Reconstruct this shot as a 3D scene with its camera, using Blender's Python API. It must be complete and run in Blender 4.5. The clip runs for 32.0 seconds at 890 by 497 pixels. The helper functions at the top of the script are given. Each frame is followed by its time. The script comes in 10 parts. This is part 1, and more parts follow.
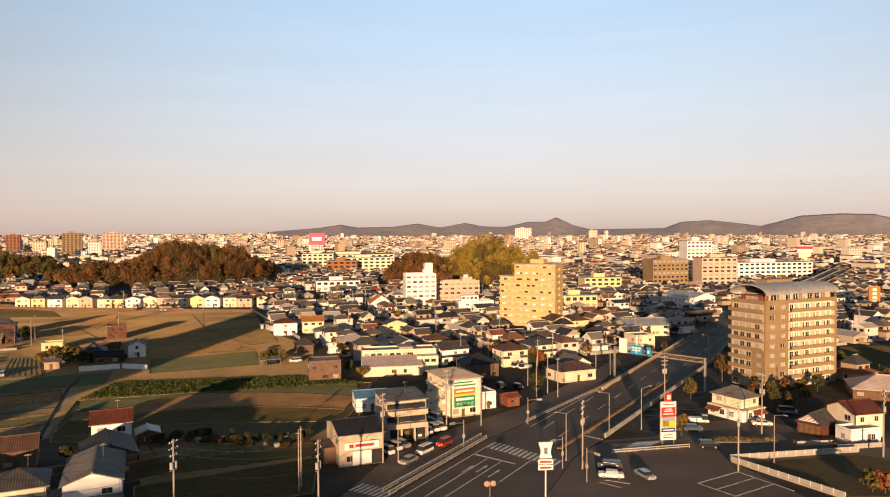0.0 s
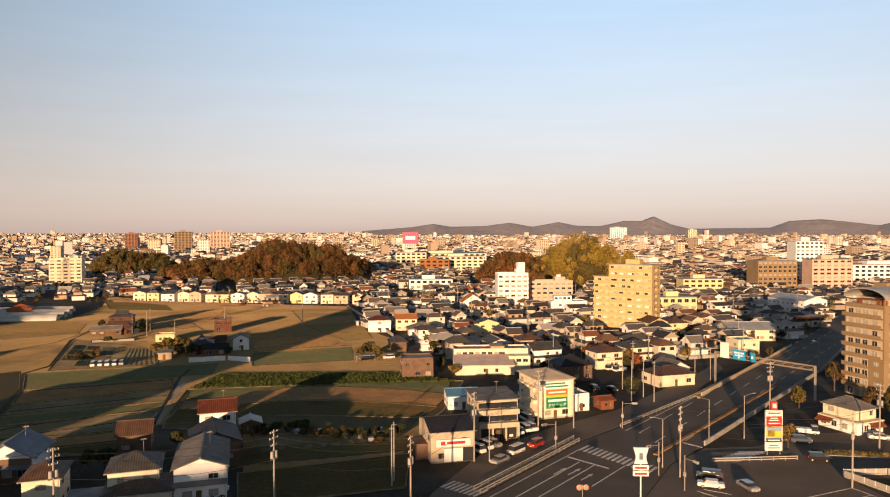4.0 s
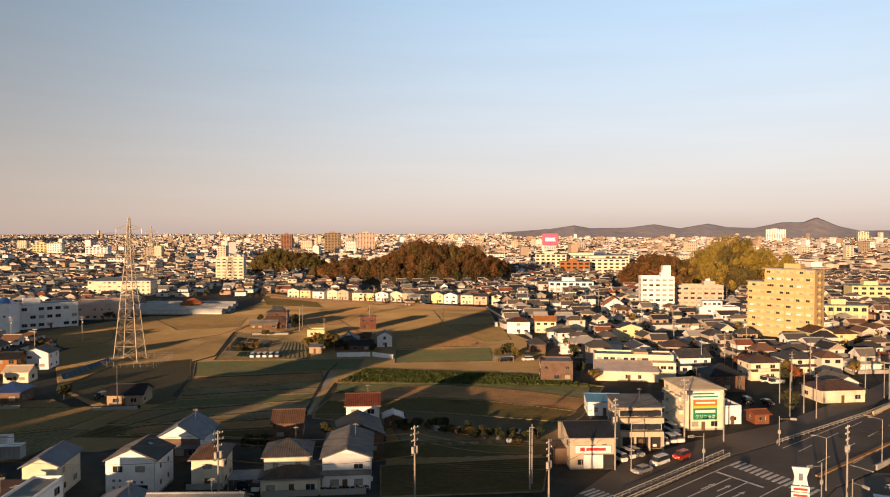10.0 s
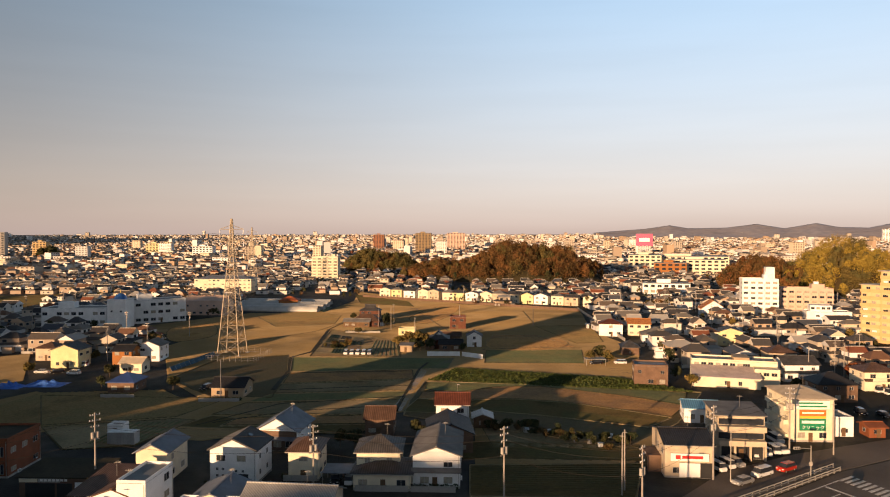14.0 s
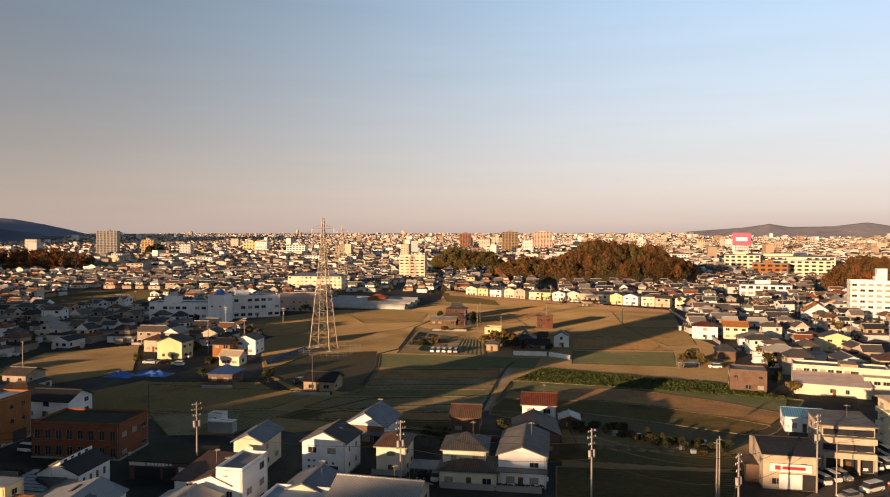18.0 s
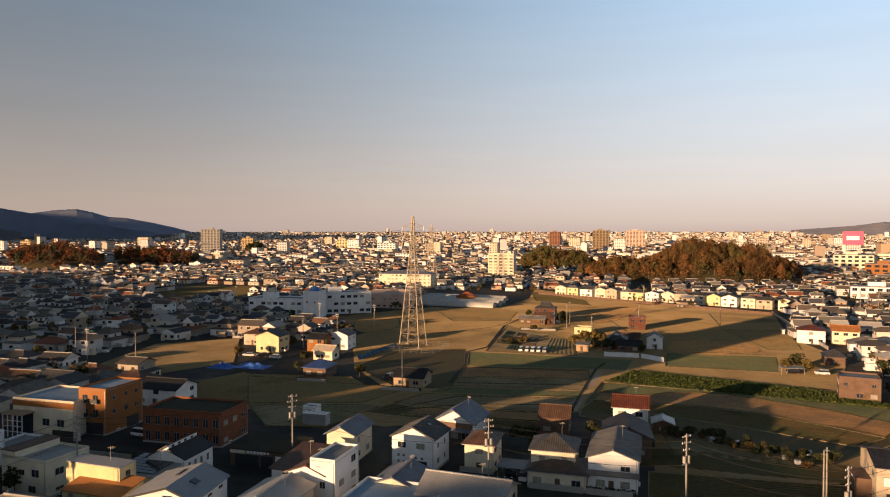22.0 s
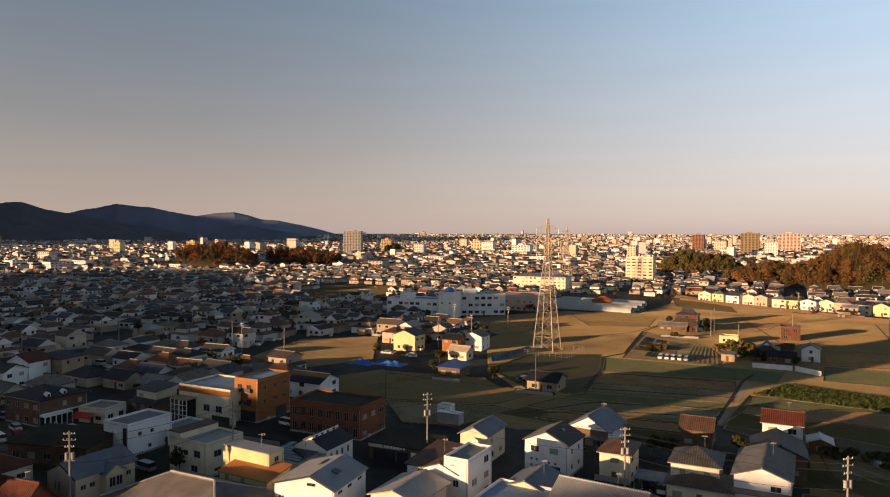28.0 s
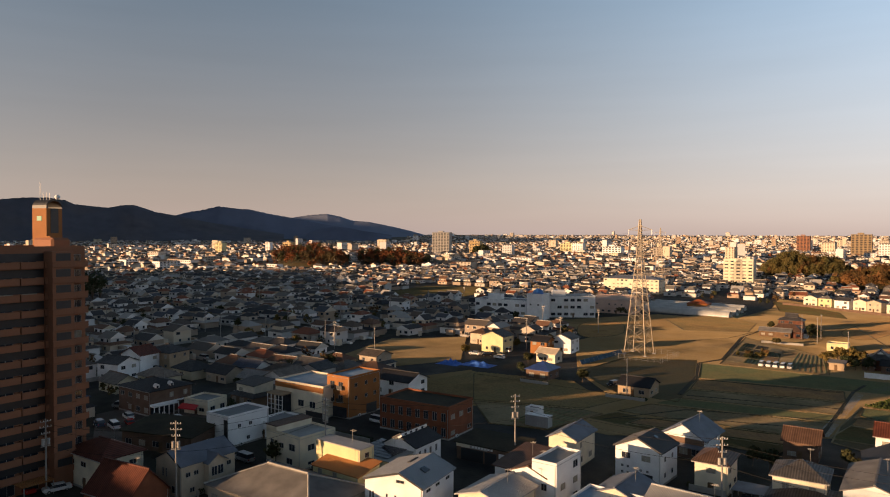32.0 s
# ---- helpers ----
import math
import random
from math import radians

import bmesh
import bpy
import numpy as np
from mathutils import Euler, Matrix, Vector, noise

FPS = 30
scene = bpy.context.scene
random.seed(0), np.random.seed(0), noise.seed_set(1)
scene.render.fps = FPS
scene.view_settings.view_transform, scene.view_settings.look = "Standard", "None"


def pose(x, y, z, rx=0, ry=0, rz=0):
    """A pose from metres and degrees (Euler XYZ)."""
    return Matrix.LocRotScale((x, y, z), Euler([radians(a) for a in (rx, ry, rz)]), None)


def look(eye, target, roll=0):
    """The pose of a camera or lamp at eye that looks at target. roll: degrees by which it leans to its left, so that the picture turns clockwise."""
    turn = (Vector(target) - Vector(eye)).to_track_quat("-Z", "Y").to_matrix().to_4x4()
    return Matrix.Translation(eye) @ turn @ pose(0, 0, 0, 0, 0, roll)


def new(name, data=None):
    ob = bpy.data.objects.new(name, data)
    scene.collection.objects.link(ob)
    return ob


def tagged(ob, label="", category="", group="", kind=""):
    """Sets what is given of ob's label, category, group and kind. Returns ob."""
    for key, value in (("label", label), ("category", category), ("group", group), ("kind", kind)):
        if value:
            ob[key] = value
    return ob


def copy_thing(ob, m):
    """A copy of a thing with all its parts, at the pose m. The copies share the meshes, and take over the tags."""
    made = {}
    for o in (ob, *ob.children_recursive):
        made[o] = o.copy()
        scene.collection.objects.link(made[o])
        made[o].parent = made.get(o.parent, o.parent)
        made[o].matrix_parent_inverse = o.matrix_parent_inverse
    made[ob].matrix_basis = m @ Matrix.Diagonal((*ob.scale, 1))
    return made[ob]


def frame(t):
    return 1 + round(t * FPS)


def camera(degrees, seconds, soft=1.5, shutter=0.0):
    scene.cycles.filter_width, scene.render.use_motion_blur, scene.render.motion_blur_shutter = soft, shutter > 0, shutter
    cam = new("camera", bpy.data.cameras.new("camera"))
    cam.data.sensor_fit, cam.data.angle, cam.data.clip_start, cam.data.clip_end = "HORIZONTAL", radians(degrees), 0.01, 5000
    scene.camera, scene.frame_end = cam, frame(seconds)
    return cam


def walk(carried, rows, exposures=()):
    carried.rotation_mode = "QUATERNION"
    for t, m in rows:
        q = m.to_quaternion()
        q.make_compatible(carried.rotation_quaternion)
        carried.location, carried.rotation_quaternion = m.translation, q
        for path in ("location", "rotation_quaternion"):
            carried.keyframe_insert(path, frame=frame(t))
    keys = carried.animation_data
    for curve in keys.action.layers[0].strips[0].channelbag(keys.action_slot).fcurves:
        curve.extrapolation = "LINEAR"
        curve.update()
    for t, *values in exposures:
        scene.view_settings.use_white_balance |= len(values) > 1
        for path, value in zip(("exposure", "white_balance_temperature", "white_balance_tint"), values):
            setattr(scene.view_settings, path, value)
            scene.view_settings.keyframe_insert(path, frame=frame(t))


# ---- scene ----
cam = camera(65.06, 32.0, soft=1.1)
PATH = [
    (0, pose(0, 0, 46, 88.62, 0, 0.00) @ pose(0, 0, 0, 0, 0, -0.23)),
    (1, pose(0, 0, 46, 88.56, 0, 1.86) @ pose(0, 0, 0, 0, 0, -0.21)),
    (2, pose(0, 0, 46, 88.54, 0, 3.74) @ pose(0, 0, 0, 0, 0, -0.19)),
    (3, pose(0, 0, 46, 88.55, 0, 5.64) @ pose(0, 0, 0, 0, 0, -0.16)),
    (4, pose(0, 0, 46, 88.58, 0, 7.56) @ pose(0, 0, 0, 0, 0, -0.13)),
    (5, pose(0, 0, 46, 88.62, 0, 9.49) @ pose(0, 0, 0, 0, 0, -0.09)),
    (6, pose(0, 0, 46, 88.63, 0, 11.41) @ pose(0, 0, 0, 0, 0, -0.04)),
    (7, pose(0, 0, 46, 88.61, 0, 13.33) @ pose(0, 0, 0, 0, 0, -0.03)),
    (8, pose(0, 0, 46, 88.65, 0, 15.22) @ pose(0, 0, 0, 0, 0, -0.02)),
    (9, pose(0, 0, 46, 88.70, 0, 17.09) @ pose(0, 0, 0, 0, 0, -0.02)),
    (10, pose(0, 0, 46, 88.72, 0, 18.97) @ pose(0, 0, 0, 0, 0, -0.02)),
    (11, pose(0, 0, 46, 88.73, 0, 20.84) @ pose(0, 0, 0, 0, 0, -0.04)),
    (12, pose(0, 0, 46, 88.73, 0, 22.70) @ pose(0, 0, 0, 0, 0, -0.03)),
    (13, pose(0, 0, 46, 88.74, 0, 24.54) @ pose(0, 0, 0, 0, 0, -0.05)),
    (14, pose(0, 0, 46, 88.74, 0, 26.34) @ pose(0, 0, 0, 0, 0, -0.04)),
    (15, pose(0, 0, 46, 88.71, 0, 28.10) @ pose(0, 0, 0, 0, 0, -0.04)),
    (16, pose(0, 0, 46, 88.65, 0, 29.86) @ pose(0, 0, 0, 0, 0, -0.04)),
    (17, pose(0, 0, 46, 88.63, 0, 31.63) @ pose(0, 0, 0, 0, 0, -0.03)),
    (18, pose(0, 0, 46, 88.65, 0, 33.43) @ pose(0, 0, 0, 0, 0, -0.01)),
    (19, pose(0, 0, 46, 88.65, 0, 35.24) @ pose(0, 0, 0, 0, 0, -0.02)),
    (20, pose(0, 0, 46, 88.61, 0, 37.05) @ pose(0, 0, 0, 0, 0, -0.03)),
    (21, pose(0, 0, 46, 88.57, 0, 38.88) @ pose(0, 0, 0, 0, 0, -0.01)),
    (22, pose(0, 0, 46, 88.52, 0, 40.71) @ pose(0, 0, 0, 0, 0, 0.00)),
    (23, pose(0, 0, 46, 88.53, 0, 42.55) @ pose(0, 0, 0, 0, 0, 0.06)),
    (24, pose(0, 0, 46, 88.57, 0, 44.39) @ pose(0, 0, 0, 0, 0, 0.12)),
    (25, pose(0, 0, 46, 88.59, 0, 46.23) @ pose(0, 0, 0, 0, 0, 0.18)),
    (26, pose(0, 0, 46, 88.62, 0, 48.06) @ pose(0, 0, 0, 0, 0, 0.18)),
    (27, pose(0, 0, 46, 88.66, 0, 49.89) @ pose(0, 0, 0, 0, 0, 0.18)),
    (28, pose(0, 0, 46, 88.69, 0, 51.71) @ pose(0, 0, 0, 0, 0, 0.16)),
    (29, pose(0, 0, 46, 88.71, 0, 53.53) @ pose(0, 0, 0, 0, 0, 0.15)),
    (30, pose(0, 0, 46, 88.69, 0, 55.32) @ pose(0, 0, 0, 0, 0, 0.15)),
    (31, pose(0, 0, 46, 88.70, 0, 57.12) @ pose(0, 0, 0, 0, 0, 0.16)),
    (32, pose(0, 0, 46, 88.76, 0, 58.95) @ pose(0, 0, 0, 0, 0, 0.15)),
]
walk(cam, PATH, [(0, 0.66, 7100, 13), (12, 0.68, 7050, 12), (32, 0.66, 6950, 12)])

# ---------- world and sun ----------
SUN_AZ, SUN_EL = 187.0, 6.3   # azimuth clockwise from +y
world = bpy.data.worlds.new("world")
scene.world = world
world.use_nodes = True
wt = world.node_tree
sky = wt.nodes.new("ShaderNodeTexSky")
sky.sky_type = "NISHITA"
sky.sun_disc = False
sky.sun_elevation = radians(SUN_EL)
sky.sun_rotation = radians(SUN_AZ)
sky.air_density, sky.dust_density, sky.ozone_density = 1.0, 1.5, 1.5
# low-sun sky: pale warm glow along the horizon, brightest opposite the sun, darkest at right angles to it
ANTI = Vector((-math.sin(radians(SUN_AZ)), -math.cos(radians(SUN_AZ)), 0))
wn, wl = wt.nodes, wt.links
def wmath(op, a, b=None, c=None):
    n = wn.new("ShaderNodeMath")
    n.operation = op
    for k, v in enumerate((a, b, c)):
        if v is None:
            continue
        if isinstance(v, (int, float)):
            n.inputs[k].default_value = v
        else:
            wl.new(v, n.inputs[k])
    return n.outputs[0]
def wscale(color, fac):
    n = wn.new("ShaderNodeVectorMath")
    n.operation = "SCALE"
    if isinstance(color, tuple):
        n.inputs[0].default_value = color
    else:
        wl.new(color, n.inputs[0])
    if isinstance(fac, (int, float)):
        n.inputs["Scale"].default_value = fac
    else:
        wl.new(fac, n.inputs["Scale"])
    return n.outputs[0]
def wadd(a, b):
    n = wn.new("ShaderNodeVectorMath")
    wl.new(a, n.inputs[0])
    wl.new(b, n.inputs[1])
    return n.outputs[0]
wtc = wn.new("ShaderNodeTexCoord")
wsep = wn.new("ShaderNodeSeparateXYZ")
wl.new(wtc.outputs["Generated"], wsep.inputs[0])
wz = wmath("MAXIMUM", wsep.outputs[2], 0.0)
wdot = wn.new("ShaderNodeVectorMath")
wdot.operation = "DOT_PRODUCT"
wdot.inputs[1].default_value = ANTI
wl.new(wtc.outputs["Generated"], wdot.inputs[0])
wramp = wn.new("ShaderNodeFloatCurve")
cv = wramp.mapping.curves[0]
for px, py in ((0.2, 0.26), (0.35, 0.20), (0.44, 0.20), (0.52, 0.19), (0.66, 0.23), (0.76, 0.325), (0.86, 0.50), (0.93, 0.66)):
    cv.points.new(px, py)
cv.points[0].location, cv.points[-1].location = (0.0, 0.32), (1.0, 0.80)
wramp.mapping.update()
wl.new(wmath("MULTIPLY_ADD", wdot.outputs["Value"], 0.5, 0.5), wramp.inputs["Value"])
gramp = wn.new("ShaderNodeMapRange")
gramp.interpolation_type = "SMOOTHSTEP"
gramp.inputs[1].default_value, gramp.inputs[2].default_value, gramp.inputs[3].default_value, gramp.inputs[4].default_value = 0.15, 0.95, 0.74, 1.0
wl.new(wdot.outputs["Value"], gramp.inputs[0])
# a greyer band of haze lies along the horizon below the glow
haze = wmath("SUBTRACT", 1.0, wmath("MULTIPLY", wmath("EXPONENT", wmath("MULTIPLY", wz, -34.0)), 0.20))
glow = wscale((0.69, 0.53, 0.445), wmath("MULTIPLY", wmath("MULTIPLY", haze, gramp.outputs[0]), wmath("EXPONENT", wmath("MULTIPLY", wz, -8.5))))
mauve = wscale((0.0, 0.02, 0.06), wmath("EXPONENT", wmath("MULTIPLY", wz, -30.0)))
rise_fac = wmath("SUBTRACT", 1.0, wmath("EXPONENT", wmath("MULTIPLY", wz, -10.0)))
wfall = wn.new("ShaderNodeMapRange")
wfall.inputs[1].default_value, wfall.inputs[2].default_value, wfall.inputs[3].default_value, wfall.inputs[4].default_value = 0.34, 0.75, 1.0, 0.11
wl.new(wz, wfall.inputs[0])
wtint = wn.new("ShaderNodeMapRange")
wtint.inputs[1].default_value, wtint.inputs[2].default_value = 0.06, 0.40
wl.new(wz, wtint.inputs[0])
wbase = wmath("MULTIPLY", wmath("MULTIPLY", wramp.outputs[0], wfall.outputs[0]), rise_fac)
blue = wadd(wscale((0.80, 0.96, 1.12), wmath("MULTIPLY", wbase, wmath("SUBTRACT", 1.0, wtint.outputs[0]))), wscale((0.47, 0.84, 1.30), wmath("MULTIPLY", wbase, wtint.outputs[0])))
cloud = wn.new("ShaderNodeTexNoise")
cloud.inputs["Scale"].default_value, cloud.inputs["Detail"].default_value = 3.0, 4
cmap = wn.new("ShaderNodeMapping")
cmap.inputs["Scale"].default_value = (1.0, 1.0, 14.0)
wl.new(wtc.outputs["Generated"], cmap.inputs[0])
wl.new(cmap.outputs[0], cloud.inputs["Vector"])
veil = wmath("MULTIPLY_ADD", cloud.outputs[0], 0.10, 0.95)
sunward = wmath("POWER", wmath("MAXIMUM", wmath("MULTIPLY", wdot.outputs["Value"], -1.0), 0.0), 2.0)
dusk = wscale((0.42, 0.46, 0.58), wmath("MULTIPLY", sunward, wmath("EXPONENT", wmath("MULTIPLY", wz, -4.0))))
total = wscale(wadd(wadd(wadd(glow, mauve), dusk), blue), wmath("MULTIPLY", veil, 6.65))
wl.new(wadd(total, wscale(sky.outputs[0], 0.12)), wn["Background"].inputs[0])
wn["Background"].inputs[1].default_value = 0.1
sun = new("sun", bpy.data.lights.new("sun", "SUN"))
sun.data.energy, sun.data.angle, sun.data.color = 5.0, radians(0.6), (1.0, 0.64, 0.37)
sd = Vector((math.sin(radians(SUN_AZ)) * math.cos(radians(SUN_EL)), math.cos(radians(SUN_AZ)) * math.cos(radians(SUN_EL)), math.sin(radians(SUN_EL))))
sun.matrix_world = look(sd * 900, (0, 0, 0))

# ---------- materials ----------
def mat(name, color, rough=0.8, metal=0.0, var=0.25, scale=0.6, bump=0.0, bscale=8.0, palette=None, pick="object", wave=0.0, wdir="X", grain=0.12, gscale=30.0, relief=0.06):
    """Two scales of colour variation, relief, and an optional palette picked by object, island or place."""
    m = bpy.data.materials.new(name)
    m.use_nodes = True
    nt = m.node_tree
    n, l = nt.nodes, nt.links
    b = n["Principled BSDF"]
    b.inputs["Roughness"].default_value, b.inputs["Metallic"].default_value = rough, metal
    if rough >= 0.55:
        b.inputs["Specular IOR Level"].default_value = 0.2
    tc = n.new("ShaderNodeTexCoord")
    geo = n.new("ShaderNodeNewGeometry")
    if palette:
        ramp = n.new("ShaderNodeValToRGB")
        ramp.color_ramp.interpolation = "CONSTANT" if pick != "place" else "LINEAR"
        e = ramp.color_ramp.elements
        while len(e) < len(palette):
            e.new(0.5)
        for i, c in enumerate(palette):
            e[i].position = i / len(palette)
            e[i].color = (*c, 1)
        if pick == "object":
            l.new(n.new("ShaderNodeObjectInfo").outputs["Random"], ramp.inputs[0])
        elif pick == "island":
            l.new(geo.outputs["Random Per Island"], ramp.inputs[0])
        else:
            pn = n.new("ShaderNodeTexNoise")
            pn.inputs["Scale"].default_value = scale
            pn.inputs["Detail"].default_value = 3
            l.new(geo.outputs["Position"], pn.inputs["Vector"])
            mr = n.new("ShaderNodeMapRange")
            mr.inputs[1].default_value, mr.inputs[2].default_value = 0.3, 0.7
            l.new(pn.outputs[0], mr.inputs[0])
            l.new(mr.outputs[0], ramp.inputs[0])
        col = ramp.outputs[0]
    else:
        rgb = n.new("ShaderNodeRGB")
        rgb.outputs[0].default_value = (*color, 1)
        col = rgb.outputs[0]
    for sc, am in ((scale, var), (gscale, grain)):
        if am <= 0:
            continue
        t = n.new("ShaderNodeTexNoise")
        t.inputs["Scale"].default_value = sc
        t.inputs["Detail"].default_value = 5
        l.new(tc.outputs["Object"] if pick != "place" else geo.outputs["Position"], t.inputs["Vector"])
        r = n.new("ShaderNodeMapRange")
        r.inputs[1].default_value, r.inputs[2].default_value = 0.3, 0.7
        r.inputs[3].default_value, r.inputs[4].default_value = 1 - am, 1 + am * 0.6
        l.new(t.outputs[0], r.inputs[0])
        mx = n.new("ShaderNodeVectorMath")
        mx.operation = "SCALE"
        l.new(col, mx.inputs[0])
        l.new(r.outputs[0], mx.inputs["Scale"])
        col = mx.outputs[0]
    l.new(col, b.inputs["Base Color"])
    height = None
    if bump > 0:
        t = n.new("ShaderNodeTexNoise")
        t.inputs["Scale"].default_value = bscale
        t.inputs["Detail"].default_value = 4
        l.new(tc.outputs["Object"] if pick != "place" else geo.outputs["Position"], t.inputs["Vector"])
        height = t.outputs[0]
    if wave > 0:
        w = n.new("ShaderNodeTexWave")
        w.bands_direction = wdir
        w.inputs["Scale"].default_value = wave
        w.inputs["Distortion"].default_value = 0.3
        l.new(tc.outputs["Object"], w.inputs["Vector"])
        height = w.outputs["Fac"]
        r = n.new("ShaderNodeMapRange")
        r.inputs[3].default_value, r.inputs[4].default_value = 0.62, 1.12
        l.new(height, r.inputs[0])
        mx = n.new("ShaderNodeVectorMath")
        mx.operation = "SCALE"
        l.new(col, mx.inputs[0])
        l.new(r.outputs[0], mx.inputs["Scale"])
        l.new(mx.outputs[0], b.inputs["Base Color"])
    if height is not None:
        bp = n.new("ShaderNodeBump")
        bp.inputs["Strength"].default_value = max(bump, 0.5 if wave else 0)
        bp.inputs["Distance"].default_value = relief
        l.new(height, bp.inputs["Height"])
        l.new(bp.outputs[0], b.inputs["Normal"])
    return m

TURNED = {}
def turned(m):
    """The same roofing with its courses running the other way."""
    if m.name not in TURNED:
        c = m.copy()
        for n in c.node_tree.nodes:
            if n.type == "TEX_WAVE":
                n.bands_direction = "Y"
        TURNED[m.name] = c
    return TURNED[m.name]

WALLS = [(0.616, 0.554, 0.440), (0.546, 0.475, 0.370), (0.704, 0.678, 0.634), (0.405, 0.334, 0.255), (0.651, 0.607, 0.493), (0.510, 0.484, 0.449), (0.739, 0.730, 0.722), (0.616, 0.546, 0.387), (0.229, 0.158, 0.106), (0.634, 0.625, 0.616)]
ROOFS = [(0.052, 0.052, 0.055), (0.073, 0.073, 0.076), (0.095, 0.091, 0.088), (0.129, 0.122, 0.113), (0.042, 0.042, 0.047), (0.187, 0.163, 0.139), (0.065, 0.069, 0.082), (0.173, 0.104, 0.069), (0.287, 0.277, 0.268), (0.100, 0.082, 0.069), (0.207, 0.073, 0.042), (0.061, 0.078, 0.122), (0.24, 0.20, 0.165), (0.20, 0.18, 0.155), (0.17, 0.135, 0.105)]
M_WALLS = mat("house_plaster", (0.7, 0.6, 0.5), 0.85, var=0.15, scale=0.5, palette=WALLS, bump=0.1)
M_ROOFS = mat("house_roof_tiles", (0.1, 0.1, 0.1), 0.6, var=0.3, scale=0.7, palette=ROOFS, wave=0.75)
M_WHITE = mat("white_render", (0.83, 0.83, 0.82), 0.8, var=0.14, scale=0.35, bump=0.08)
M_CREAM = mat("cream_render", (0.74, 0.66, 0.50), 0.8, var=0.14, scale=0.4, bump=0.08)
M_YELLOW = mat("yellow_render", (0.68, 0.60, 0.34), 0.8, var=0.12, scale=0.4, bump=0.08)
M_PALEPINK = mat("faded_pink_sheet_roof", (0.60, 0.50, 0.47), 0.6, var=0.2, scale=0.3, wave=1.2)
M_BEIGE = mat("beige_siding", (0.52, 0.43, 0.32), 0.8, var=0.16, scale=0.5, bump=0.1)
M_TAN = mat("tan_siding", (0.40, 0.30, 0.20), 0.8, var=0.16, scale=0.5, bump=0.1)
M_BROWNW = mat("dark_brown_siding", (0.16, 0.10, 0.07), 0.75, var=0.25, scale=0.6, bump=0.15)
M_ORANGE = mat("orange_wall_tile", (0.31, 0.125, 0.038), 0.7, var=0.15, scale=0.4, bump=0.1)
M_BRICK = mat("red_brick_tile", (0.22, 0.075, 0.036), 0.75, var=0.2, scale=0.5, bump=0.2, bscale=18)
M_APTORANGE = mat("ochre_apartment_tile", (0.54, 0.385, 0.19), 0.7, var=0.12, scale=0.15, bump=0.1)
M_OCHREPALE = mat("pale_ochre_render", (0.60, 0.47, 0.27), 0.8, var=0.15, scale=0.4)
M_APTBROWN = mat("brown_apartment_tile", (0.27, 0.195, 0.112), 0.7, var=0.14, scale=0.15, bump=0.1)
M_APTRED = mat("red_brown_apartment_tile", (0.264, 0.120, 0.068), 0.7, var=0.14, scale=0.15, bump=0.1)
M_PINK = mat("pink_beige_render", (0.62, 0.44, 0.35), 0.8, var=0.14, scale=0.2, bump=0.1)
M_BLACKROOF = mat("black_tile_roof", (0.030, 0.030, 0.034), 0.58, var=0.3, scale=0.8, wave=0.75)
M_GREYROOF = mat("grey_tile_roof", (0.078, 0.076, 0.079), 0.6, var=0.3, scale=0.7, wave=0.75)
M_SLATE = mat("slate_blue_metal_roof", (0.15, 0.17, 0.21), 0.55, var=0.25, scale=0.4, bump=0.1, bscale=3)
# darker blue-grey twin of the pale metal, for a slope out of the sun
M_BLUEGREY = mat("metal_roof_shaded_slope", (0.27, 0.30, 0.33), 0.5, var=0.2, scale=0.3, wave=1.0)
M_METAL = mat("pale_grey_metal_roof", (0.43, 0.43, 0.425), 0.45, 0.2, var=0.22, scale=0.25, wave=1.3)
M_DUSTY = mat("weathered_grey_cement_roof", (0.18, 0.172, 0.165), 0.8, var=0.35, scale=0.3, bump=0.1)
M_REDROOF = mat("rust_red_tile_roof", (0.135, 0.045, 0.03), 0.6, var=0.3, scale=0.7, wave=0.75)
M_BROWNROOF = mat("brown_tile_roof", (0.12, 0.07, 0.05), 0.6, var=0.3, scale=0.7, wave=0.75)
M_MIXTILE = mat("mottled_terracotta_tiles", (0.4, 0.2, 0.1), 0.65, var=0.3, scale=3.2, palette=[(0.40, 0.14, 0.045), (0.74, 0.38, 0.15), (0.30, 0.10, 0.035), (0.55, 0.22, 0.07)], pick="place", wave=0.9)
M_BLUEROOF = mat("blue_glazed_roof", (0.035, 0.07, 0.22), 0.4, var=0.25, scale=0.7, wave=0.75)
M_SKYROOF = mat("faded_blue_flat_roof", (0.26, 0.36, 0.46), 0.6, var=0.2, scale=0.3)
M_BLUETIN = mat("blue_tin_roof", (0.10, 0.26, 0.42), 0.5, var=0.2, scale=0.4, wave=0.62)
M_FLATROOF = mat("grey_flat_roof_membrane", (0.24, 0.25, 0.26), 0.7, var=0.25, scale=0.2)
M_CONC = mat("concrete", (0.38, 0.36, 0.33), 0.85, var=0.22, scale=0.4, bump=0.15)
M_GLASS = mat("window_glass", (0.03, 0.035, 0.045), 0.08, var=0.3, scale=0.8, grain=0)
M_CURTAIN = mat("curtained_window_glass", (0.36, 0.33, 0.27), 0.12, var=0.3, scale=1.5, grain=0)
M_FRAME = mat("aluminium_frame", (0.45, 0.44, 0.42), 0.4, 0.5, var=0.1)
# also laid as flat sheets for the shade inside openings
M_DARK = mat("dark_metal_and_shade", (0.03, 0.03, 0.032), 0.5, 0.2, var=0.2)
M_STEEL = mat("galvanised_steel", (0.36, 0.34, 0.31), 0.5, 0.4, var=0.2, scale=0.5)
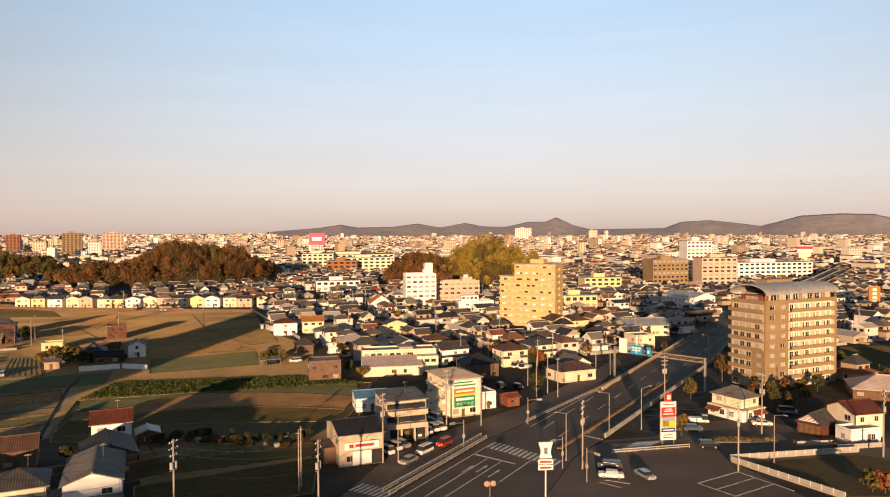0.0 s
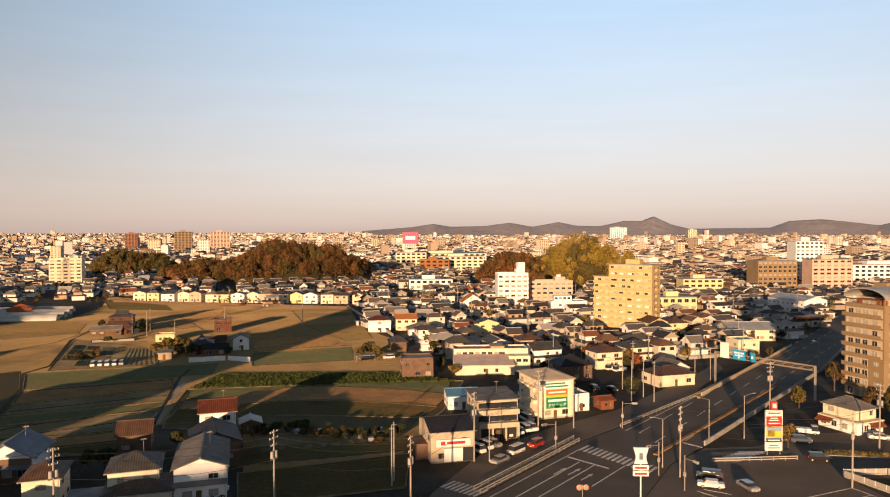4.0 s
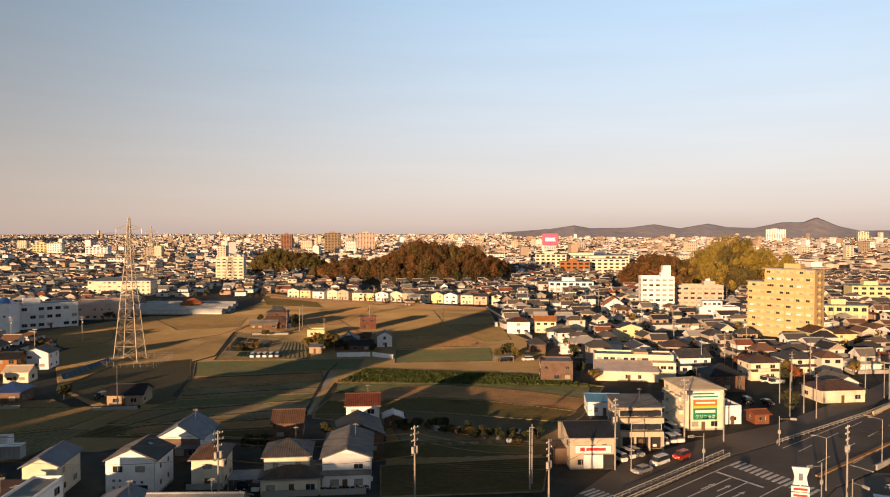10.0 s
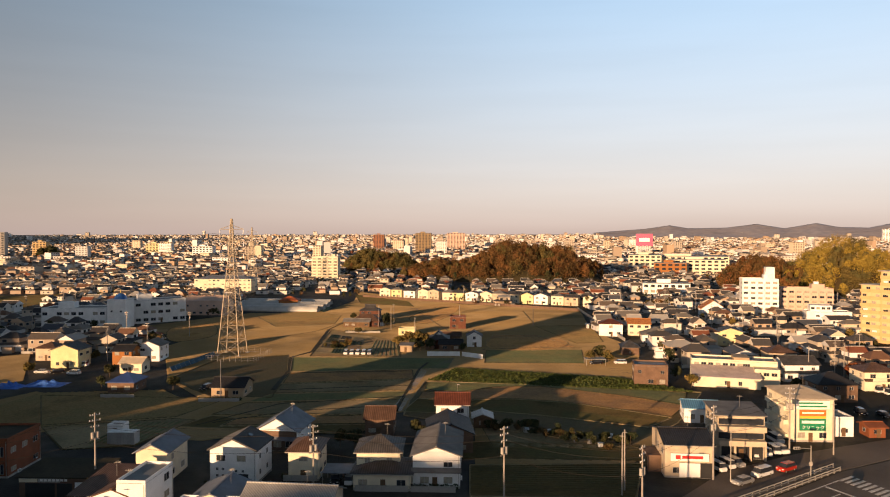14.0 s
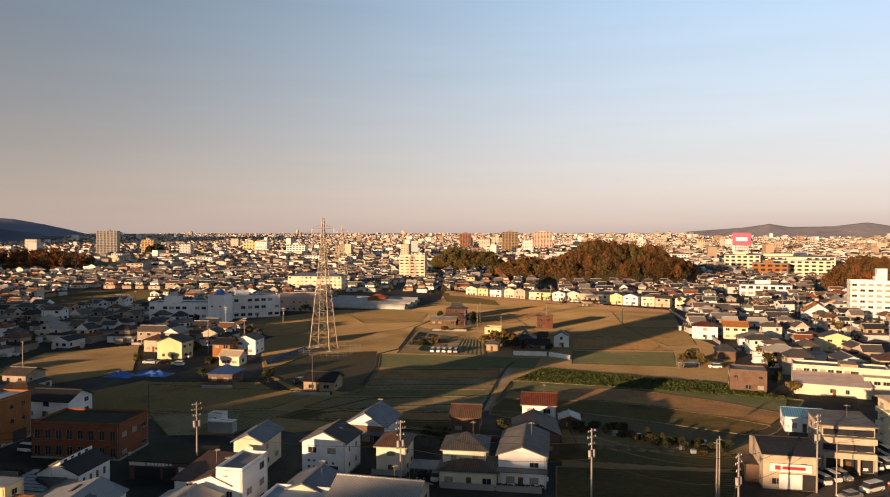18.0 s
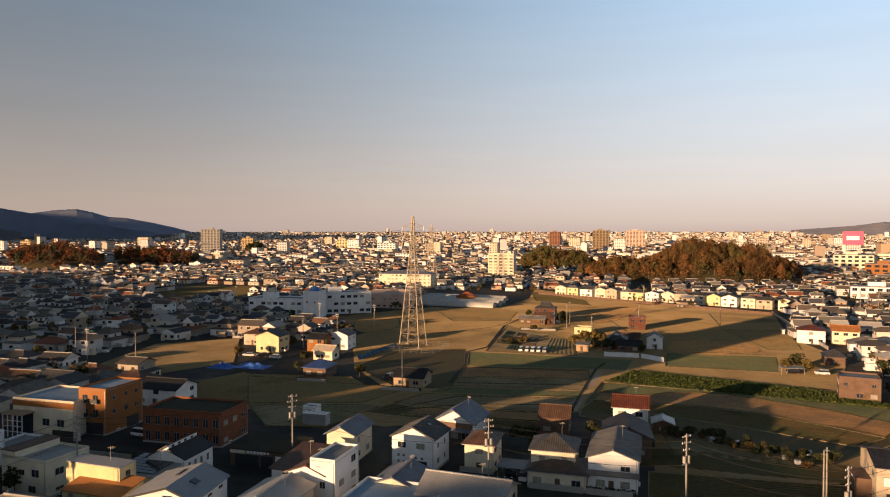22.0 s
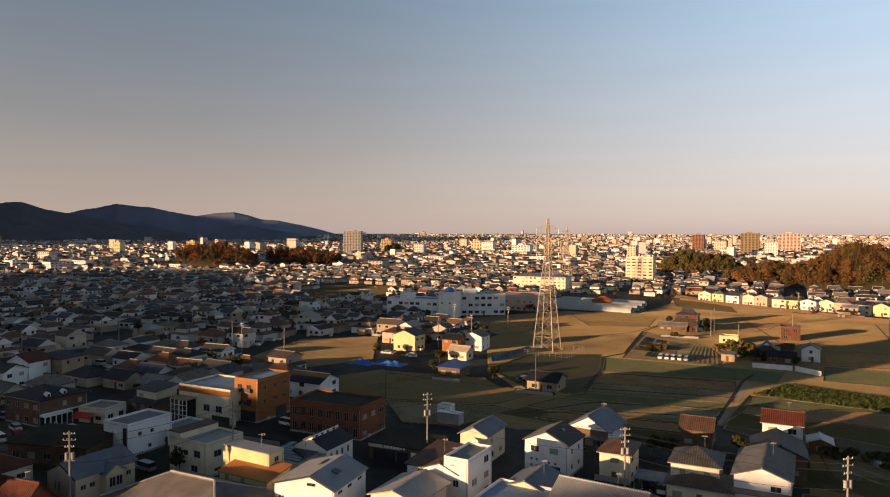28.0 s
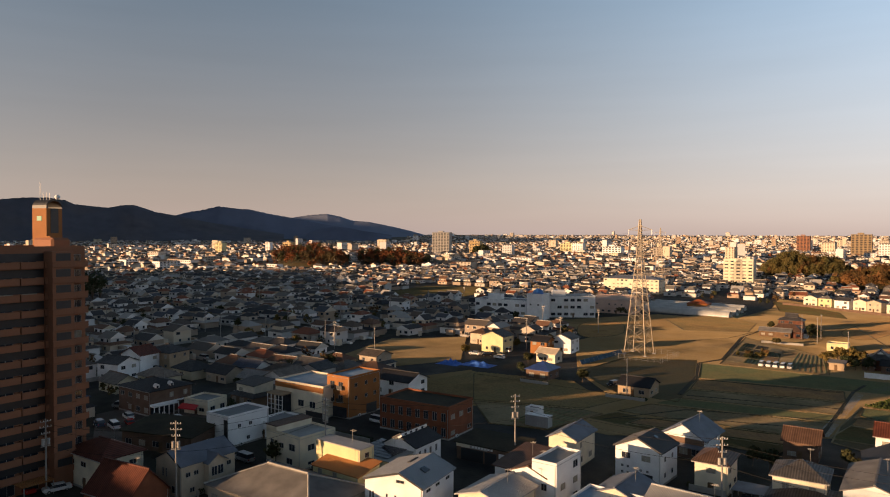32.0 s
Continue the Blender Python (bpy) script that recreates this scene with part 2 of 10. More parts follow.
M_PYLON = mat("weathered_pylon_steel", (0.40, 0.34, 0.26), 0.6, 0.2, var=0.2, scale=0.3)
M_POLE = mat("concrete_pole", (0.33, 0.30, 0.27), 0.8, var=0.2, scale=0.6)
M_REDWOOD = mat("red_brown_boarding", (0.13, 0.05, 0.03), 0.7, var=0.25, scale=0.8, bump=0.15)
M_WOOD = mat("old_timber", (0.15, 0.09, 0.05), 0.75, var=0.3, scale=1.0, bump=0.2)
M_ASPHALT = mat("asphalt", (0.125, 0.105, 0.088), 0.85, var=0.25, scale=0.08, bump=0.7, bscale=20, pick="place", grain=0.15, gscale=4)
M_ASPHALT2 = mat("old_asphalt", (0.155, 0.128, 0.105), 0.88, var=0.25, scale=0.07, bump=0.7, bscale=20, pick="place", grain=0.15, gscale=4)
M_PAINT = mat("road_paint", (0.62, 0.60, 0.55), 0.7, var=0.3, scale=1.5)
M_GROUND = mat("town_ground", (0.098, 0.088, 0.078), 0.95, var=0.3, scale=0.02, palette=[(0.032, 0.032, 0.030), (0.053, 0.048, 0.042), (0.042, 0.039, 0.028), (0.072, 0.066, 0.055), (0.032, 0.032, 0.032)], pick="place", bump=0.8, bscale=1.5, grain=0.25, gscale=0.25, relief=0.3)
# concrete yards and lanes, lifted in colour for the haze over them
M_FARGROUND = mat("far_yards_lanes_haze", (0.1, 0.09, 0.08), 0.95, var=0.3, scale=0.01, palette=[(0.056, 0.048, 0.040), (0.104, 0.092, 0.076), (0.060, 0.056, 0.036), (0.128, 0.112, 0.096)], pick="place", bump=0.5, bscale=0.5, grain=0.3, gscale=0.05, relief=0.5)
M_STRAW = mat("dry_stubble", (0.3, 0.192, 0.08), 0.95, var=0.3, scale=0.022, palette=[(0.235, 0.192, 0.10), (0.32, 0.226, 0.11), (0.38, 0.274, 0.14), (0.31, 0.216, 0.10), (0.26, 0.178, 0.085)], pick="place", bump=0.35, bscale=3.5, grain=0.10, gscale=1.2, relief=0.08)
M_SOIL = mat("brown_soil", (0.294, 0.176, 0.095), 0.95, var=0.3, scale=0.08, palette=[(0.357, 0.206, 0.095), (0.462, 0.265, 0.113), (0.273, 0.167, 0.085)], pick="place", bump=0.35, bscale=3.5, grain=0.25, gscale=1.5, relief=0.08)
M_GREENF = mat("winter_grass", (0.1, 0.109, 0.05), 0.95, var=0.3, scale=0.08, palette=[(0.125, 0.105, 0.042), (0.165, 0.120, 0.050), (0.112, 0.100, 0.040)], pick="place", bump=0.35, bscale=3.5, grain=0.2, gscale=1.5, relief=0.08)
M_PALEG = mat("pale_frosted_grass", (0.15, 0.15, 0.09), 0.95, var=0.25, scale=0.08, palette=[(0.155, 0.17, 0.085), (0.19, 0.185, 0.09), (0.13, 0.15, 0.075)], pick="place", bump=0.35, bscale=3.5, grain=0.2, gscale=1.5, relief=0.08)
M_DSOIL = mat("dark_tilled_soil", (0.07, 0.06, 0.045), 0.95, var=0.3, scale=0.1, palette=[(0.040, 0.036, 0.024), (0.058, 0.048, 0.030), (0.036, 0.034, 0.022)], pick="place", bump=0.35, bscale=3.5, grain=0.2, gscale=1.5, relief=0.08)
M_OLIVE = mat("dull_olive_grass", (0.06, 0.055, 0.02), 0.95, var=0.3, scale=0.06, palette=[(0.105, 0.084, 0.036), (0.135, 0.096, 0.040), (0.092, 0.078, 0.036)], pick="place", bump=0.35, bscale=3.5, grain=0.2, gscale=1.2, relief=0.08)
M_STRAWB = mat("brown_stubble", (0.40, 0.25, 0.11), 0.95, var=0.3, scale=0.06, palette=[(0.42, 0.25, 0.10), (0.50, 0.31, 0.13), (0.36, 0.22, 0.10)], pick="place", bump=0.35, bscale=3.5, grain=0.25, gscale=1.5, relief=0.08)
M_STRAWO = mat("olive_stubble", (0.24, 0.182, 0.08), 0.95, var=0.3, scale=0.06, palette=[(0.29, 0.205, 0.095), (0.35, 0.237, 0.105), (0.25, 0.187, 0.085)], pick="place", bump=0.35, bscale=3.5, grain=0.25, gscale=1.5, relief=0.08)
M_TILL = mat("tilled_grey_brown_soil", (0.211, 0.176, 0.124), 0.95, var=0.3, scale=0.06, palette=[(0.25, 0.19, 0.107), (0.32, 0.225, 0.122), (0.22, 0.18, 0.10), (0.29, 0.225, 0.128)], pick="place", bump=0.35, bscale=3.5, grain=0.2, gscale=1.2, relief=0.08)
M_CROP = mat("leafy_crop", (0.06, 0.10, 0.03), 0.8, var=0.3, scale=0.3, palette=[(0.058, 0.082, 0.020), (0.090, 0.105, 0.028), (0.050, 0.070, 0.020)], pick="island")
M_GREENHOUSE = mat("greenhouse_film", (0.45, 0.45, 0.43), 0.35, var=0.2, scale=0.3)
M_LEAFBROWN = mat("autumn_wood_leaves", (0.104, 0.059, 0.020), 0.85, var=0.3, scale=0.09, palette=[(0.160, 0.072, 0.026), (0.136, 0.078, 0.029), (0.100, 0.064, 0.024), (0.168, 0.084, 0.030), (0.176, 0.084, 0.030)], pick="place", grain=0.25, gscale=0.4)
M_LEAFBAMBOO = mat("bamboo_leaves", (0.1, 0.1, 0.02), 0.8, var=0.3, scale=0.10, palette=[(0.30, 0.20, 0.038), (0.37, 0.26, 0.05), (0.23, 0.17, 0.034)], pick="place", grain=0.4, gscale=0.6)
M_LEAFRED = mat("red_brown_leaves", (0.139, 0.056, 0.023), 0.85, var=0.3, scale=0.05, palette=[(0.24, 0.065, 0.026), (0.17, 0.055, 0.022), (0.26, 0.085, 0.03), (0.07, 0.05, 0.022)], pick="place", grain=0.4, gscale=0.6)
M_LEAFDARK = mat("evergreen_leaves", (0.04, 0.05, 0.02), 0.85, var=0.3, scale=0.2, palette=[(0.045, 0.055, 0.02), (0.07, 0.065, 0.025), (0.035, 0.045, 0.02)], pick="place", grain=0.4, gscale=2)
M_LEAFGOLD = mat("golden_shrub_leaves", (0.16, 0.11, 0.03), 0.85, var=0.3, scale=0.3, palette=[(0.16, 0.11, 0.03), (0.10, 0.085, 0.025), (0.19, 0.13, 0.04)], pick="place", grain=0.4, gscale=2)
M_LEAFOLIVE = mat("olive_wood_leaves", (0.12, 0.10, 0.03), 0.85, var=0.3, scale=0.1, palette=[(0.13, 0.105, 0.035), (0.17, 0.125, 0.04), (0.095, 0.085, 0.03)], pick="place", grain=0.3, gscale=0.6)
M_LEAFTOWN = mat("garden_tree_leaves", (0.06, 0.06, 0.02), 0.85, var=0.3, scale=0.03, palette=[(0.05, 0.06, 0.02), (0.09, 0.08, 0.03), (0.16, 0.075, 0.03), (0.045, 0.05, 0.02), (0.13, 0.10, 0.035)], pick="place", grain=0.4, gscale=0.8)
M_BARK = mat("bark", (0.12, 0.085, 0.06), 0.9, var=0.3, scale=1.0, bump=0.3)
M_HILL = mat("forest_floor", (0.07, 0.05, 0.025), 0.95, var=0.3, scale=0.05, pick="place", palette=[(0.08, 0.05, 0.02), (0.06, 0.05, 0.025)], bump=0.5, bscale=0.4)
# mountain colours carry the haze: bluer and paler with distance
M_MOUNT = mat("wooded_mountain_thin_haze", (0.101, 0.103, 0.110), 0.95, var=0.2, scale=0.004, pick="place", palette=[(0.108, 0.104, 0.124), (0.130, 0.120, 0.134), (0.098, 0.098, 0.120)], grain=0.12, gscale=0.02)
M_MOUNTPALE = mat("far_mountain_haze_tint", (0.17, 0.20, 0.27), 0.95, var=0.1, scale=0.004, pick="place", palette=[(0.18, 0.21, 0.29), (0.20, 0.23, 0.31)], grain=0.05, gscale=0.02)
# pale grey-mauve base: distance haze painted onto the hills
M_HILLSFAR = mat("far_hills_haze_tint", (0.259, 0.211, 0.199), 0.95, var=0.15, scale=0.006, pick="place", palette=[(0.36, 0.34, 0.37), (0.41, 0.375, 0.39), (0.33, 0.32, 0.36)], grain=0.15, gscale=0.03)
M_MOUNTBLUE = mat("mountain_blue_haze_tint", (0.115, 0.149, 0.230), 0.95, var=0.2, scale=0.004, pick="place", palette=[(0.125, 0.145, 0.21), (0.145, 0.165, 0.23)])
M_FARWALL = mat("far_town_walls", (0.648, 0.540, 0.432), 0.85, var=0, palette=[(0.62, 0.57, 0.50), (0.46, 0.40, 0.33), (0.72, 0.69, 0.66), (0.34, 0.27, 0.21), (0.60, 0.51, 0.39), (0.54, 0.53, 0.52), (0.78, 0.76, 0.74), (0.42, 0.31, 0.22)], pick="island", grain=0)
M_FARROOF = mat("far_town_roofs", (0.108, 0.108, 0.108), 0.75, var=0, palette=[(0.045, 0.045, 0.047), (0.072, 0.068, 0.068), (0.110, 0.093, 0.081), (0.175, 0.161, 0.146), (0.370, 0.354, 0.335), (0.037, 0.037, 0.042), (0.152, 0.084, 0.056), (0.077, 0.084, 0.101), (0.127, 0.101, 0.083), (0.056, 0.056, 0.061), (0.093, 0.083, 0.077), (0.229, 0.083, 0.047)], pick="island", grain=0, bump=0.9, bscale=1.3, relief=0.3)
M_REDSIGN = mat("red_sign", (0.55, 0.03, 0.03), 0.5, var=0.05)
M_MAGENTA = mat("magenta_sign", (0.33, 0.002, 0.10), 0.5, var=0.05)
M_GREENSIGN = mat("green_sign", (0.01, 0.22, 0.10), 0.5, var=0.05)
M_ORANGESIGN = mat("orange_sign", (0.65, 0.16, 0.02), 0.5, var=0.05)
M_SIGNBLUE = mat("dark_blue_sign", (0.03, 0.06, 0.24), 0.5, var=0.08)
M_YELSIGN = mat("yellow_sign", (0.7, 0.5, 0.05), 0.5, var=0.05)
M_YELGREEN = mat("yellow_green_picture", (0.42, 0.48, 0.06), 0.5, var=0.3, scale=1.2)
M_BLUESIGN = mat("blue_road_sign", (0.01, 0.30, 0.60), 0.4, var=0.05)
M_WHITESIGN = mat("white_sign", (0.78, 0.77, 0.75), 0.5, var=0.05)
M_BLUEDOME = mat("blue_dome_paint", (0.03, 0.13, 0.40), 0.4, var=0.15)
M_NET = mat("faded_blue_net", (0.055, 0.115, 0.17), 0.8, var=0.35, scale=0.6, bump=0.5, bscale=1.5)
M_TARP = mat("blue_tarpaulin", (0.05, 0.16, 0.55), 0.5, var=0.3, scale=0.8, bump=0.4, bscale=1.0)
M_TYRE = mat("tyre_rubber", (0.02, 0.02, 0.02), 0.8, var=0.1)
M_CARWHITE = mat("white_car_paint", (0.75, 0.75, 0.74), 0.25, var=0.05)
M_CARSILVER = mat("silver_car_paint", (0.42, 0.43, 0.44), 0.3, 0.5, var=0.05)
M_CARBLACK = mat("black_car_paint", (0.02, 0.02, 0.025), 0.2, var=0.05)
M_CARRED = mat("red_car_paint", (0.40, 0.03, 0.02), 0.25, var=0.05)
M_CARBLUE = mat("blue_grey_car_paint", (0.08, 0.12, 0.18), 0.25, 0.3, var=0.05)
M_LAMPHEAD = mat("headlight_glass", (0.7, 0.7, 0.68), 0.15, var=0)
M_TAIL = mat("tail_light", (0.35, 0.02, 0.02), 0.3, var=0)
M_CABLE = mat("black_cable", (0.03, 0.028, 0.026), 0.7, var=0)
M_SOLAR = mat("solar_panel", (0.02, 0.022, 0.035), 0.15, var=0.1)

# ---------- builders ----------
def thing(name, x, y, z=0.0, rz=0.0, label="", category="", group="", kind=""):
    ob = new(name)
    ob.empty_display_size = 0.5
    ob.matrix_basis = pose(x, y, z, 0, 0, rz)
    return tagged(ob, label, category, group, kind)

def mesh_of(bm, name, mats):
    me = bpy.data.meshes.new(name)
    bm.to_mesh(me)
    bm.free()
    for m in mats if isinstance(mats, (list, tuple)) else (mats,):
        me.materials.append(m)
    return me

def part(name, bm, material, parent, label="", m=None, kind=""):
    """Links a bmesh, or a finished mesh, as one object under a thing or a part."""
    me = mesh_of(bm, name, material) if isinstance(bm, bmesh.types.BMesh) else bm
    ob = new(name, me)
    if parent is not None:
        ob.parent = parent
    if m is not None:
        ob.matrix_basis = m
    return tagged(ob, label, kind=kind)

def box(bm, x0, x1, y0, y1, z0, z1, mi=0):
    v = [bm.verts.new(c) for c in ((x0, y0, z0), (x1, y0, z0), (x1, y1, z0), (x0, y1, z0), (x0, y0, z1), (x1, y0, z1), (x1, y1, z1), (x0, y1, z1))]
    for f in ((3, 2, 1, 0), (4, 5, 6, 7), (0, 1, 5, 4), (1, 2, 6, 5), (2, 3, 7, 6), (3, 0, 4, 7)):
        bm.faces.new([v[i] for i in f]).material_index = mi
    return bm

def bx(x0, x1, y0, y1, z0, z1, bevel=0.0):
    bm = box(bmesh.new(), x0, x1, y0, y1, z0, z1)
    if bevel:
        bmesh.ops.bevel(bm, geom=bm.edges[:], offset=bevel, segments=1, affect="EDGES")
    return bm

def rod(bm, a, b, r0, r1=None, n=6):
    """A tapered rod from a to b."""
    a, b = Vector(a), Vector(b)
    r1 = r0 if r1 is None else r1
    q = (b - a).to_track_quat("Z", "Y")
    rings = []
    for c, r in ((a, r0), (b, r1)):
        rings.append([bm.verts.new(c + q @ Vector((r * math.cos(k * math.tau / n), r * math.sin(k * math.tau / n), 0))) for k in range(n)])
    for k in range(n):
        bm.faces.new((rings[0][k], rings[0][(k + 1) % n], rings[1][(k + 1) % n], rings[1][k]))
    bm.faces.new(rings[1])
    bm.faces.new(rings[0][::-1])
    return bm

def poly(bm, pts, z, mi=0):
    f = bm.faces.new([bm.verts.new((p[0], p[1], z)) for p in pts])
    f.normal_update()
    if f.normal.z < 0:
        f.normal_flip()
    f.material_index = mi
    return bm

def patch(name, pts, z, material, label, category="", kind="structure"):
    """A flat piece of ground with a shallow thickness."""
    cx, cy = sum(p[0] for p in pts) / len(pts), sum(p[1] for p in pts) / len(pts)
    bm = bmesh.new()
    poly(bm, [(p[0] - cx, p[1] - cy) for p in pts], z)
    r = bmesh.ops.extrude_face_region(bm, geom=bm.faces[:])
    for v in r["geom"]:
        if isinstance(v, bmesh.types.BMVert):
            v.co.z = -0.3
    bmesh.ops.recalc_face_normals(bm, faces=bm.faces[:])
    ob = new(name, mesh_of(bm, name, material))
    ob.location = (cx, cy, 0)
    return tagged(ob, label, category, kind=kind)

WIN = {}
def window_mesh(w, h, lit):
    key = (round(w, 1), round(h, 1), lit)
    if key not in WIN:
        bm = bmesh.new()
        xs, t = (-w / 2, 0.0, w / 2), 0.06
        a = [[bm.verts.new((x, y, z)) for x in xs] for y, z in ((-0.06, 0), (-0.06, h), (0.02, h), (0.02, 0))]
        for k in range(4):
            for q in range(2):
                f = bm.faces.new((a[k][q], a[k][q + 1], a[(k + 1) % 4][q + 1], a[(k + 1) % 4][q]))
        bm.faces.new([a[k][0] for k in (3, 2, 1, 0)])
        bm.faces.new([a[k][2] for k in range(4)])
        bmesh.ops.recalc_face_normals(bm, faces=bm.faces[:])
        panes = [f for f in bm.faces if all(abs(v.co.y + 0.06) < 1e-5 for v in f.verts)]
        bmesh.ops.inset_individual(bm, faces=panes, thickness=t, depth=-0.035)
        for f in panes:
            f.material_index = 1
        WIN[key] = mesh_of(bm, "window", (M_FRAME, M_CURTAIN if lit else M_GLASS))
    return WIN[key]

SIDES = {"front": (0, -1, 0), "right": (1, 0, 90), "back": (0, 1, 180), "left": (-1, 0, -90)}
def side_pose(side, w, d, u, z, out=0.0):
    """A pose on one face of a w x d block, u metres along it as seen from outside."""
    nx, ny, a = SIDES[side]
    half = d / 2 if nx == 0 else w / 2
    return pose(nx * (half + out), ny * (half + out), z, 0, 0, a) @ pose(u, 0, 0)

def windows(parent, w, d, z, side, n, ww=1.6, wh=1.1, rng=None, skip=0.0, lit=0.35):
    span = w if side in ("front", "back") else d
    for i in range(n):
        if rng and rng.random() < skip:
            continue
        u = -span / 2 + span * (i + 0.5) / n
        part("window", window_mesh(ww, wh, (rng or random).random() < lit), None, parent, m=side_pose(side, w, d, u, z))

def roof_bm(kind, w, d, h, rise, over=0.5, t=0.18):
    """A pitched roof as slabs with thickness; ridge along x (gable, hip) or along y (gable_y)."""
    bm = bmesh.new()
    if kind == "gable_y":
        bm = roof_bm("gable", d, w, h, rise, over, t)
        bmesh.ops.rotate(bm, verts=bm.verts, cent=(0, 0, 0), matrix=Matrix.Rotation(math.pi / 2, 3, "Z"))
        return bm
    X, Y = w / 2 + over, d / 2 + over
    low = h - rise * over / (d / 2)
    if kind == "flat":
        box(bm, -w / 2, w / 2, -d / 2, d / 2, h - 0.02, h + 0.06)
        return bm
    if kind == "shed":
        vs = [(-X, -Y, h), (X, -Y, h), (X, Y, h + rise), (-X, Y, h + rise)]
        faces = [(0, 1, 2, 3)]
    elif kind == "hip":
        k = max(X - Y, 0.05)
        vs = [(-X, -Y, low), (X, -Y, low), (X, Y, low), (-X, Y, low), (-k, 0, h + rise), (k, 0, h + rise)]
        faces = [(0, 1, 5, 4), (1, 2, 5), (2, 3, 4, 5), (3, 0, 4)]
    else:
        vs = [(-X, -Y, low), (X, -Y, low), (X, 0, h + rise), (-X, 0, h + rise), (X, Y, low), (-X, Y, low)]
        faces = [(0, 1, 2, 3), (3, 2, 4, 5)]
    top = [bm.verts.new((x, y, z + t)) for x, y, z in vs]
    bot = [bm.verts.new(v) for v in vs]
    for f in faces:
        bm.faces.new([top[i] for i in f])
        bm.faces.new([bot[i] for i in reversed(f)])
    edge = {}
    for f in faces:
        for a, b in zip(f, f[1:] + f[:1]):
            edge[(a, b)] = 1
    for a, b in edge:
        if (b, a) not in edge:
            bm.faces.new((bot[a], bot[b], top[b], top[a]))
    return bm

def wall_bm(kind, w, d, h, rise):
    """The walls of a house, closed up to the roof."""
    bm = bmesh.new()
    x, y = w / 2, d / 2
    if kind in ("gable", "gable_y", "shed"):
        if kind == "gable":
            prof = [(-y, 0), (y, 0), (y, h), (0, h + rise), (-y, h)]
            ax = [(-x, 0), (x, 0)]
            mk = lambda s, p: (s, p[0], p[1])
            ends = (-x, x)
        elif kind == "gable_y":
            prof = [(-x, 0), (x, 0), (x, h), (0, h + rise), (-x, h)]
            mk = lambda s, p: (p[0], s, p[1])
            ends = (-y, y)
        else:
            prof = [(-y, 0), (y, 0), (y, h + rise), (-y, h)]
            mk = lambda s, p: (s, p[0], p[1])
            ends = (-x, x)
        a = [bm.verts.new(mk(ends[0], p)) for p in prof]
        b = [bm.verts.new(mk(ends[1], p)) for p in prof]
        n = len(prof)
        bm.faces.new(a)
        bm.faces.new(b[::-1])
        for i in range(n):
            bm.faces.new((a[i], b[i], b[(i + 1) % n], a[(i + 1) % n]))
        bmesh.ops.recalc_face_normals(bm, faces=bm.faces[:])
        return bm
    return box(bm, -x, x, -y, y, 0, h)

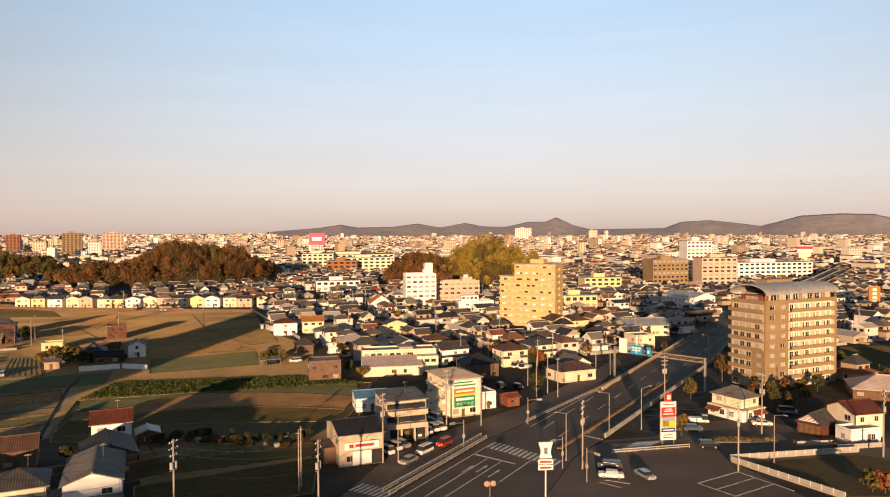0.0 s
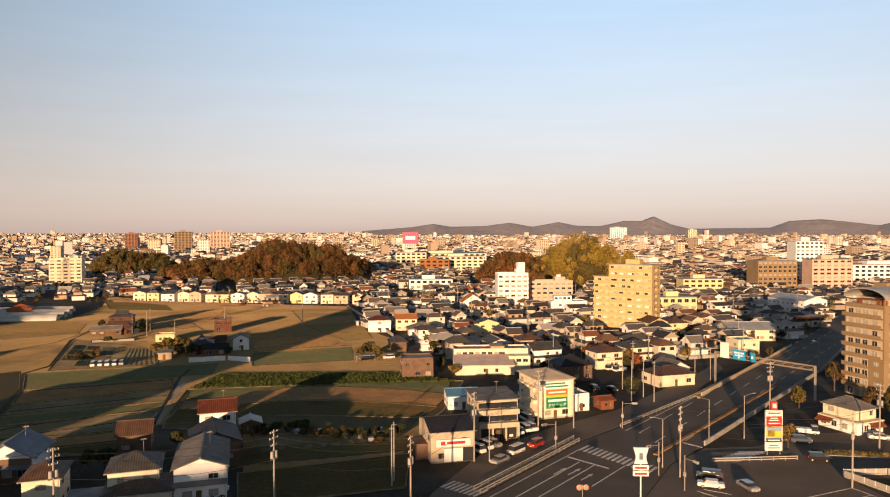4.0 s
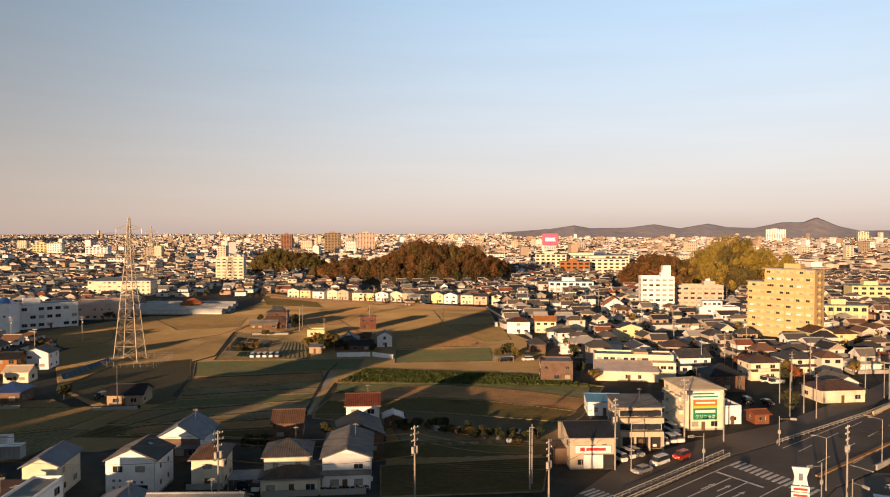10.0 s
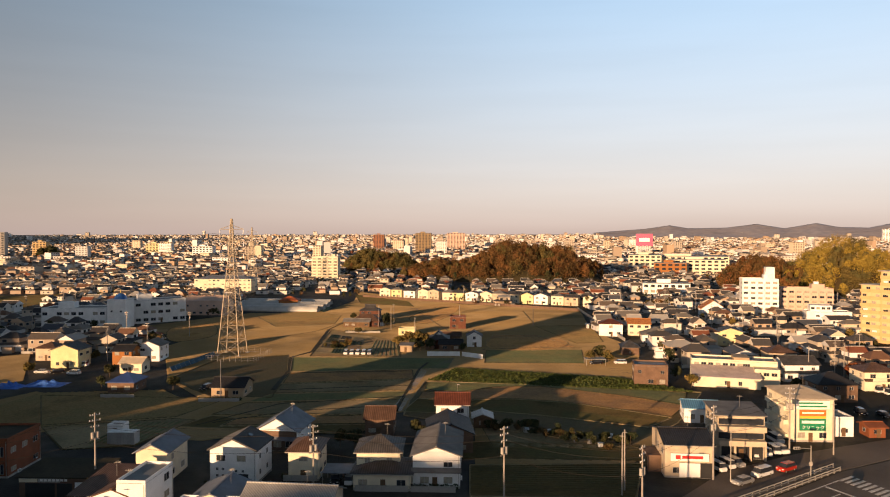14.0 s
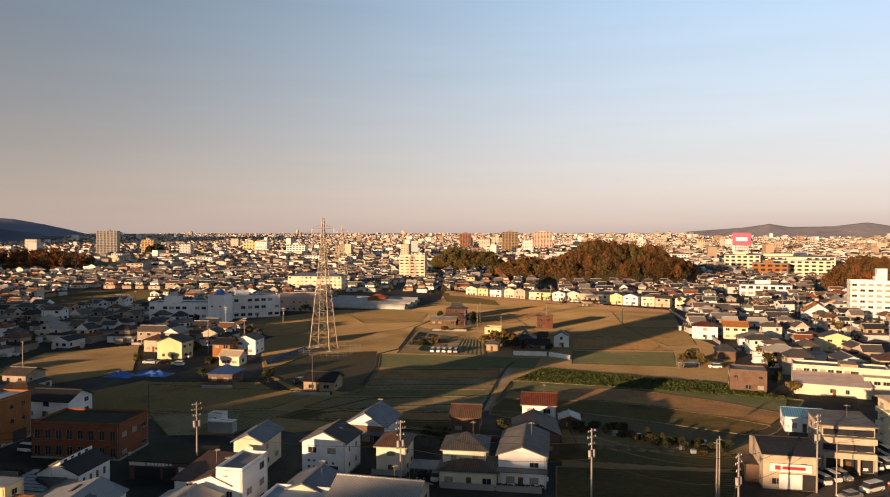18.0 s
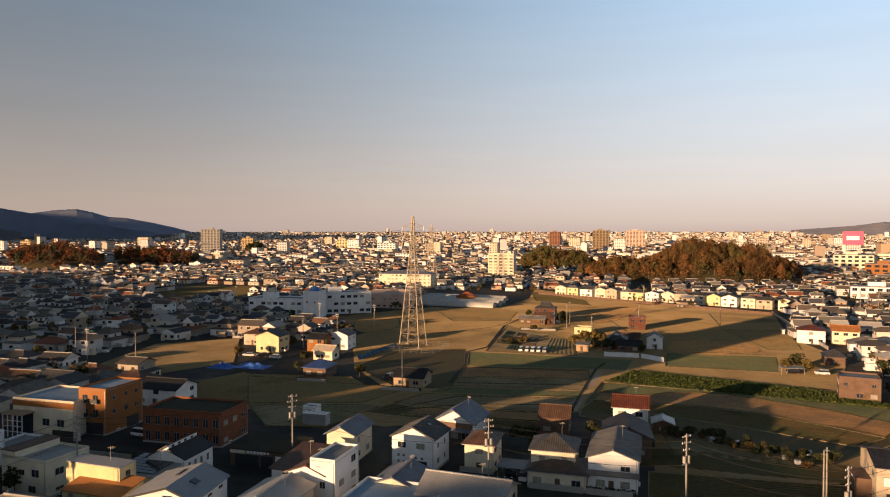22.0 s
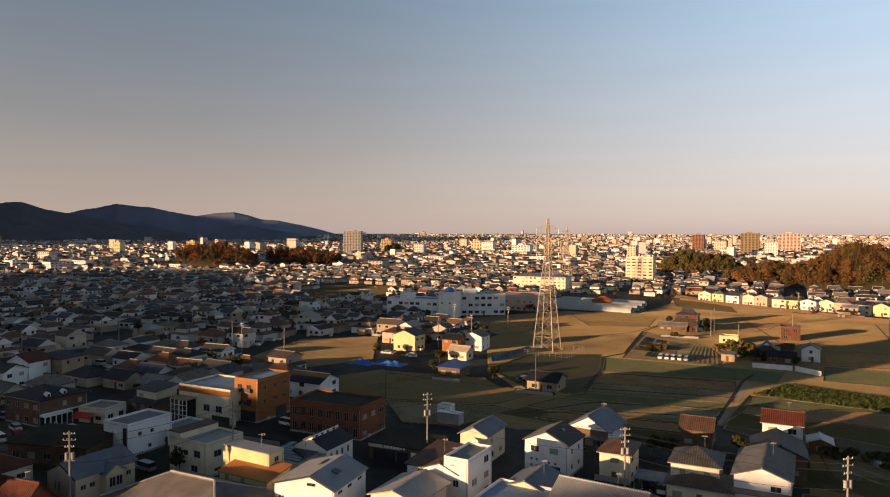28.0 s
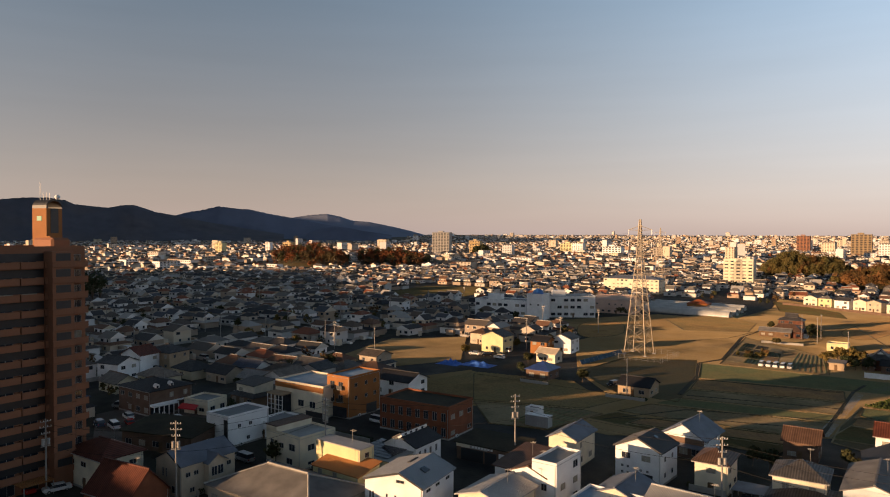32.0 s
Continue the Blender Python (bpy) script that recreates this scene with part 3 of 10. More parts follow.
def house(x, y, w, d, h=5.8, roof="gable", rise=1.8, wall=None, tile=None, rz=25, label="", rng=None, storeys=None, wins=("front", "right", "left"), over=0.5, pent=False, name="house", category="house", door=True, group="", fit=False):
    """A house with its front middle of the base at (x, y): walls, roof, ridge, windows, door."""
    rng = rng or random.Random(int(x * 7 + y * 13))
    wall, tile = wall or M_WALLS, tile or M_ROOFS
    c = pose(x, y, 0, 0, 0, rz) @ pose(0, d / 2, 0)
    ob = thing(name, c.translation.x, c.translation.y, 0, rz, label or "two-storey house with plastered walls and a tiled roof", category, group)
    TAKEN.append((c.translation.x, c.translation.y, math.hypot(w, d) * 0.45)) if label else None
    part("wall", wall_bm(roof, w, d, h, rise), wall, ob)
    tile = turned(tile) if roof == "gable_y" else tile
    r = part("roof", roof_bm(roof, w, d, h, rise, over), tile, ob)
    if roof in ("gable", "hip", "gable_y"):
        k = w / 2 + over if roof == "gable" else d / 2 + over if roof == "gable_y" else max(w / 2 - d / 2, 0.05)
        bm = box(bmesh.new(), -k, k, -0.16, 0.16, h + rise + 0.1, h + rise + 0.32)
        part("ridge", bm, tile, ob, m=pose(0, 0, 0, 0, 0, 90) if roof == "gable_y" else None)
    if roof == "flat":
        for a, b, c2, d2 in ((-w / 2, w / 2, -d / 2, -d / 2 + 0.2), (-w / 2, w / 2, d / 2 - 0.2, d / 2), (-w / 2, -w / 2 + 0.2, -d / 2 + 0.2, d / 2 - 0.2), (w / 2 - 0.2, w / 2, -d / 2 + 0.2, d / 2 - 0.2)):
            part("parapet", bx(a, b, c2, d2, h + 0.03, h + 0.5), wall, ob)
    if fit:
        for sy in (-1, 1) if roof in ("gable", "hip") else ():
            low = h - rise * over / (d / 2)
            part("gutter", bx(-w / 2 - over, w / 2 + over, sy * (d / 2 + over) - 0.06 + 0.06 * sy, sy * (d / 2 + over) + 0.06 + 0.06 * sy, low - 0.02, low + 0.1), M_FRAME, ob)
        part("downpipe", bx(-0.04, 0.04, -0.08, 0.0, 0.1, h - 0.15), M_FRAME, ob, m=side_pose("front", w, d, w / 2 - 0.25, 0))
        part("downpipe", bx(-0.04, 0.04, -0.08, 0.0, 0.1, h - 0.15), M_FRAME, ob, m=side_pose("right", w, d, d / 2 - 0.3, 0))
        ac = part("air_conditioner", bx(-0.4, 0.4, -0.36, -0.04, 0.1, 0.7, 0.03), M_WHITE, ob, m=side_pose("right", w, d, -d * 0.2, 0))
        part("fan_grille", rod(bmesh.new(), (-0.08, -0.36, 0.4), (-0.08, -0.38, 0.4), 0.22, 0.22, 12), M_DARK, ac)
        part("foundation", bx(-w / 2 - 0.03, w / 2 + 0.03, -d / 2 - 0.03, d / 2 + 0.03, 0, 0.4), M_CONC, ob)
        if roof != "flat":
            am = part("tv_aerial", rod(bmesh.new(), (0, 0, 0), (0, 0, 2.6), 0.03, n=5), M_STEEL, ob, m=pose(w * 0.15, d * 0.1, h + rise * 0.7))
            for k in range(4):
                part("aerial_rod", bx(-0.6 + 0.1 * k, 0.6 - 0.1 * k, -0.015, 0.015, -0.015, 0.015), M_STEEL, am, m=pose(0, 0.25 * k, 2.3))
    st = storeys or max(1, round(h / 2.9))
    for s in range(st):
        z = s * h / st + 0.9
        for side in wins:
            span = w if side == "front" else d
            windows(ob, w, d, z, side, max(1, int(span / 3.2)), rng.choice((1.0, 1.6, 1.6)), rng.choice((0.9, 1.1, 1.2)), rng, 0.25)
    if door:
        part("door", bx(-0.45, 0.45, -0.07, 0.0, 0.05, 2.05, 0.02), M_WOOD, ob, m=side_pose("front", w, d, rng.uniform(-0.05, 0.12) * w, 0, 0.0))
    if pent and st > 1:
        bm = bmesh.new()
        z = h / st + 0.1
        vs = [(-w / 2 - 0.3, -d / 2 - 1.1, z), (w / 2 + 0.3, -d / 2 - 1.1, z), (w / 2 + 0.3, -d / 2, z + 0.5), (-w / 2 - 0.3, -d / 2, z + 0.5)]
        a = [bm.verts.new(v) for v in vs]
        b = [bm.verts.new((v[0], v[1], v[2] + 0.15)) for v in vs]
        bm.faces.new(a[::-1])
        bm.faces.new(b)
        for i in range(4):
            bm.faces.new((a[i], a[(i + 1) % 4], b[(i + 1) % 4], b[i]))
        part("pent_roof", bm, tile, ob)
    return ob

def corner_house(fx, fy, w, d, h, roof, rise, wall, tile, rz, label, **more):
    """A house given by the foot of its front left corner."""
    a = radians(rz)
    more.setdefault("fit", True)
    return house(fx + math.cos(a) * w / 2, fy + math.sin(a) * w / 2, w, d, h, roof, rise, wall, tile, rz, label, **more)

def leaf_cloud(rng, centres, radii, per, size):
    """Vertices and faces of many small tilted leaf clumps filling ellipsoids."""
    C, R = np.asarray(centres), np.asarray(radii)
    n = len(C) * per
    g = np.random.RandomState(rng)
    u = g.normal(size=(n, 3))
    u /= np.linalg.norm(u, axis=1)[:, None]
    u *= (g.uniform(0.25, 1, size=(n, 1))) ** 0.4
    p = np.repeat(C, per, 0) + u * np.repeat(R, per, 0)
    o = u * 1.0 + g.normal(size=(n, 3)) * 0.45
    a = np.cross(o, g.normal(size=(n, 3)))
    a /= np.linalg.norm(a, axis=1)[:, None]
    b = np.cross(o, a)
    b /= np.linalg.norm(b, axis=1)[:, None]
    s = size * g.uniform(0.5, 1.3, size=(n, 1))
    v = np.concatenate([p - a * s - b * s * 0.4, p + b * s, p + a * s - b * s * 0.3, p - b * s * 0.9], 1).reshape(-1, 3)
    f = np.arange(n * 4).reshape(-1, 4)
    return v, f

def from_np(name, v, f, material):
    me = bpy.data.meshes.new(name)
    me.vertices.add(len(v))
    me.vertices.foreach_set("co", np.asarray(v, dtype=np.float32).ravel())
    k = f.shape[1]
    me.loops.add(len(f) * k)
    me.loops.foreach_set("vertex_index", np.asarray(f, dtype=np.int32).ravel())
    me.polygons.add(len(f))
    me.polygons.foreach_set("loop_start", np.arange(0, len(f) * k, k, dtype=np.int32))
    me.polygons.foreach_set("loop_total", np.full(len(f), k, dtype=np.int32))
    me.update(calc_edges=True)
    me.shade_flat()
    me.validate()
    me.materials.append(material)
    return me


# ---------- ground to the horizon ----------
TAKEN, OPEN = [], []   # circles and outlines that hold no scattered houses

def ground_height(r):
    return 0.0 if r < 2600 else 36.0 * ((r - 2600) / 2300) ** 1.6

def build_ground():
    rings = [0, 60, 150, 300, 500, 800, 1200, 1800, 2600, 2900, 3200, 3500, 3800, 4100, 4400, 4650, 4900]
    n = 120
    bm = bmesh.new()
    prev = None
    for r in rings:
        if r == 0:
            prev = [bm.verts.new((0, 0, 0))]
            continue
        cur = [bm.verts.new((r * math.cos(k * math.tau / n), r * math.sin(k * math.tau / n), ground_height(r))) for k in range(n)]
        for k in range(n):
            if len(prev) == 1:
                bm.faces.new((prev[0], cur[k], cur[(k + 1) % n]))
            else:
                bm.faces.new((prev[k], cur[k], cur[(k + 1) % n], prev[(k + 1) % n]))
        prev = cur
    # past 700 m the paler, haze-lifted ground colour takes over
    for f in bm.faces:
        if f.calc_center_median().length > 700:
            f.material_index = 1
    return tagged(new("ground", mesh_of(bm, "ground", (M_GROUND, M_FARGROUND))), "town ground of worn earth, gravel and lanes", "ground", kind="structure")
build_ground()

def inside(x, y, pts):
    c = False
    for (x1, y1), (x2, y2) in zip(pts, pts[1:] + pts[:1]):
        if (y1 > y) != (y2 > y) and x < (x2 - x1) * (y - y1) / (y2 - y1) + x1:
            c = not c
    return c

def stubble(pts, gap, h, material, label, seed, holes=(), turn=14.0):
    """Low even rows of stubble or sown grass over a plot, clipped to its outline and round the holes."""
    g = random.Random(seed)
    c, sn = math.cos(radians(turn)), math.sin(radians(turn))
    into = lambda p: (p[0] * c + p[1] * sn, -p[0] * sn + p[1] * c)
    back = lambda u, v: (u * c - v * sn, u * sn + v * c)
    def cuts(outline, v):
        q = [into(p) for p in outline]
        us = sorted(a[0] + (v - a[1]) / (b[1] - a[1]) * (b[0] - a[0]) for a, b in zip(q, q[1:] + q[:1]) if (a[1] > v) != (b[1] > v))
        return list(zip(us[::2], us[1::2]))
    vs = [into(p)[1] for p in pts]
    V, F = [], []
    v = min(vs) + gap / 2
    while v < max(vs):
        spans = cuts(pts, v)
        for hole in holes:
            for a, b in cuts(hole, v):
                spans = [(x0, x1) for s0, s1 in spans for x0, x1 in ((s0, min(s1, a)), (max(s0, b), s1)) if x1 - x0 > 0.5]
        for u0, u1 in spans:
            n = max(1, int((u1 - u0) / 9))
            for k in range(n + 1):
                u = u0 + (u1 - u0) * k / n
                j = h * g.uniform(0.72, 1.2) * (0.8 + 0.5 * noise.noise(Vector((u * 0.02, v * 0.05, seed))))
                w = v + g.uniform(-0.07, 0.07) * gap
                base = len(V)
                V += [(*back(u, w - gap / 2), 0.03), (*back(u, w), 0.05 + j), (*back(u, w + gap / 2), 0.03)]
                if k:
                    F += [(base - 3, base, base + 1, base - 2), (base - 2, base + 1, base + 2, base - 1)]
        v += gap
    ob = new("field_grass", from_np("field_grass", np.array(V), np.array(F), material))
    ob.location.z = 0.06
    return tagged(ob, label, "grass", kind="stuff")

# ---------- fields ----------
F_ALL = [(-226.4, 201.7), (-236.9, 232.0), (-288.5, 220.3), (-282.8, 270.5), (-277.4, 308.7), (-240.9, 327.1), (-264.1, 394.5), (-301.5, 458.5), (-231.6, 427.2), (-188.1, 407.0), (-115.0, 415.6), (-83.0, 322.6), (-52.2, 278.0), (-45.5, 233.9), (-28.0, 205.2), (-26.4, 177.3), (-26.4, 144.5), (-35.8, 121.7), (-49.5, 112.0), (-66.1, 149.4), (-88.9, 155.1), (-116.4, 113.8), (-136.2, 108.7), (-175.1, 96.4), (-195.2, 107.5), (-195.8, 128.0), (-163.2, 128.3), (-145.6, 142.4), (-174.8, 156.9)]
OPEN.append(F_ALL)
patch("stubble_field", F_ALL, 0.03, M_STRAW, "harvested rice field of golden dry stubble", "field")
PLOTS = []
def rounded(pts, times=2):
    """The outline with its corners cut to a curve."""
    for _ in range(times):
        pts = [(p[0] * (1 - q) + e[0] * q, p[1] * (1 - q) + e[1] * q) for p, e in zip(pts, pts[1:] + pts[:1]) for q in (0.22, 0.78)]
    return pts
def field(pts, z, m, label, round_off=False):
    pts = rounded(pts) if round_off else pts
    PLOTS.append((pts, m))
    return patch("field_plot", pts, z, m, label, "field")
field([(-164.6, 205.4), (-148.0, 183.3), (-103.8, 211.6), (-110.1, 230.0)], 0.10, M_PALEG, "pale green winter field strip")
field([(-138.8, 168.6), (-146.8, 181.8), (-113.3, 204.1), (-106.3, 192.3)], 0.09, M_SOIL, "strip of warm brown bare soil")
field([(-132.7, 156.7), (-138.1, 167.2), (-105.5, 190.8), (-99.2, 177.3)], 0.085, M_TILL, "strip of grey-brown tilled soil")
field([(-131.9, 145.5), (-132.2, 155.4), (-98.8, 175.9), (-96.1, 168.0)], 0.08, M_PALEG, "narrow pale green field strip")
field([(-130.9, 131.2), (-131.7, 144.2), (-95.8, 166.7), (-92.5, 156.6), (-91.6, 150.8)], 0.075, M_TILL, "grey-brown tilled field strip")
field([(-122.5, 132.1), (-91.3, 150.4), (-89.7, 142.5), (-121.2, 125.0)], 0.07, M_SOIL, "reddish bare soil strip")
field([(-129.8, 119.5), (-130.1, 130.4), (-122.8, 131.4), (-121.1, 124.0), (-89.4, 141.5), (-88.2, 132.9)], 0.065, M_GREENF, "green field edge behind the houses")
field([(-189.9, 125.5), (-139.5, 146.2), (-137.2, 125.5), (-160.2, 105.8)], 0.09, M_STRAWO, "green-gold grass field in half shade")
field([(-158.8, 104.9), (-136.3, 124.2), (-130.7, 125.6), (-126.7, 104.5), (-138.1, 95.9)], 0.08, M_TILL, "dark vegetable plot with mulch rows")
field([(-101.0, 190.0), (-93.0, 166.0), (-87.0, 152.0), (-31.0, 150.0), (-24.0, 175.0), (-22.5, 212.0), (-60.0, 203.0)], 0.055, M_OLIVE, "olive grass between the crop rows and gardens")
field([(-99.8, 188.8), (-82.2, 198.4), (-77.3, 203.4), (-51.7, 208.1), (-26.4, 209.4), (-24.9, 193.7), (-40.6, 198.1), (-66.9, 199.2), (-78.4, 192.6), (-85.3, 182.0), (-95.8, 180.2)], 0.10, M_PALEG, "pale grass strip beside the crop rows")
field([(-95.1, 177.2), (-85.2, 181.7), (-78.3, 192.3), (-66.8, 198.8), (-40.6, 197.7), (-24.8, 193.4), (-26.2, 180.0), (-37.4, 182.0), (-53.6, 183.5), (-68.8, 180.9), (-77.7, 175.4), (-78.0, 173.9), (-88.3, 169.6), (-92.5, 169.8)], 0.09, M_SOIL, "curved field of red-brown soil")
field([(-92.2, 169.2), (-77.8, 173.3), (-77.5, 174.9), (-68.6, 180.3), (-53.4, 182.9), (-37.3, 181.4), (-26.1, 179.4), (-29.5, 168.3), (-56.3, 167.3), (-74.6, 164.9), (-72.4, 161.3), (-89.0, 154.8)], 0.085, M_GREENF, "dull green grass field")
field([(-70.0, 158.8), (-32.0, 153.1), (-27.8, 150.2), (-56.8, 137.9)], 0.08, M_TILL, "shaded vegetable gardens of dark soil")
field([(-64.5, 138.4), (-28.9, 152.7), (-26.2, 142.7), (-59.4, 128.4)], 0.10, M_GREENF, "shaded green plot behind the houses")
field([(-56.4, 125.1), (-26.1, 141.2), (-23.5, 121.8), (-49.6, 110.0)], 0.08, M_GREENF, "dull green field with long plough ridges")
field([(-291.4, 436.8), (-229.8, 408.0), (-210.6, 381.1), (-250.7, 382.3)], 0.10, M_GREENF, "green field at the far edge of the stubble")
field([(-160.3, 209.9), (-195.6, 273.5), (-149.4, 256.3), (-129.1, 224.0)], 0.10, M_TILL, "vegetable garden with rows of beds")
field([(-110.0, 257.9), (-120.0, 291.3), (-102.5, 299.2), (-76.6, 272.9)], 0.07, M_SOIL, "patch of bare reddish stubble")
field([(-96.5, 226.3), (-106.2, 250.7), (-73.1, 268.5), (-64.5, 240.7)], 0.10, M_PALEG, "pale green winter field strip")
field([(-186.3, 189.7), (-169.2, 208.8), (-147.0, 180.8), (-129.6, 152.4), (-145.8, 145.7), (-175.2, 157.2)], 0.06, M_OLIVE, "olive grass field around the tan house")
field([(-120.1, 282.3), (-92.3, 298.7), (-79.5, 277.9), (-86.2, 259.3), (-105.6, 250.0)], 0.08, M_STRAWB, "brown plot of cut stubble below the farm", True)
field([(-185.7, 325.4), (-198.4, 388.4), (-186.1, 399.5), (-170.8, 356.8), (-161.1, 303.5)], 0.08, M_STRAWB, "reddish brown plot of old stubble", True)
field([(-273.8, 245.3), (-264.3, 268.3), (-227.3, 232.6), (-231.3, 207.1)], 0.08, M_STRAWB, "warm brown plot of cut stubble", True)
field([(-264.6, 298.5), (-254.9, 337.7), (-223.4, 321.0), (-205.1, 288.5), (-225.1, 268.3)], 0.08, M_STRAWO, "olive plot of weedy stubble")
field([(-112.5, 327.2), (-88.4, 342.8), (-70.2, 291.5), (-79.4, 283.1)], 0.08, M_STRAWO, "olive plot of weedy stubble")
F2 = [(-233.7, 88.3), (-271.8, 136.6), (-259.6, 167.6), (-213.8, 135.6), (-214.8, 110.2)]
OPEN.append(F2)
patch("stubble_field", F2, 0.05, M_STRAW, "grass field in last sun among dark roofs", "field")
F3 = [(-479.0, 227.7), (-530.6, 299.2), (-491.4, 343.1), (-449.5, 311.7), (-397.3, 216.9)]
OPEN.append(F3)
patch("field_plot", F3, 0.05, M_GREENF, "green field behind the school", "field")
F5 = [(-182.1, 88.8), (-193.1, 127.6), (-164.8, 146.0), (-151.6, 140.8), (-149.8, 110.8), (-165.9, 83.4)]
OPEN.append(F5)
patch("field_plot", F5, 0.07, M_STRAWO, "shaded olive field beside the brick office", "field")
stubble(F_ALL, 0.6, 0.13, M_STRAW, "dry golden rice stubble", 1, [F5] + [p for p, _ in PLOTS])
for k, (p, m) in enumerate(PLOTS):
    if m is M_OLIVE:
        continue
    stubble(p, 0.7, 0.12 if m not in (M_DSOIL, M_TILL, M_SOIL) else 0.09, m, "short winter grass and weeds in rows" if m not in (M_DSOIL, M_TILL, M_SOIL) else "tilled rows of bare soil", 20 + k, turn=14.0 + 14 * (k % 2))
stubble(F2, 0.6, 0.13, M_STRAW, "dry golden grass among the roofs", 11)
stubble(F3, 0.9, 0.14, M_GREENF, "green winter grass behind the school", 12)
stubble(F5, 0.7, 0.11, M_STRAWO, "short olive winter grass", 13)
def plot_rows(pts, gap, h, m, label):
    """Low sown rows along the longer sides of a four-cornered plot, joined into one mesh."""
    P = [Vector(p) for p in pts]
    if (P[1] - P[0]).length + (P[2] - P[3]).length > (P[3] - P[0]).length + (P[2] - P[1]).length:
        a, b, c, d = P
    else:
        b, c, d, a = P
    n = max(3, int((a - d).length / gap))
    V, F = [], []
    for k in range(n):
        q = (k + 0.5) / n
        p, e = a.lerp(d, q), b.lerp(c, q)
        side = (d - a).normalized() * gap * 0.3
        g = max(3, int((e - p).length / 4))
        for i in range(g + 1):
            o = p.lerp(e, i / g)
            j = 0.8 + 0.5 * noise.noise(Vector((o.x * 0.3, o.y * 0.3, k)))
            base = len(V)
            V += [(o.x - side.x * j, o.y - side.y * j, 0.06), (o.x, o.y, 0.1 + h * j), (o.x + side.x * j, o.y + side.y * j, 0.06)]
            if i:
                F += [(base - 3, base, base + 1, base - 2), (base - 2, base + 1, base + 2, base - 1)]
    return tagged(new("sown_rows", from_np("sown_rows", np.array(V), np.array(F), m)), label, "furrows", kind="stuff")

def plot_bank(pts, w, h, m, label):
    """A narrow earth bank round a plot."""
    V, F = [], []
    for p, e in zip(pts, pts[1:] + pts[:1]):
        p, e = Vector(p), Vector(e)
        side = Vector((-(e - p).y, (e - p).x)).normalized() * w / 2
        g = max(2, int((e - p).length / 3))
        for i in range(g + 1):
            o = p.lerp(e, i / g)
            j = 0.75 + 0.6 * noise.noise(Vector((o.x * 0.25, o.y * 0.25, 2)))
            base = len(V)
            V += [(o.x - side.x * j, o.y - side.y * j, 0.05), (o.x - side.x * 0.4, o.y - side.y * 0.4, 0.12 + h * j), (o.x + side.x * 0.4, o.y + side.y * 0.4, 0.12 + h * j), (o.x + side.x * j, o.y + side.y * j, 0.05)]
            if i:
                F += [(base - 4 + k, base + k, base + k + 1, base - 3 + k) for k in range(3)]
    return tagged(new("field_bank", from_np("field_bank", np.array(V), np.array(F), m)), label, "bank", kind="structure")
for k, (p, m) in enumerate(PLOTS):
    plot_bank(p, 0.5, 0.16, M_OLIVE if k % 3 else M_TILL, "low earth bank with dry grass round a plot")
# farm tracks and ditches
patch("farm_track", [(-92.0, 154.3), (-89.6, 155.4), (-107.9, 204.5), (-111.0, 206.3)], 0.16, M_CONC, "narrow concrete farm track", "track")
patch("farm_track", [(-110.3, 203.4), (-110.9, 230.8), (-62.7, 241.6), (-43.3, 233.6), (-42.3, 228.0), (-61.0, 235.4), (-107.5, 226.1), (-107.3, 203.7)], 0.14, M_ASPHALT2, "pale lane across the fields", "track")
patch("farm_track", [(-186.3, 310.0), (-181.4, 307.3), (-208.3, 393.4), (-217.4, 401.1)], 0.14, M_ASPHALT2, "narrow lane between stubble fields", "track")
def ditch(pts, w, label):
    for (x0, y0), (x1, y1) in zip(pts, pts[1:]):
        dx, dy = x1 - x0, y1 - y0
        k = math.hypot(dx, dy)
        nx, ny = -dy / k * w / 2, dx / k * w / 2
        patch("field_bank", [(x0 + nx, y0 + ny), (x0 - nx, y0 - ny), (x1 - nx, y1 - ny), (x1 + nx, y1 + ny)], 0.22, M_DSOIL, label, "bank")
ditch([(-91.3, 155.9), (-111.7, 205.9), (-114.8, 218.0)], 0.9, "dark ditch beside the farm track")
ditch([(-135.5, 160.1), (-149.9, 185.5), (-165.1, 205.1), (-165.4, 218.3), (-196.9, 273.0)], 1.4, "weedy field bank with dry grass")
ditch([(-133.7, 160.9), (-101.6, 183.7)], 0.5, "thin dark bank between plots")
ditch([(-112.0, 202.6), (-146.8, 181.8)], 0.5, "thin dark bank between plots")

field([(-257.4, 283.2), (-265.4, 328.9), (-255.5, 357.4), (-231.7, 310.9), (-234.9, 273.6)], 0.07, M_PALEG, "greenish strip of thin winter grass")
field([(-179.1, 303.5), (-199.6, 371.8), (-164.4, 364.7), (-139.9, 282.3), (-152.2, 280.7)], 0.07, M_STRAW, "pale stubble field by the lane")
field([(-112.7, 333.3), (-131.6, 379.3), (-100.7, 369.6), (-82.6, 318.1)], 0.07, M_PALEG, "greenish strip of thin winter grass")
ditch([(-196.9, 273.0), (-207.7, 305.5), (-196.4, 326.7)], 0.8, "dark grassy bank between fields")
plot_bank([(-139.9, 282.3), (-126.4, 296.4), (-111.9, 326.6), (-95.4, 355.9), (-111.5, 326.8), (-126.0, 296.7)], 0.9, 0.14, M_STRAWO, "grassy bank between fields")
ditch([(-108.9, 252.4), (-91.8, 264.6), (-74.2, 272.5)], 0.6, "dark grassy bank between fields")
plot_bank([(-111.9, 326.6), (-141.0, 387.9), (-126.2, 357.4)], 0.8, 0.14, M_STRAWO, "grassy bank between fields")
plot_bank([(-191.2, 352.7), (-136.4, 283.9), (-163.6, 318.6)], 0.8, 0.14, M_STRAWO, "grassy bank between fields")
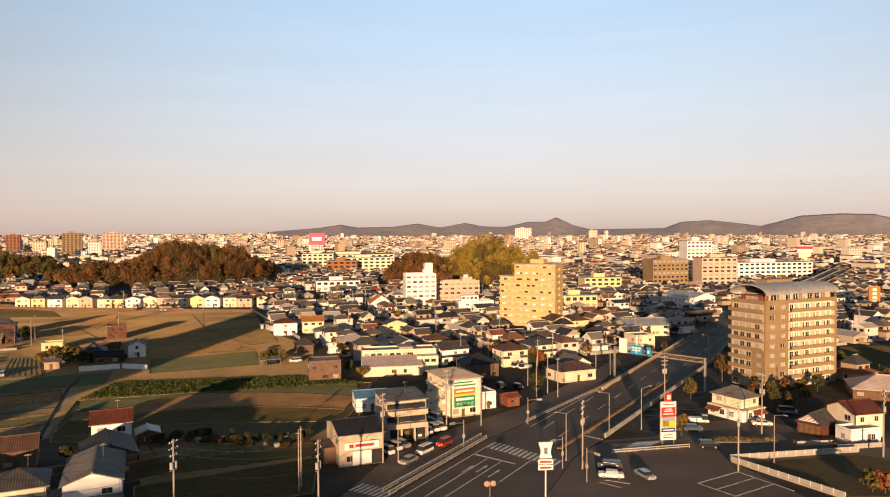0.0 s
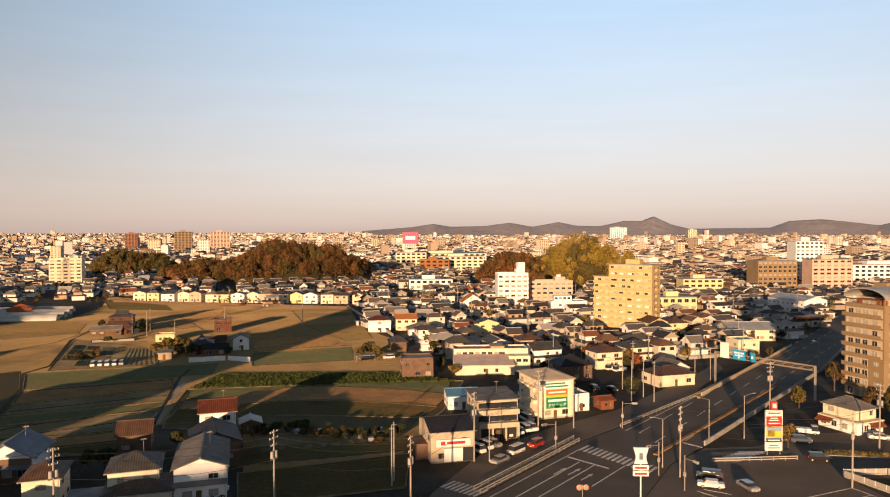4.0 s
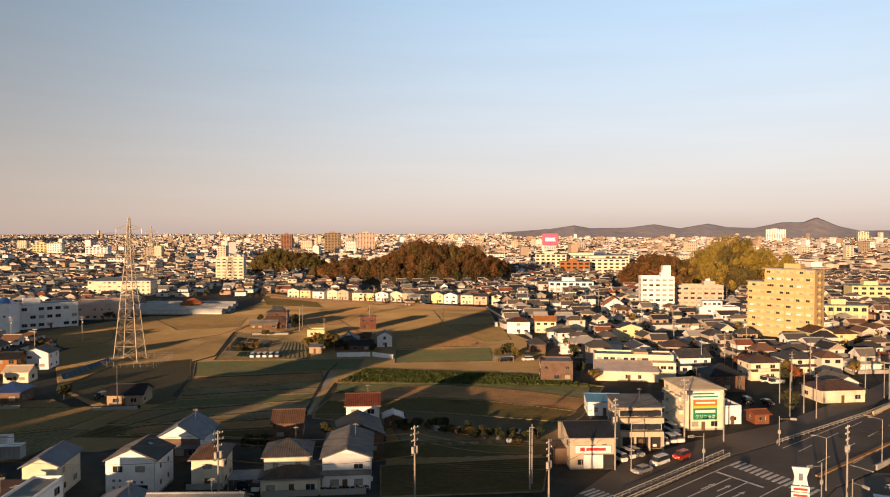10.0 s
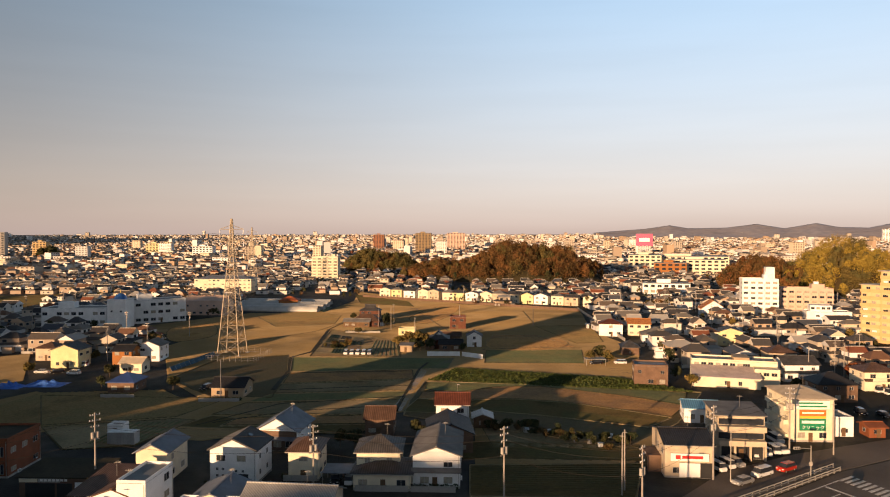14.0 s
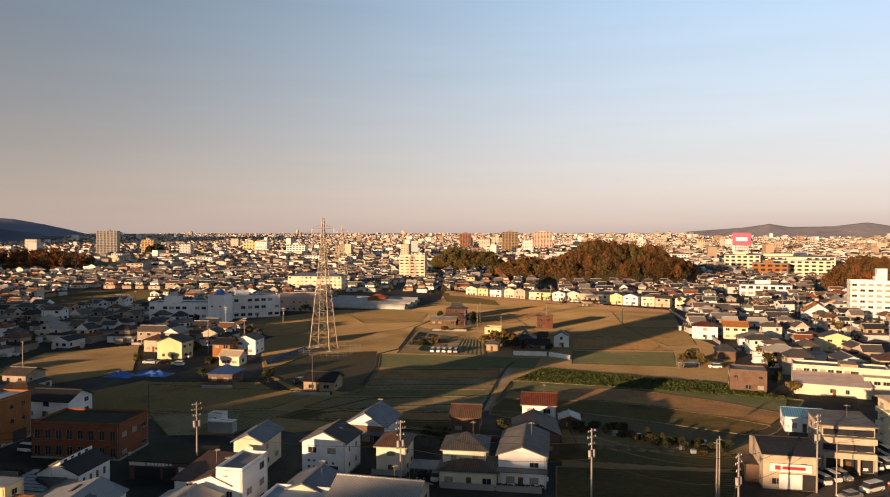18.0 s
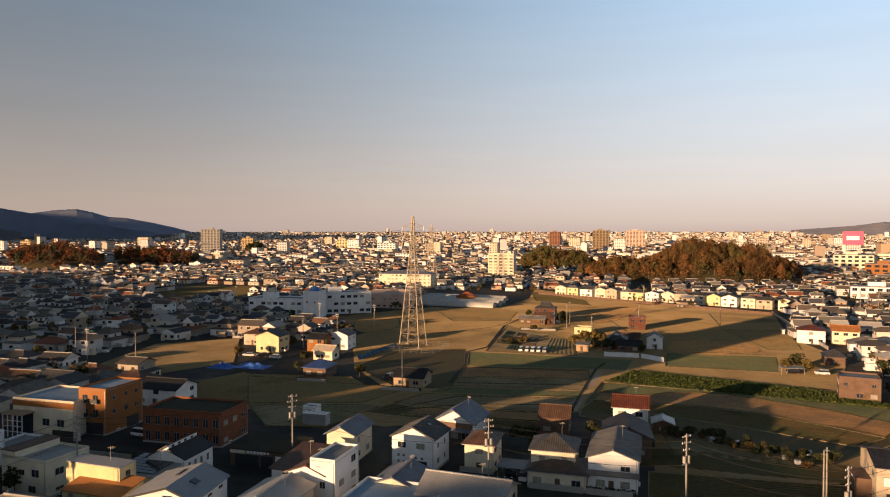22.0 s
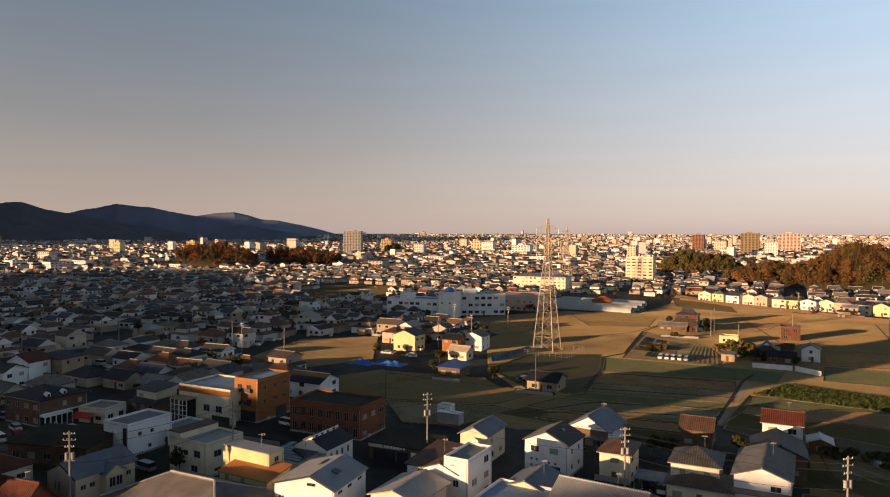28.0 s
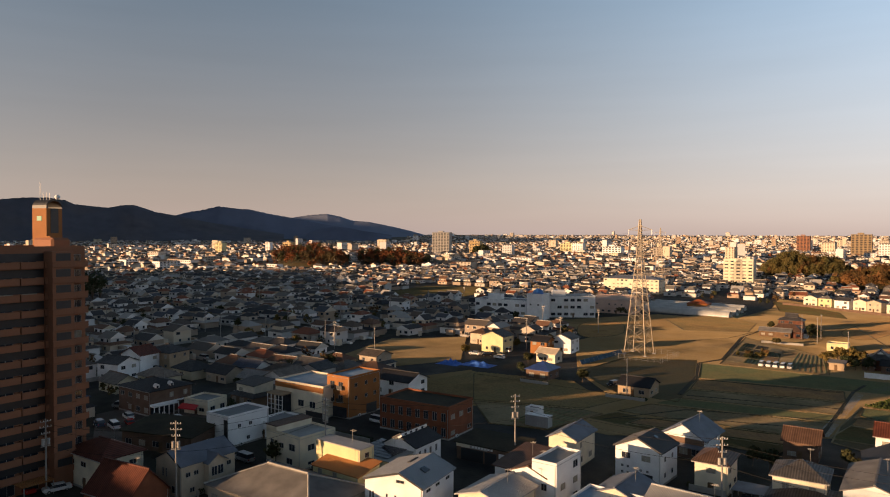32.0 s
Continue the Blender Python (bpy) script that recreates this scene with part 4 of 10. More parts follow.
ditch([(-202.5, 235.8), (-198.3, 266.1), (-207.7, 305.5)], 0.4, "dark grassy bank between fields")
ditch([(-126.9, 121.9), (-122.7, 147.6), (-97.4, 169.6)], 0.4, "faint furrow bank in the tilled field")
ditch([(-125.1, 125.4), (-115.2, 142.6), (-94.4, 159.7)], 0.4, "faint furrow bank in the tilled field")
OPEN.append([(-267.9, 287.7), (-232.7, 320.6), (-297.4, 434.6), (-348.4, 386.5)])

# ---------- main road ----------
R_L = [(-16.4, 107.5), (-9.7, 119.7), (9.2, 153.1), (19.4, 166.2), (43.0, 199.0), (101.6, 294.6), (143.1, 367.3), (191.8, 456.2)]
R_R = [(208.2, 455.6), (155.2, 362.2), (120.1, 291.0), (92.0, 241.2), (35.0, 153.6), (26.0, 141.2), (17.1, 119.7), (10.0, 107.3)]
ROAD = R_L + R_R
OPEN.append(ROAD)
patch("main_road", ROAD, 0.06, M_ASPHALT, "wide dark asphalt road with lane lines", "road")
SIDE = [(-19.8, 106.5), (-18.3, 120.1), (-11.2, 143.5), (1.9, 162.1), (20.9, 183.1), (48.3, 227.3), (62.0, 252.8), (61.3, 241.8), (42.9, 200.5), (19.3, 167.2), (9.0, 153.9), (-9.9, 120.2), (-16.7, 107.9)]
OPEN.append(SIDE)
patch("service_road", SIDE, 0.05, M_ASPHALT2, "asphalt side road and forecourts beside the shops", "road")
LOT = [(17.3, 119.7), (26.1, 140.5), (35.0, 152.3), (46.2, 154.7), (59.8, 166.1), (75.5, 169.4), (93.6, 145.9), (84.7, 132.1), (56.8, 137.3), (63.9, 112.2), (16.1, 112.7)]
OPEN.append(LOT)
patch("car_park", LOT, 0.055, M_ASPHALT2, "asphalt car park with painted bays", "car park")
F6 = [(154.5, 273.0), (195.7, 280.3), (151.9, 217.3), (126.8, 219.5)]
OPEN.append(F6)
patch("field_plot", F6, 0.06, M_GREENF, "green field behind the brown flats", "field")
stubble(F6, 0.7, 0.12, M_GREENF, "short green grass behind the flats", 61)
LOT2 = [(-161.2, 11.3), (-195.9, 15.1), (-208.3, 44.1), (-183.5, 47.5), (-155.0, 29.3)]
OPEN.append(LOT2)
patch("car_park", LOT2, 0.05, M_ASPHALT, "dark shaded car park by the shops", "car park")
OPEN.append([(-263.0, 134.5), (-231.2, 182.3), (-180.9, 142.7), (-195.9, 104.2)])

# ---------- wooded hills ----------
def wooded_hill(cx, cy, rx, ry, h, tree, material, n, seed, rot=0.0, label="", leaf=1.0, per=70, mixed=()):
    """A mound under a dense uneven canopy."""
    hill = thing("wooded_hill", cx, cy, 0, rot, label, "wooded hill", kind="stuff")
    bm = bmesh.new()
    k, g = 10, 36
    rows = [[bm.verts.new((0, 0, h))]]
    for i in range(1, k + 1):
        q = i / k
        rows.append([bm.verts.new((rx * q * math.cos(a * math.tau / g), ry * q * math.sin(a * math.tau / g), h * (1 - q ** 2.2) - 0.2 * (q > 0.99))) for a in range(g)])
        for a in range(g):
            if i == 1:
                bm.faces.new((rows[0][0], rows[1][a], rows[1][(a + 1) % g]))
            else:
                bm.faces.new((rows[i - 1][a], rows[i][a], rows[i][(a + 1) % g], rows[i - 1][(a + 1) % g]))
    part("mound", bm, M_HILL, hill)
    rg = random.Random(seed)
    kinds = {m.name: (m, [], []) for m in (material, *mixed)}
    trunks = bmesh.new()
    for _ in range(n):
        q, a = math.sqrt(rg.random()), rg.random() * math.tau
        x, y = rx * q * math.cos(a), ry * q * math.sin(a)
        z = h * (1 - q ** 2.2)
        th = tree * rg.uniform(0.6, 1.25) * (0.95 + 0.75 * noise.noise(Vector((x * 0.028, y * 0.028, seed + 5))))
        s = th * rg.uniform(0.24, 0.44)
        pick = noise.noise(Vector((x * 0.045, y * 0.045, seed))) + rg.uniform(-0.35, 0.35)
        m = mixed[0] if mixed and pick > 0.36 else mixed[-1] if mixed and pick < (-0.42 if material is M_LEAFRED else -0.62) else material
        for f in (0.0, 0.42):
            k = 1 - f
            kinds[m.name][1].append((x + rg.uniform(-0.8, 0.8), y + rg.uniform(-0.8, 0.8), z + th * (0.55 + 0.5 * f)))
            kinds[m.name][2].append((s * 0.9 * k, s * 0.9 * k, th * 0.40 * k))
        if rg.random() < 0.3:
            rod(trunks, (x, y, z - 0.3), (x, y, z + th * 0.6), 0.25, 0.1, 4)
    part("trunks", trunks, M_BARK, hill, kind="stuff")
    for m, C, R in kinds.values():
        if C:
            v, f = leaf_cloud(seed, C, R, per // 2, leaf)
            part("canopy", from_np("canopy", v, f, m), None, hill, kind="stuff")
    TAKEN.append((cx, cy, max(rx, ry) * 1.02))
    return hill
wooded_hill(-237.0, 657.0, 78, 62, 21, 15, M_LEAFBROWN, 760, 3, 25, "rounded hill covered in brown autumn wood", 0.45, 300, mixed=(M_LEAFOLIVE, M_LEAFDARK))
wooded_hill(-308.4, 644.7, 55, 42, 7, 11, M_LEAFBROWN, 360, 4, 25, "low shoulder of the brown wooded hill", 0.5, 230, mixed=(M_LEAFOLIVE, M_LEAFDARK))
wooded_hill(-445.5, 724.3, 46, 38, 11, 13, M_LEAFOLIVE, 400, 5, 25, "low grove of olive-brown trees", 0.5, 230, mixed=(M_LEAFBROWN, M_LEAFDARK))
wooded_hill(42.0, 614.3, 47, 40, 24, 17, M_LEAFBAMBOO, 260, 6, 0, "steep hill of golden-green bamboo", 0.42, 400, mixed=(M_LEAFOLIVE,))
wooded_hill(-12.2, 616.9, 42, 30, 15, 12, M_LEAFBROWN, 300, 7, 0, "brown wooded flank of the bamboo hill", 0.5, 220, mixed=(M_LEAFRED, M_LEAFOLIVE))
wooded_hill(-978.0, 356.7, 100, 45, 13, 18, M_LEAFRED, 260, 8, 0, "wood of red-brown and dark evergreen trees", 0.8, 130, mixed=(M_LEAFDARK, M_LEAFDARK))
wooded_hill(-939.4, 471.9, 90, 40, 8, 15, M_LEAFRED, 260, 9, 0, "wood of red-brown and dark evergreen trees", 0.8, 130, mixed=(M_LEAFDARK, M_LEAFDARK))
wooded_hill(-1261.2, 853.7, 24, 20, 8, 12, M_LEAFDARK, 80, 11, 0, "small dark evergreen copse", 1.2)

# ---------- distant mountains ----------
def mountain(name, dist, depth, prof, material, label, seed):
    """A range from a skyline of azimuths and slopes, with ridges and gullies falling to the plain."""
    az = [p[0] for p in prof]
    tp = [p[1] for p in prof]
    bm = bmesh.new()
    n, k = 360, 14
    rows = []
    for i in range(n + 1):
        a = az[0] + (az[-1] - az[0]) * i / n
        e = float(np.interp(a, az, tp))
        top = 46 + e * dist
        col = []
        for j in range(k + 1):
            q = j / k
            d = dist - depth * (1 - q)
            z = ground_height(d) - 4 + (top - ground_height(d) + 4) * q ** 1.3
            w = noise.noise(Vector((a * 0.55, q * 2.5, seed))) * 0.07 + noise.noise(Vector((a * 1.6, q * 4, seed + 5))) * 0.03
            z += (top - ground_height(d)) * w * math.sin(math.pi * q) * 0.9
            if j == k:
                z += (top - 40) * 0.02 * noise.noise(Vector((a * 5.0, 0, seed)))
            col.append(bm.verts.new((d * math.sin(radians(a)), d * math.cos(radians(a)), z)))
        d = dist + depth * 0.4
        col.append(bm.verts.new((d * math.sin(radians(a)), d * math.cos(radians(a)), ground_height(min(d, 4890)) - 5)))
        rows.append(col)
    for c0, c1 in zip(rows, rows[1:]):
        for j in range(k + 1):
            bm.faces.new((c0[j], c0[j + 1], c1[j + 1], c1[j]))
    bmesh.ops.recalc_face_normals(bm, faces=bm.faces[:])
    for f in bm.faces:
        f.smooth = True
    return tagged(new(name, mesh_of(bm, name, material)), label, "mountains", kind="structure")
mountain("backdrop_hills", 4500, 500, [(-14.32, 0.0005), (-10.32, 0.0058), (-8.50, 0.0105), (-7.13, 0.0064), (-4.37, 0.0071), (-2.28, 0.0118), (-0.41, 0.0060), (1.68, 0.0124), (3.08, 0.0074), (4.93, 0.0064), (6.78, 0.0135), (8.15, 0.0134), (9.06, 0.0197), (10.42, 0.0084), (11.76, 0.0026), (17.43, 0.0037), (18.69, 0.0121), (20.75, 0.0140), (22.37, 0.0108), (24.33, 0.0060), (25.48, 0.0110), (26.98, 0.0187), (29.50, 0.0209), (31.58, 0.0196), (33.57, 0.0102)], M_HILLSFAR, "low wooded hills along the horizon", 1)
# the haze over these ridges lies in their materials' colour
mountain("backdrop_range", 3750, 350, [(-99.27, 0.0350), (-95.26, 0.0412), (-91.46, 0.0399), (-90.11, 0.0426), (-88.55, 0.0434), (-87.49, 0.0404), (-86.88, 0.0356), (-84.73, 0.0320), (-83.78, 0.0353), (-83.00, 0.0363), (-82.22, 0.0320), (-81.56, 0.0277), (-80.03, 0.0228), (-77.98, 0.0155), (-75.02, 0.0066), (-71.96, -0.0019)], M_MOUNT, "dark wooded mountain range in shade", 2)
mountain("backdrop_ridge", 4150, 300, [(-83.02, 0.0073), (-80.84, 0.0189), (-79.83, 0.0244), (-79.01, 0.0283), (-78.31, 0.0300), (-76.93, 0.0361), (-75.44, 0.0330), (-74.58, 0.0324), (-73.28, 0.0272), (-71.30, 0.0211), (-69.28, 0.0142), (-66.55, 0.0056), (-63.33, -0.0024)], M_MOUNTBLUE, "wooded mountain ridge with blue haze in its colour", 3)
mountain("backdrop_far_ridge", 4600, 300, [(-73.72, 0.0067), (-71.43, 0.0211), (-69.95, 0.0253), (-68.51, 0.0271), (-67.47, 0.0232), (-66.46, 0.0176), (-65.18, 0.0161), (-63.33, 0.0098), (-61.94, 0.0042), (-60.77, -0.0014)], M_MOUNTPALE, "far mountain ridge with pale blue haze in its colour", 5)
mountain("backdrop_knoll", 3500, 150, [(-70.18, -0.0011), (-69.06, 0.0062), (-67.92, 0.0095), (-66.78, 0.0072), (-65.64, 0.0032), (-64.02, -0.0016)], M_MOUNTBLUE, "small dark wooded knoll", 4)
def shade_mountain():
    """An added range to the south, out of view, that keeps the northern slopes in shade."""
    bm = bmesh.new()
    rows = []
    for i in range(41):
        x = -6500 + 4150 * i / 40
        top = 485 * min(1.0, (40 - i) / 7) + 40 * noise.noise(Vector((x * 0.002, 0, 1)))
        rows.append([bm.verts.new((x, -1500 + dy, max(0, top) * q - 5)) for dy, q in ((900, 0), (450, 0.5), (0, 1.0), (-900, 0))])
    for r0, r1 in zip(rows, rows[1:]):
        for k in range(3):
            bm.faces.new((r0[k], r0[k + 1], r1[k + 1], r1[k]))
    bmesh.ops.recalc_face_normals(bm, faces=bm.faces[:])
    return tagged(new("backdrop_south_range", mesh_of(bm, "backdrop_south_range", M_MOUNT)), "added unseen mountains that shade the western range", "mountains", kind="structure")
shade_mountain()

# ---------- an added unseen ridge behind, its crest shaped to shade the near roofs ---
def shade_ridge():
    bm = bmesh.new()
    n = 420
    rows = []
    rg = random.Random(21)
    for i in range(n + 1):
        x = -1500 + 2100 * i / n
        y = -230 - 0.10 * min(0, x + 200)
        # crest heights set where each group of roofs and fields needs shade
        top = float(np.interp(x, [-1500, -950, -870, -810, -760, -620, -480, -420, -366, -330, -312, -300, -255, -240, -213, -200, -187, -178, -171, -156, -138, -127, -116, -105, -90, -66, -50, -26, 24, 200, 600], [11.0, 12.6, 20.4, 45.6, 56.6, 54.3, 49.5, 66.0, 66.0, 66.0, 40.1, 36.9, 36.9, 41.7, 40, 39.5, 40.5, 37, 35.0, 32.8, 32.4, 33.2, 39.0, 43.2, 43.6, 42.6, 38.0, 36.8, 35.4, 32.2, 31.4]))
        top += 0.5 * noise.noise(Vector((x * 0.02, 0, 3))) + 0.9 * noise.noise(Vector((x * 0.07, 0, 9)))
        rows.append([bm.verts.new((x, y + dy, top * q + rg.uniform(-0.6, 0.6) * (0 < q < 1))) for dy, q in ((130, 0.0), (90, 0.25), (50, 0.6), (15, 0.93), (0, 1.0), (-40, 0.9), (-140, 0.5), (-260, 0.0))])
    for a, b in zip(rows, rows[1:]):
        for j in range(7):
            bm.faces.new((a[j], a[j + 1], b[j + 1], b[j]))
    bmesh.ops.recalc_face_normals(bm, faces=bm.faces[:])
    return tagged(new("backdrop_south_ridge", mesh_of(bm, "backdrop_south_ridge", M_HILL)), "unseen ridge added behind the town to cast shade", "hill", kind="structure")
shade_ridge()

# ---------- windows, ridges and yards of the joined town houses ----------
def many_boxes(rows):
    """Vertices and faces of turned boxes: x, y, z0, z1, half length, half width, turn."""
    r = np.asarray(rows, float)
    c, s = np.cos(r[:, 6]), np.sin(r[:, 6])
    V = np.stack([np.stack([r[:, 0] + sx * r[:, 4] * c - sy * r[:, 5] * s, r[:, 1] + sx * r[:, 4] * s + sy * r[:, 5] * c, r[:, z]], 1) for z in (2, 3) for sx, sy in ((-1, -1), (1, -1), (1, 1), (-1, 1))], 1).reshape(-1, 3)
    F = ((np.arange(len(r)) * 8)[:, None, None] + np.array([[0, 1, 5, 4], [1, 2, 6, 5], [2, 3, 7, 6], [3, 0, 4, 7], [4, 5, 6, 7]])[None]).reshape(-1, 4)
    return V, F

def town_details(x, y, w, d, h, rise, rot, ridge, n0, g):
    panes, frames, caps, yard, fences = [], [], [], [], []
    for i in range(n0):
        c, s, r = math.cos(rot[i]), math.sin(rot[i]), math.hypot(x[i], y[i])
        caps.append((x[i], y[i], h[i] + rise[i] - 0.12, h[i] + rise[i] + 0.16, ridge[i], 0.14, rot[i]))
        for fl in range(2 if h[i] > 5 else 1):
            z = 0.8 + fl * 2.75
            grow = 1.36 if fl == 0 and h[i] > 5 else 1.0
            for nx, ny, half, span, turn in ((0, -1, d[i] / 2, w[i], 0), (1, 0, w[i] / 2, d[i], 1.5708), (-1, 0, w[i] / 2, d[i], 1.5708)):
                for q in range(max(1, int(span / 3.0))):
                    if g.uniform() < 0.22:
                        continue
                    u = -span / 2 + span * (q + 0.5) / max(1, int(span / 3.0))
                    lx, ly = (u, ny * (half * grow + 0.06)) if nx == 0 else (nx * (half * grow + 0.06), u)
                    px, py = x[i] + lx * c - ly * s, y[i] + lx * s + ly * c
                    hw = g.choice([0.4, 0.8, 0.85])
                    frames.append((px, py, z - 0.08, z + 1.18, hw + 0.09, 0.05, rot[i] + turn))
                    panes.append((px, py, z, z + 1.1, hw, 0.08, rot[i] + turn))
        if r < 520:
            for _ in range(3):
                a, q = g.uniform(0, 6.28), g.uniform(6.5, 8.5)
                yard.append((x[i] + q * math.cos(a), y[i] + q * math.sin(a), 0, g.choice([0.7, 1.4, 2.1, 2.3]), g.uniform(0.5, 2.2), g.uniform(0.4, 1.1), rot[i]))
            for sx, sy, L, t in ((0, -1, 6.2, 0), (1, 0, 5.8, 1.5708)):
                if g.uniform() < 0.7:
                    lx, ly = sx * 6.4, sy * 6.1
                    fences.append((x[i] + lx * c - ly * s, y[i] + lx * s + ly * c, 0, g.uniform(0.9, 1.4), L, 0.08, rot[i] + t))
    for name, rows, m, label, cat in (("town_window_frames", frames, M_FRAME, "pale aluminium frames of many house windows", "windows"), ("town_window_panes", panes, M_GLASS, "dark panes of many house windows", "windows"), ("town_ridge_caps", caps, M_CONC, "pale mortared ridge tiles on many roofs", "roof ridges"), ("town_yard_sheds", yard, M_FARWALL, "small sheds, tanks and boxes in the yards", "sheds"), ("town_garden_walls", fences, M_CONC, "grey block walls between the house plots", "garden walls")):
        v, f = many_boxes(rows)
        tagged(new(name, from_np(name, v, f, m)), label, cat, kind="stuff")

# ---------- far town ----------
def far_town(extra):
    g = np.random.RandomState(5)
    n = 21000
    r = np.sqrt(g.uniform(820.0 ** 2, 4750.0 ** 2, n * 2))
    keep = g.uniform(size=n * 2) < np.clip(1500 / r, 0.45, 1)
    r = r[keep][:n]
    n = len(r)
    az = np.radians(g.uniform(-97, 40, n))
    x, y = r * np.sin(az), r * np.cos(az)
    ok = np.ones(n, bool)
    for cx, cy, rad in TAKEN:
        ok &= np.hypot(x - cx, y - cy) > rad + 6
    ok &= ~((r > 3350) & (np.degrees(az) < -62))
    x, y, r = x[ok], y[ok], r[ok]
    ex = np.array(extra)
    n0 = len(ex)
    x, y = np.concatenate([ex[:, 0], x]), np.concatenate([ex[:, 1], y])
    r = np.hypot(x, y)
    n = len(x)
    gz = np.where(r < 2600, 0, 36 * (np.maximum(r - 2600, 0) / 2300) ** 1.6)
    kind = g.uniform(size=n)
    kind[:n0] = 0
    kind[(np.degrees(np.arctan2(x, y)) < -42) & (kind > 0.84) & (g.uniform(size=n) < 0.6)] = 0.5
    kind[n0:][(kind[n0:] > 0.978) & (r[n0:] < 1100)] = 0.9
    w = g.uniform(7, 13, n)
    d = g.uniform(6, 10, n)
    h = g.uniform(3.5, 6.5, n)
    big = kind > 0.84
    w[big], d[big], h[big] = g.uniform(11, 34, big.sum()), g.uniform(9, 18, big.sum()), g.uniform(5.5, 11, big.sum())
    tall = kind > 0.982
    w[tall], d[tall], h[tall] = g.uniform(12, 28, tall.sum()), g.uniform(10, 15, tall.sum()), g.uniform(13, 30, tall.sum())
    rot = np.radians(25 + g.choice([0, 90], n) + g.normal(0, 7, n))
    w[:n0], d[:n0], h[:n0], rot[:n0] = ex[:, 2], ex[:, 3], ex[:, 4], ex[:, 5]
    rise = np.where(big, g.uniform(0.2, 1.0, n), g.uniform(1.3, 2.3, n))
    c, s = np.cos(rot), np.sin(rot)
    def place(lx, ly, lz):
        return np.stack([x + lx * c - ly * s, y + lx * s + ly * c, gz + lz], 1)
    # two-storey houses near by have a wider ground floor with its own skirt roof
    low = np.where((h[:n0] > 5) & (g.uniform(size=n0) < 0.75))[0]
    LW, LD, lc, ls = w[low] * 0.5 * 1.06, d[low] * 0.5 * 1.1, c[low], s[low]
    def place_low(lx, ly, lz):
        return np.stack([x[low] + lx * lc - ly * ls, y[low] + lx * ls + ly * lc, 0 * lx + lz], 1)
    LV = np.stack([place_low(sx * LW, sy * LD, z) for z in (-0.5, 2.9) for sx, sy in ((-1, -1), (1, -1), (1, 1), (-1, 1))], 1).reshape(-1, 3)
    SV = np.stack([place_low(sx * (LW + 0.7), sy * (LD + 0.7), 2.75) for sx, sy in ((-1, -1), (1, -1), (1, 1), (-1, 1))] + [place_low(sx * LW * 0.62, sy * LD * 0.62, 3.75) for sx, sy in ((-1, -1), (1, -1), (1, 1), (-1, 1))], 1).reshape(-1, 3)
    box_f = np.array([[0, 1, 5, 4], [1, 2, 6, 5], [2, 3, 7, 6], [3, 0, 4, 7], [4, 5, 6, 7]])
    LF = ((np.arange(len(low)) * 8)[:, None, None] + box_f[None]).reshape(-1, 4)
    tagged(new("town_ground_floors", from_np("town_ground_floors", LV, LF, M_FARWALL)), "plastered ground floors of many town houses", "town", kind="stuff")
    tagged(new("town_skirt_roofs", from_np("town_skirt_roofs", SV, LF, M_FARROOF)), "tiled skirt roofs over the ground floors", "town", kind="stuff")
    off = g.uniform(-0.7, 0.7, (2, len(low)))
    w[low] *= 0.74
    d[low] *= 0.74
    x[low] += off[0]
    y[low] += off[1]
    hw, hd = w / 2, d / 2
    V = [place(sx * hw, sy * hd, z) for z in (0 * h - 2, h) for sx, sy in ((-1, -1), (1, -1), (1, 1), (-1, 1))]
    V = np.stack(V, 1).reshape(-1, 3)
    b = (np.arange(n) * 8)[:, None, None]
    F = (b + np.array([[0, 1, 5, 4], [1, 2, 6, 5], [2, 3, 7, 6], [3, 0, 4, 7], [4, 5, 6, 7]])[None]).reshape(-1, 4)
    walls = tagged(new("far_town_walls", from_np("far_town_walls", V, F, M_FARWALL)), "countless far houses and blocks in warm low sun", "town", kind="stuff")
    o = 0.6
    k = np.where(g.uniform(size=n) < 0.5, hw * 0.35, hw + o)
    RV = [place(sx * (hw + o), sy * (hd + o), h - 0.2) for sx, sy in ((-1, -1), (1, -1), (1, 1), (-1, 1))] + [place(-k, 0 * h, h + rise), place(k, 0 * h, h + rise)]
    RV = np.stack(RV, 1).reshape(-1, 3)
    b = (np.arange(n) * 6)[:, None, None]
    RF = (b + np.array([[0, 1, 5, 4], [2, 3, 4, 5], [1, 2, 5, 5], [3, 0, 4, 4]])[None])
    tri = np.array([[1, 2, 5], [3, 0, 4]])
    loops = np.concatenate([RF[:, :2].reshape(n, 8), (np.arange(n) * 6)[:, None] + tri.reshape(1, 6)], 1)
    me = bpy.data.meshes.new("far_town_roofs")
    me.from_pydata(RV.tolist(), [], [f for l in loops.tolist() for f in (l[0:4], l[4:8], l[8:11], l[11:14])])
    me.shade_flat()
    me.materials.append(M_FARROOF)
    me.materials.append(M_FARWALL)
    ends = np.zeros((n, 4), dtype=np.int32)
    ends[k > hw, 2:] = 1
    me.polygons.foreach_set("material_index", ends.ravel())
    tagged(new("far_town_roofs", me), "countless far roofs of grey and brown tiles", "town", kind="stuff")
    # window bands on the larger far blocks
    town_details(x, y, w, d, h, rise, rot, k, n0, g)
    sel = np.where(big)[0]
    WV, WF = [], []
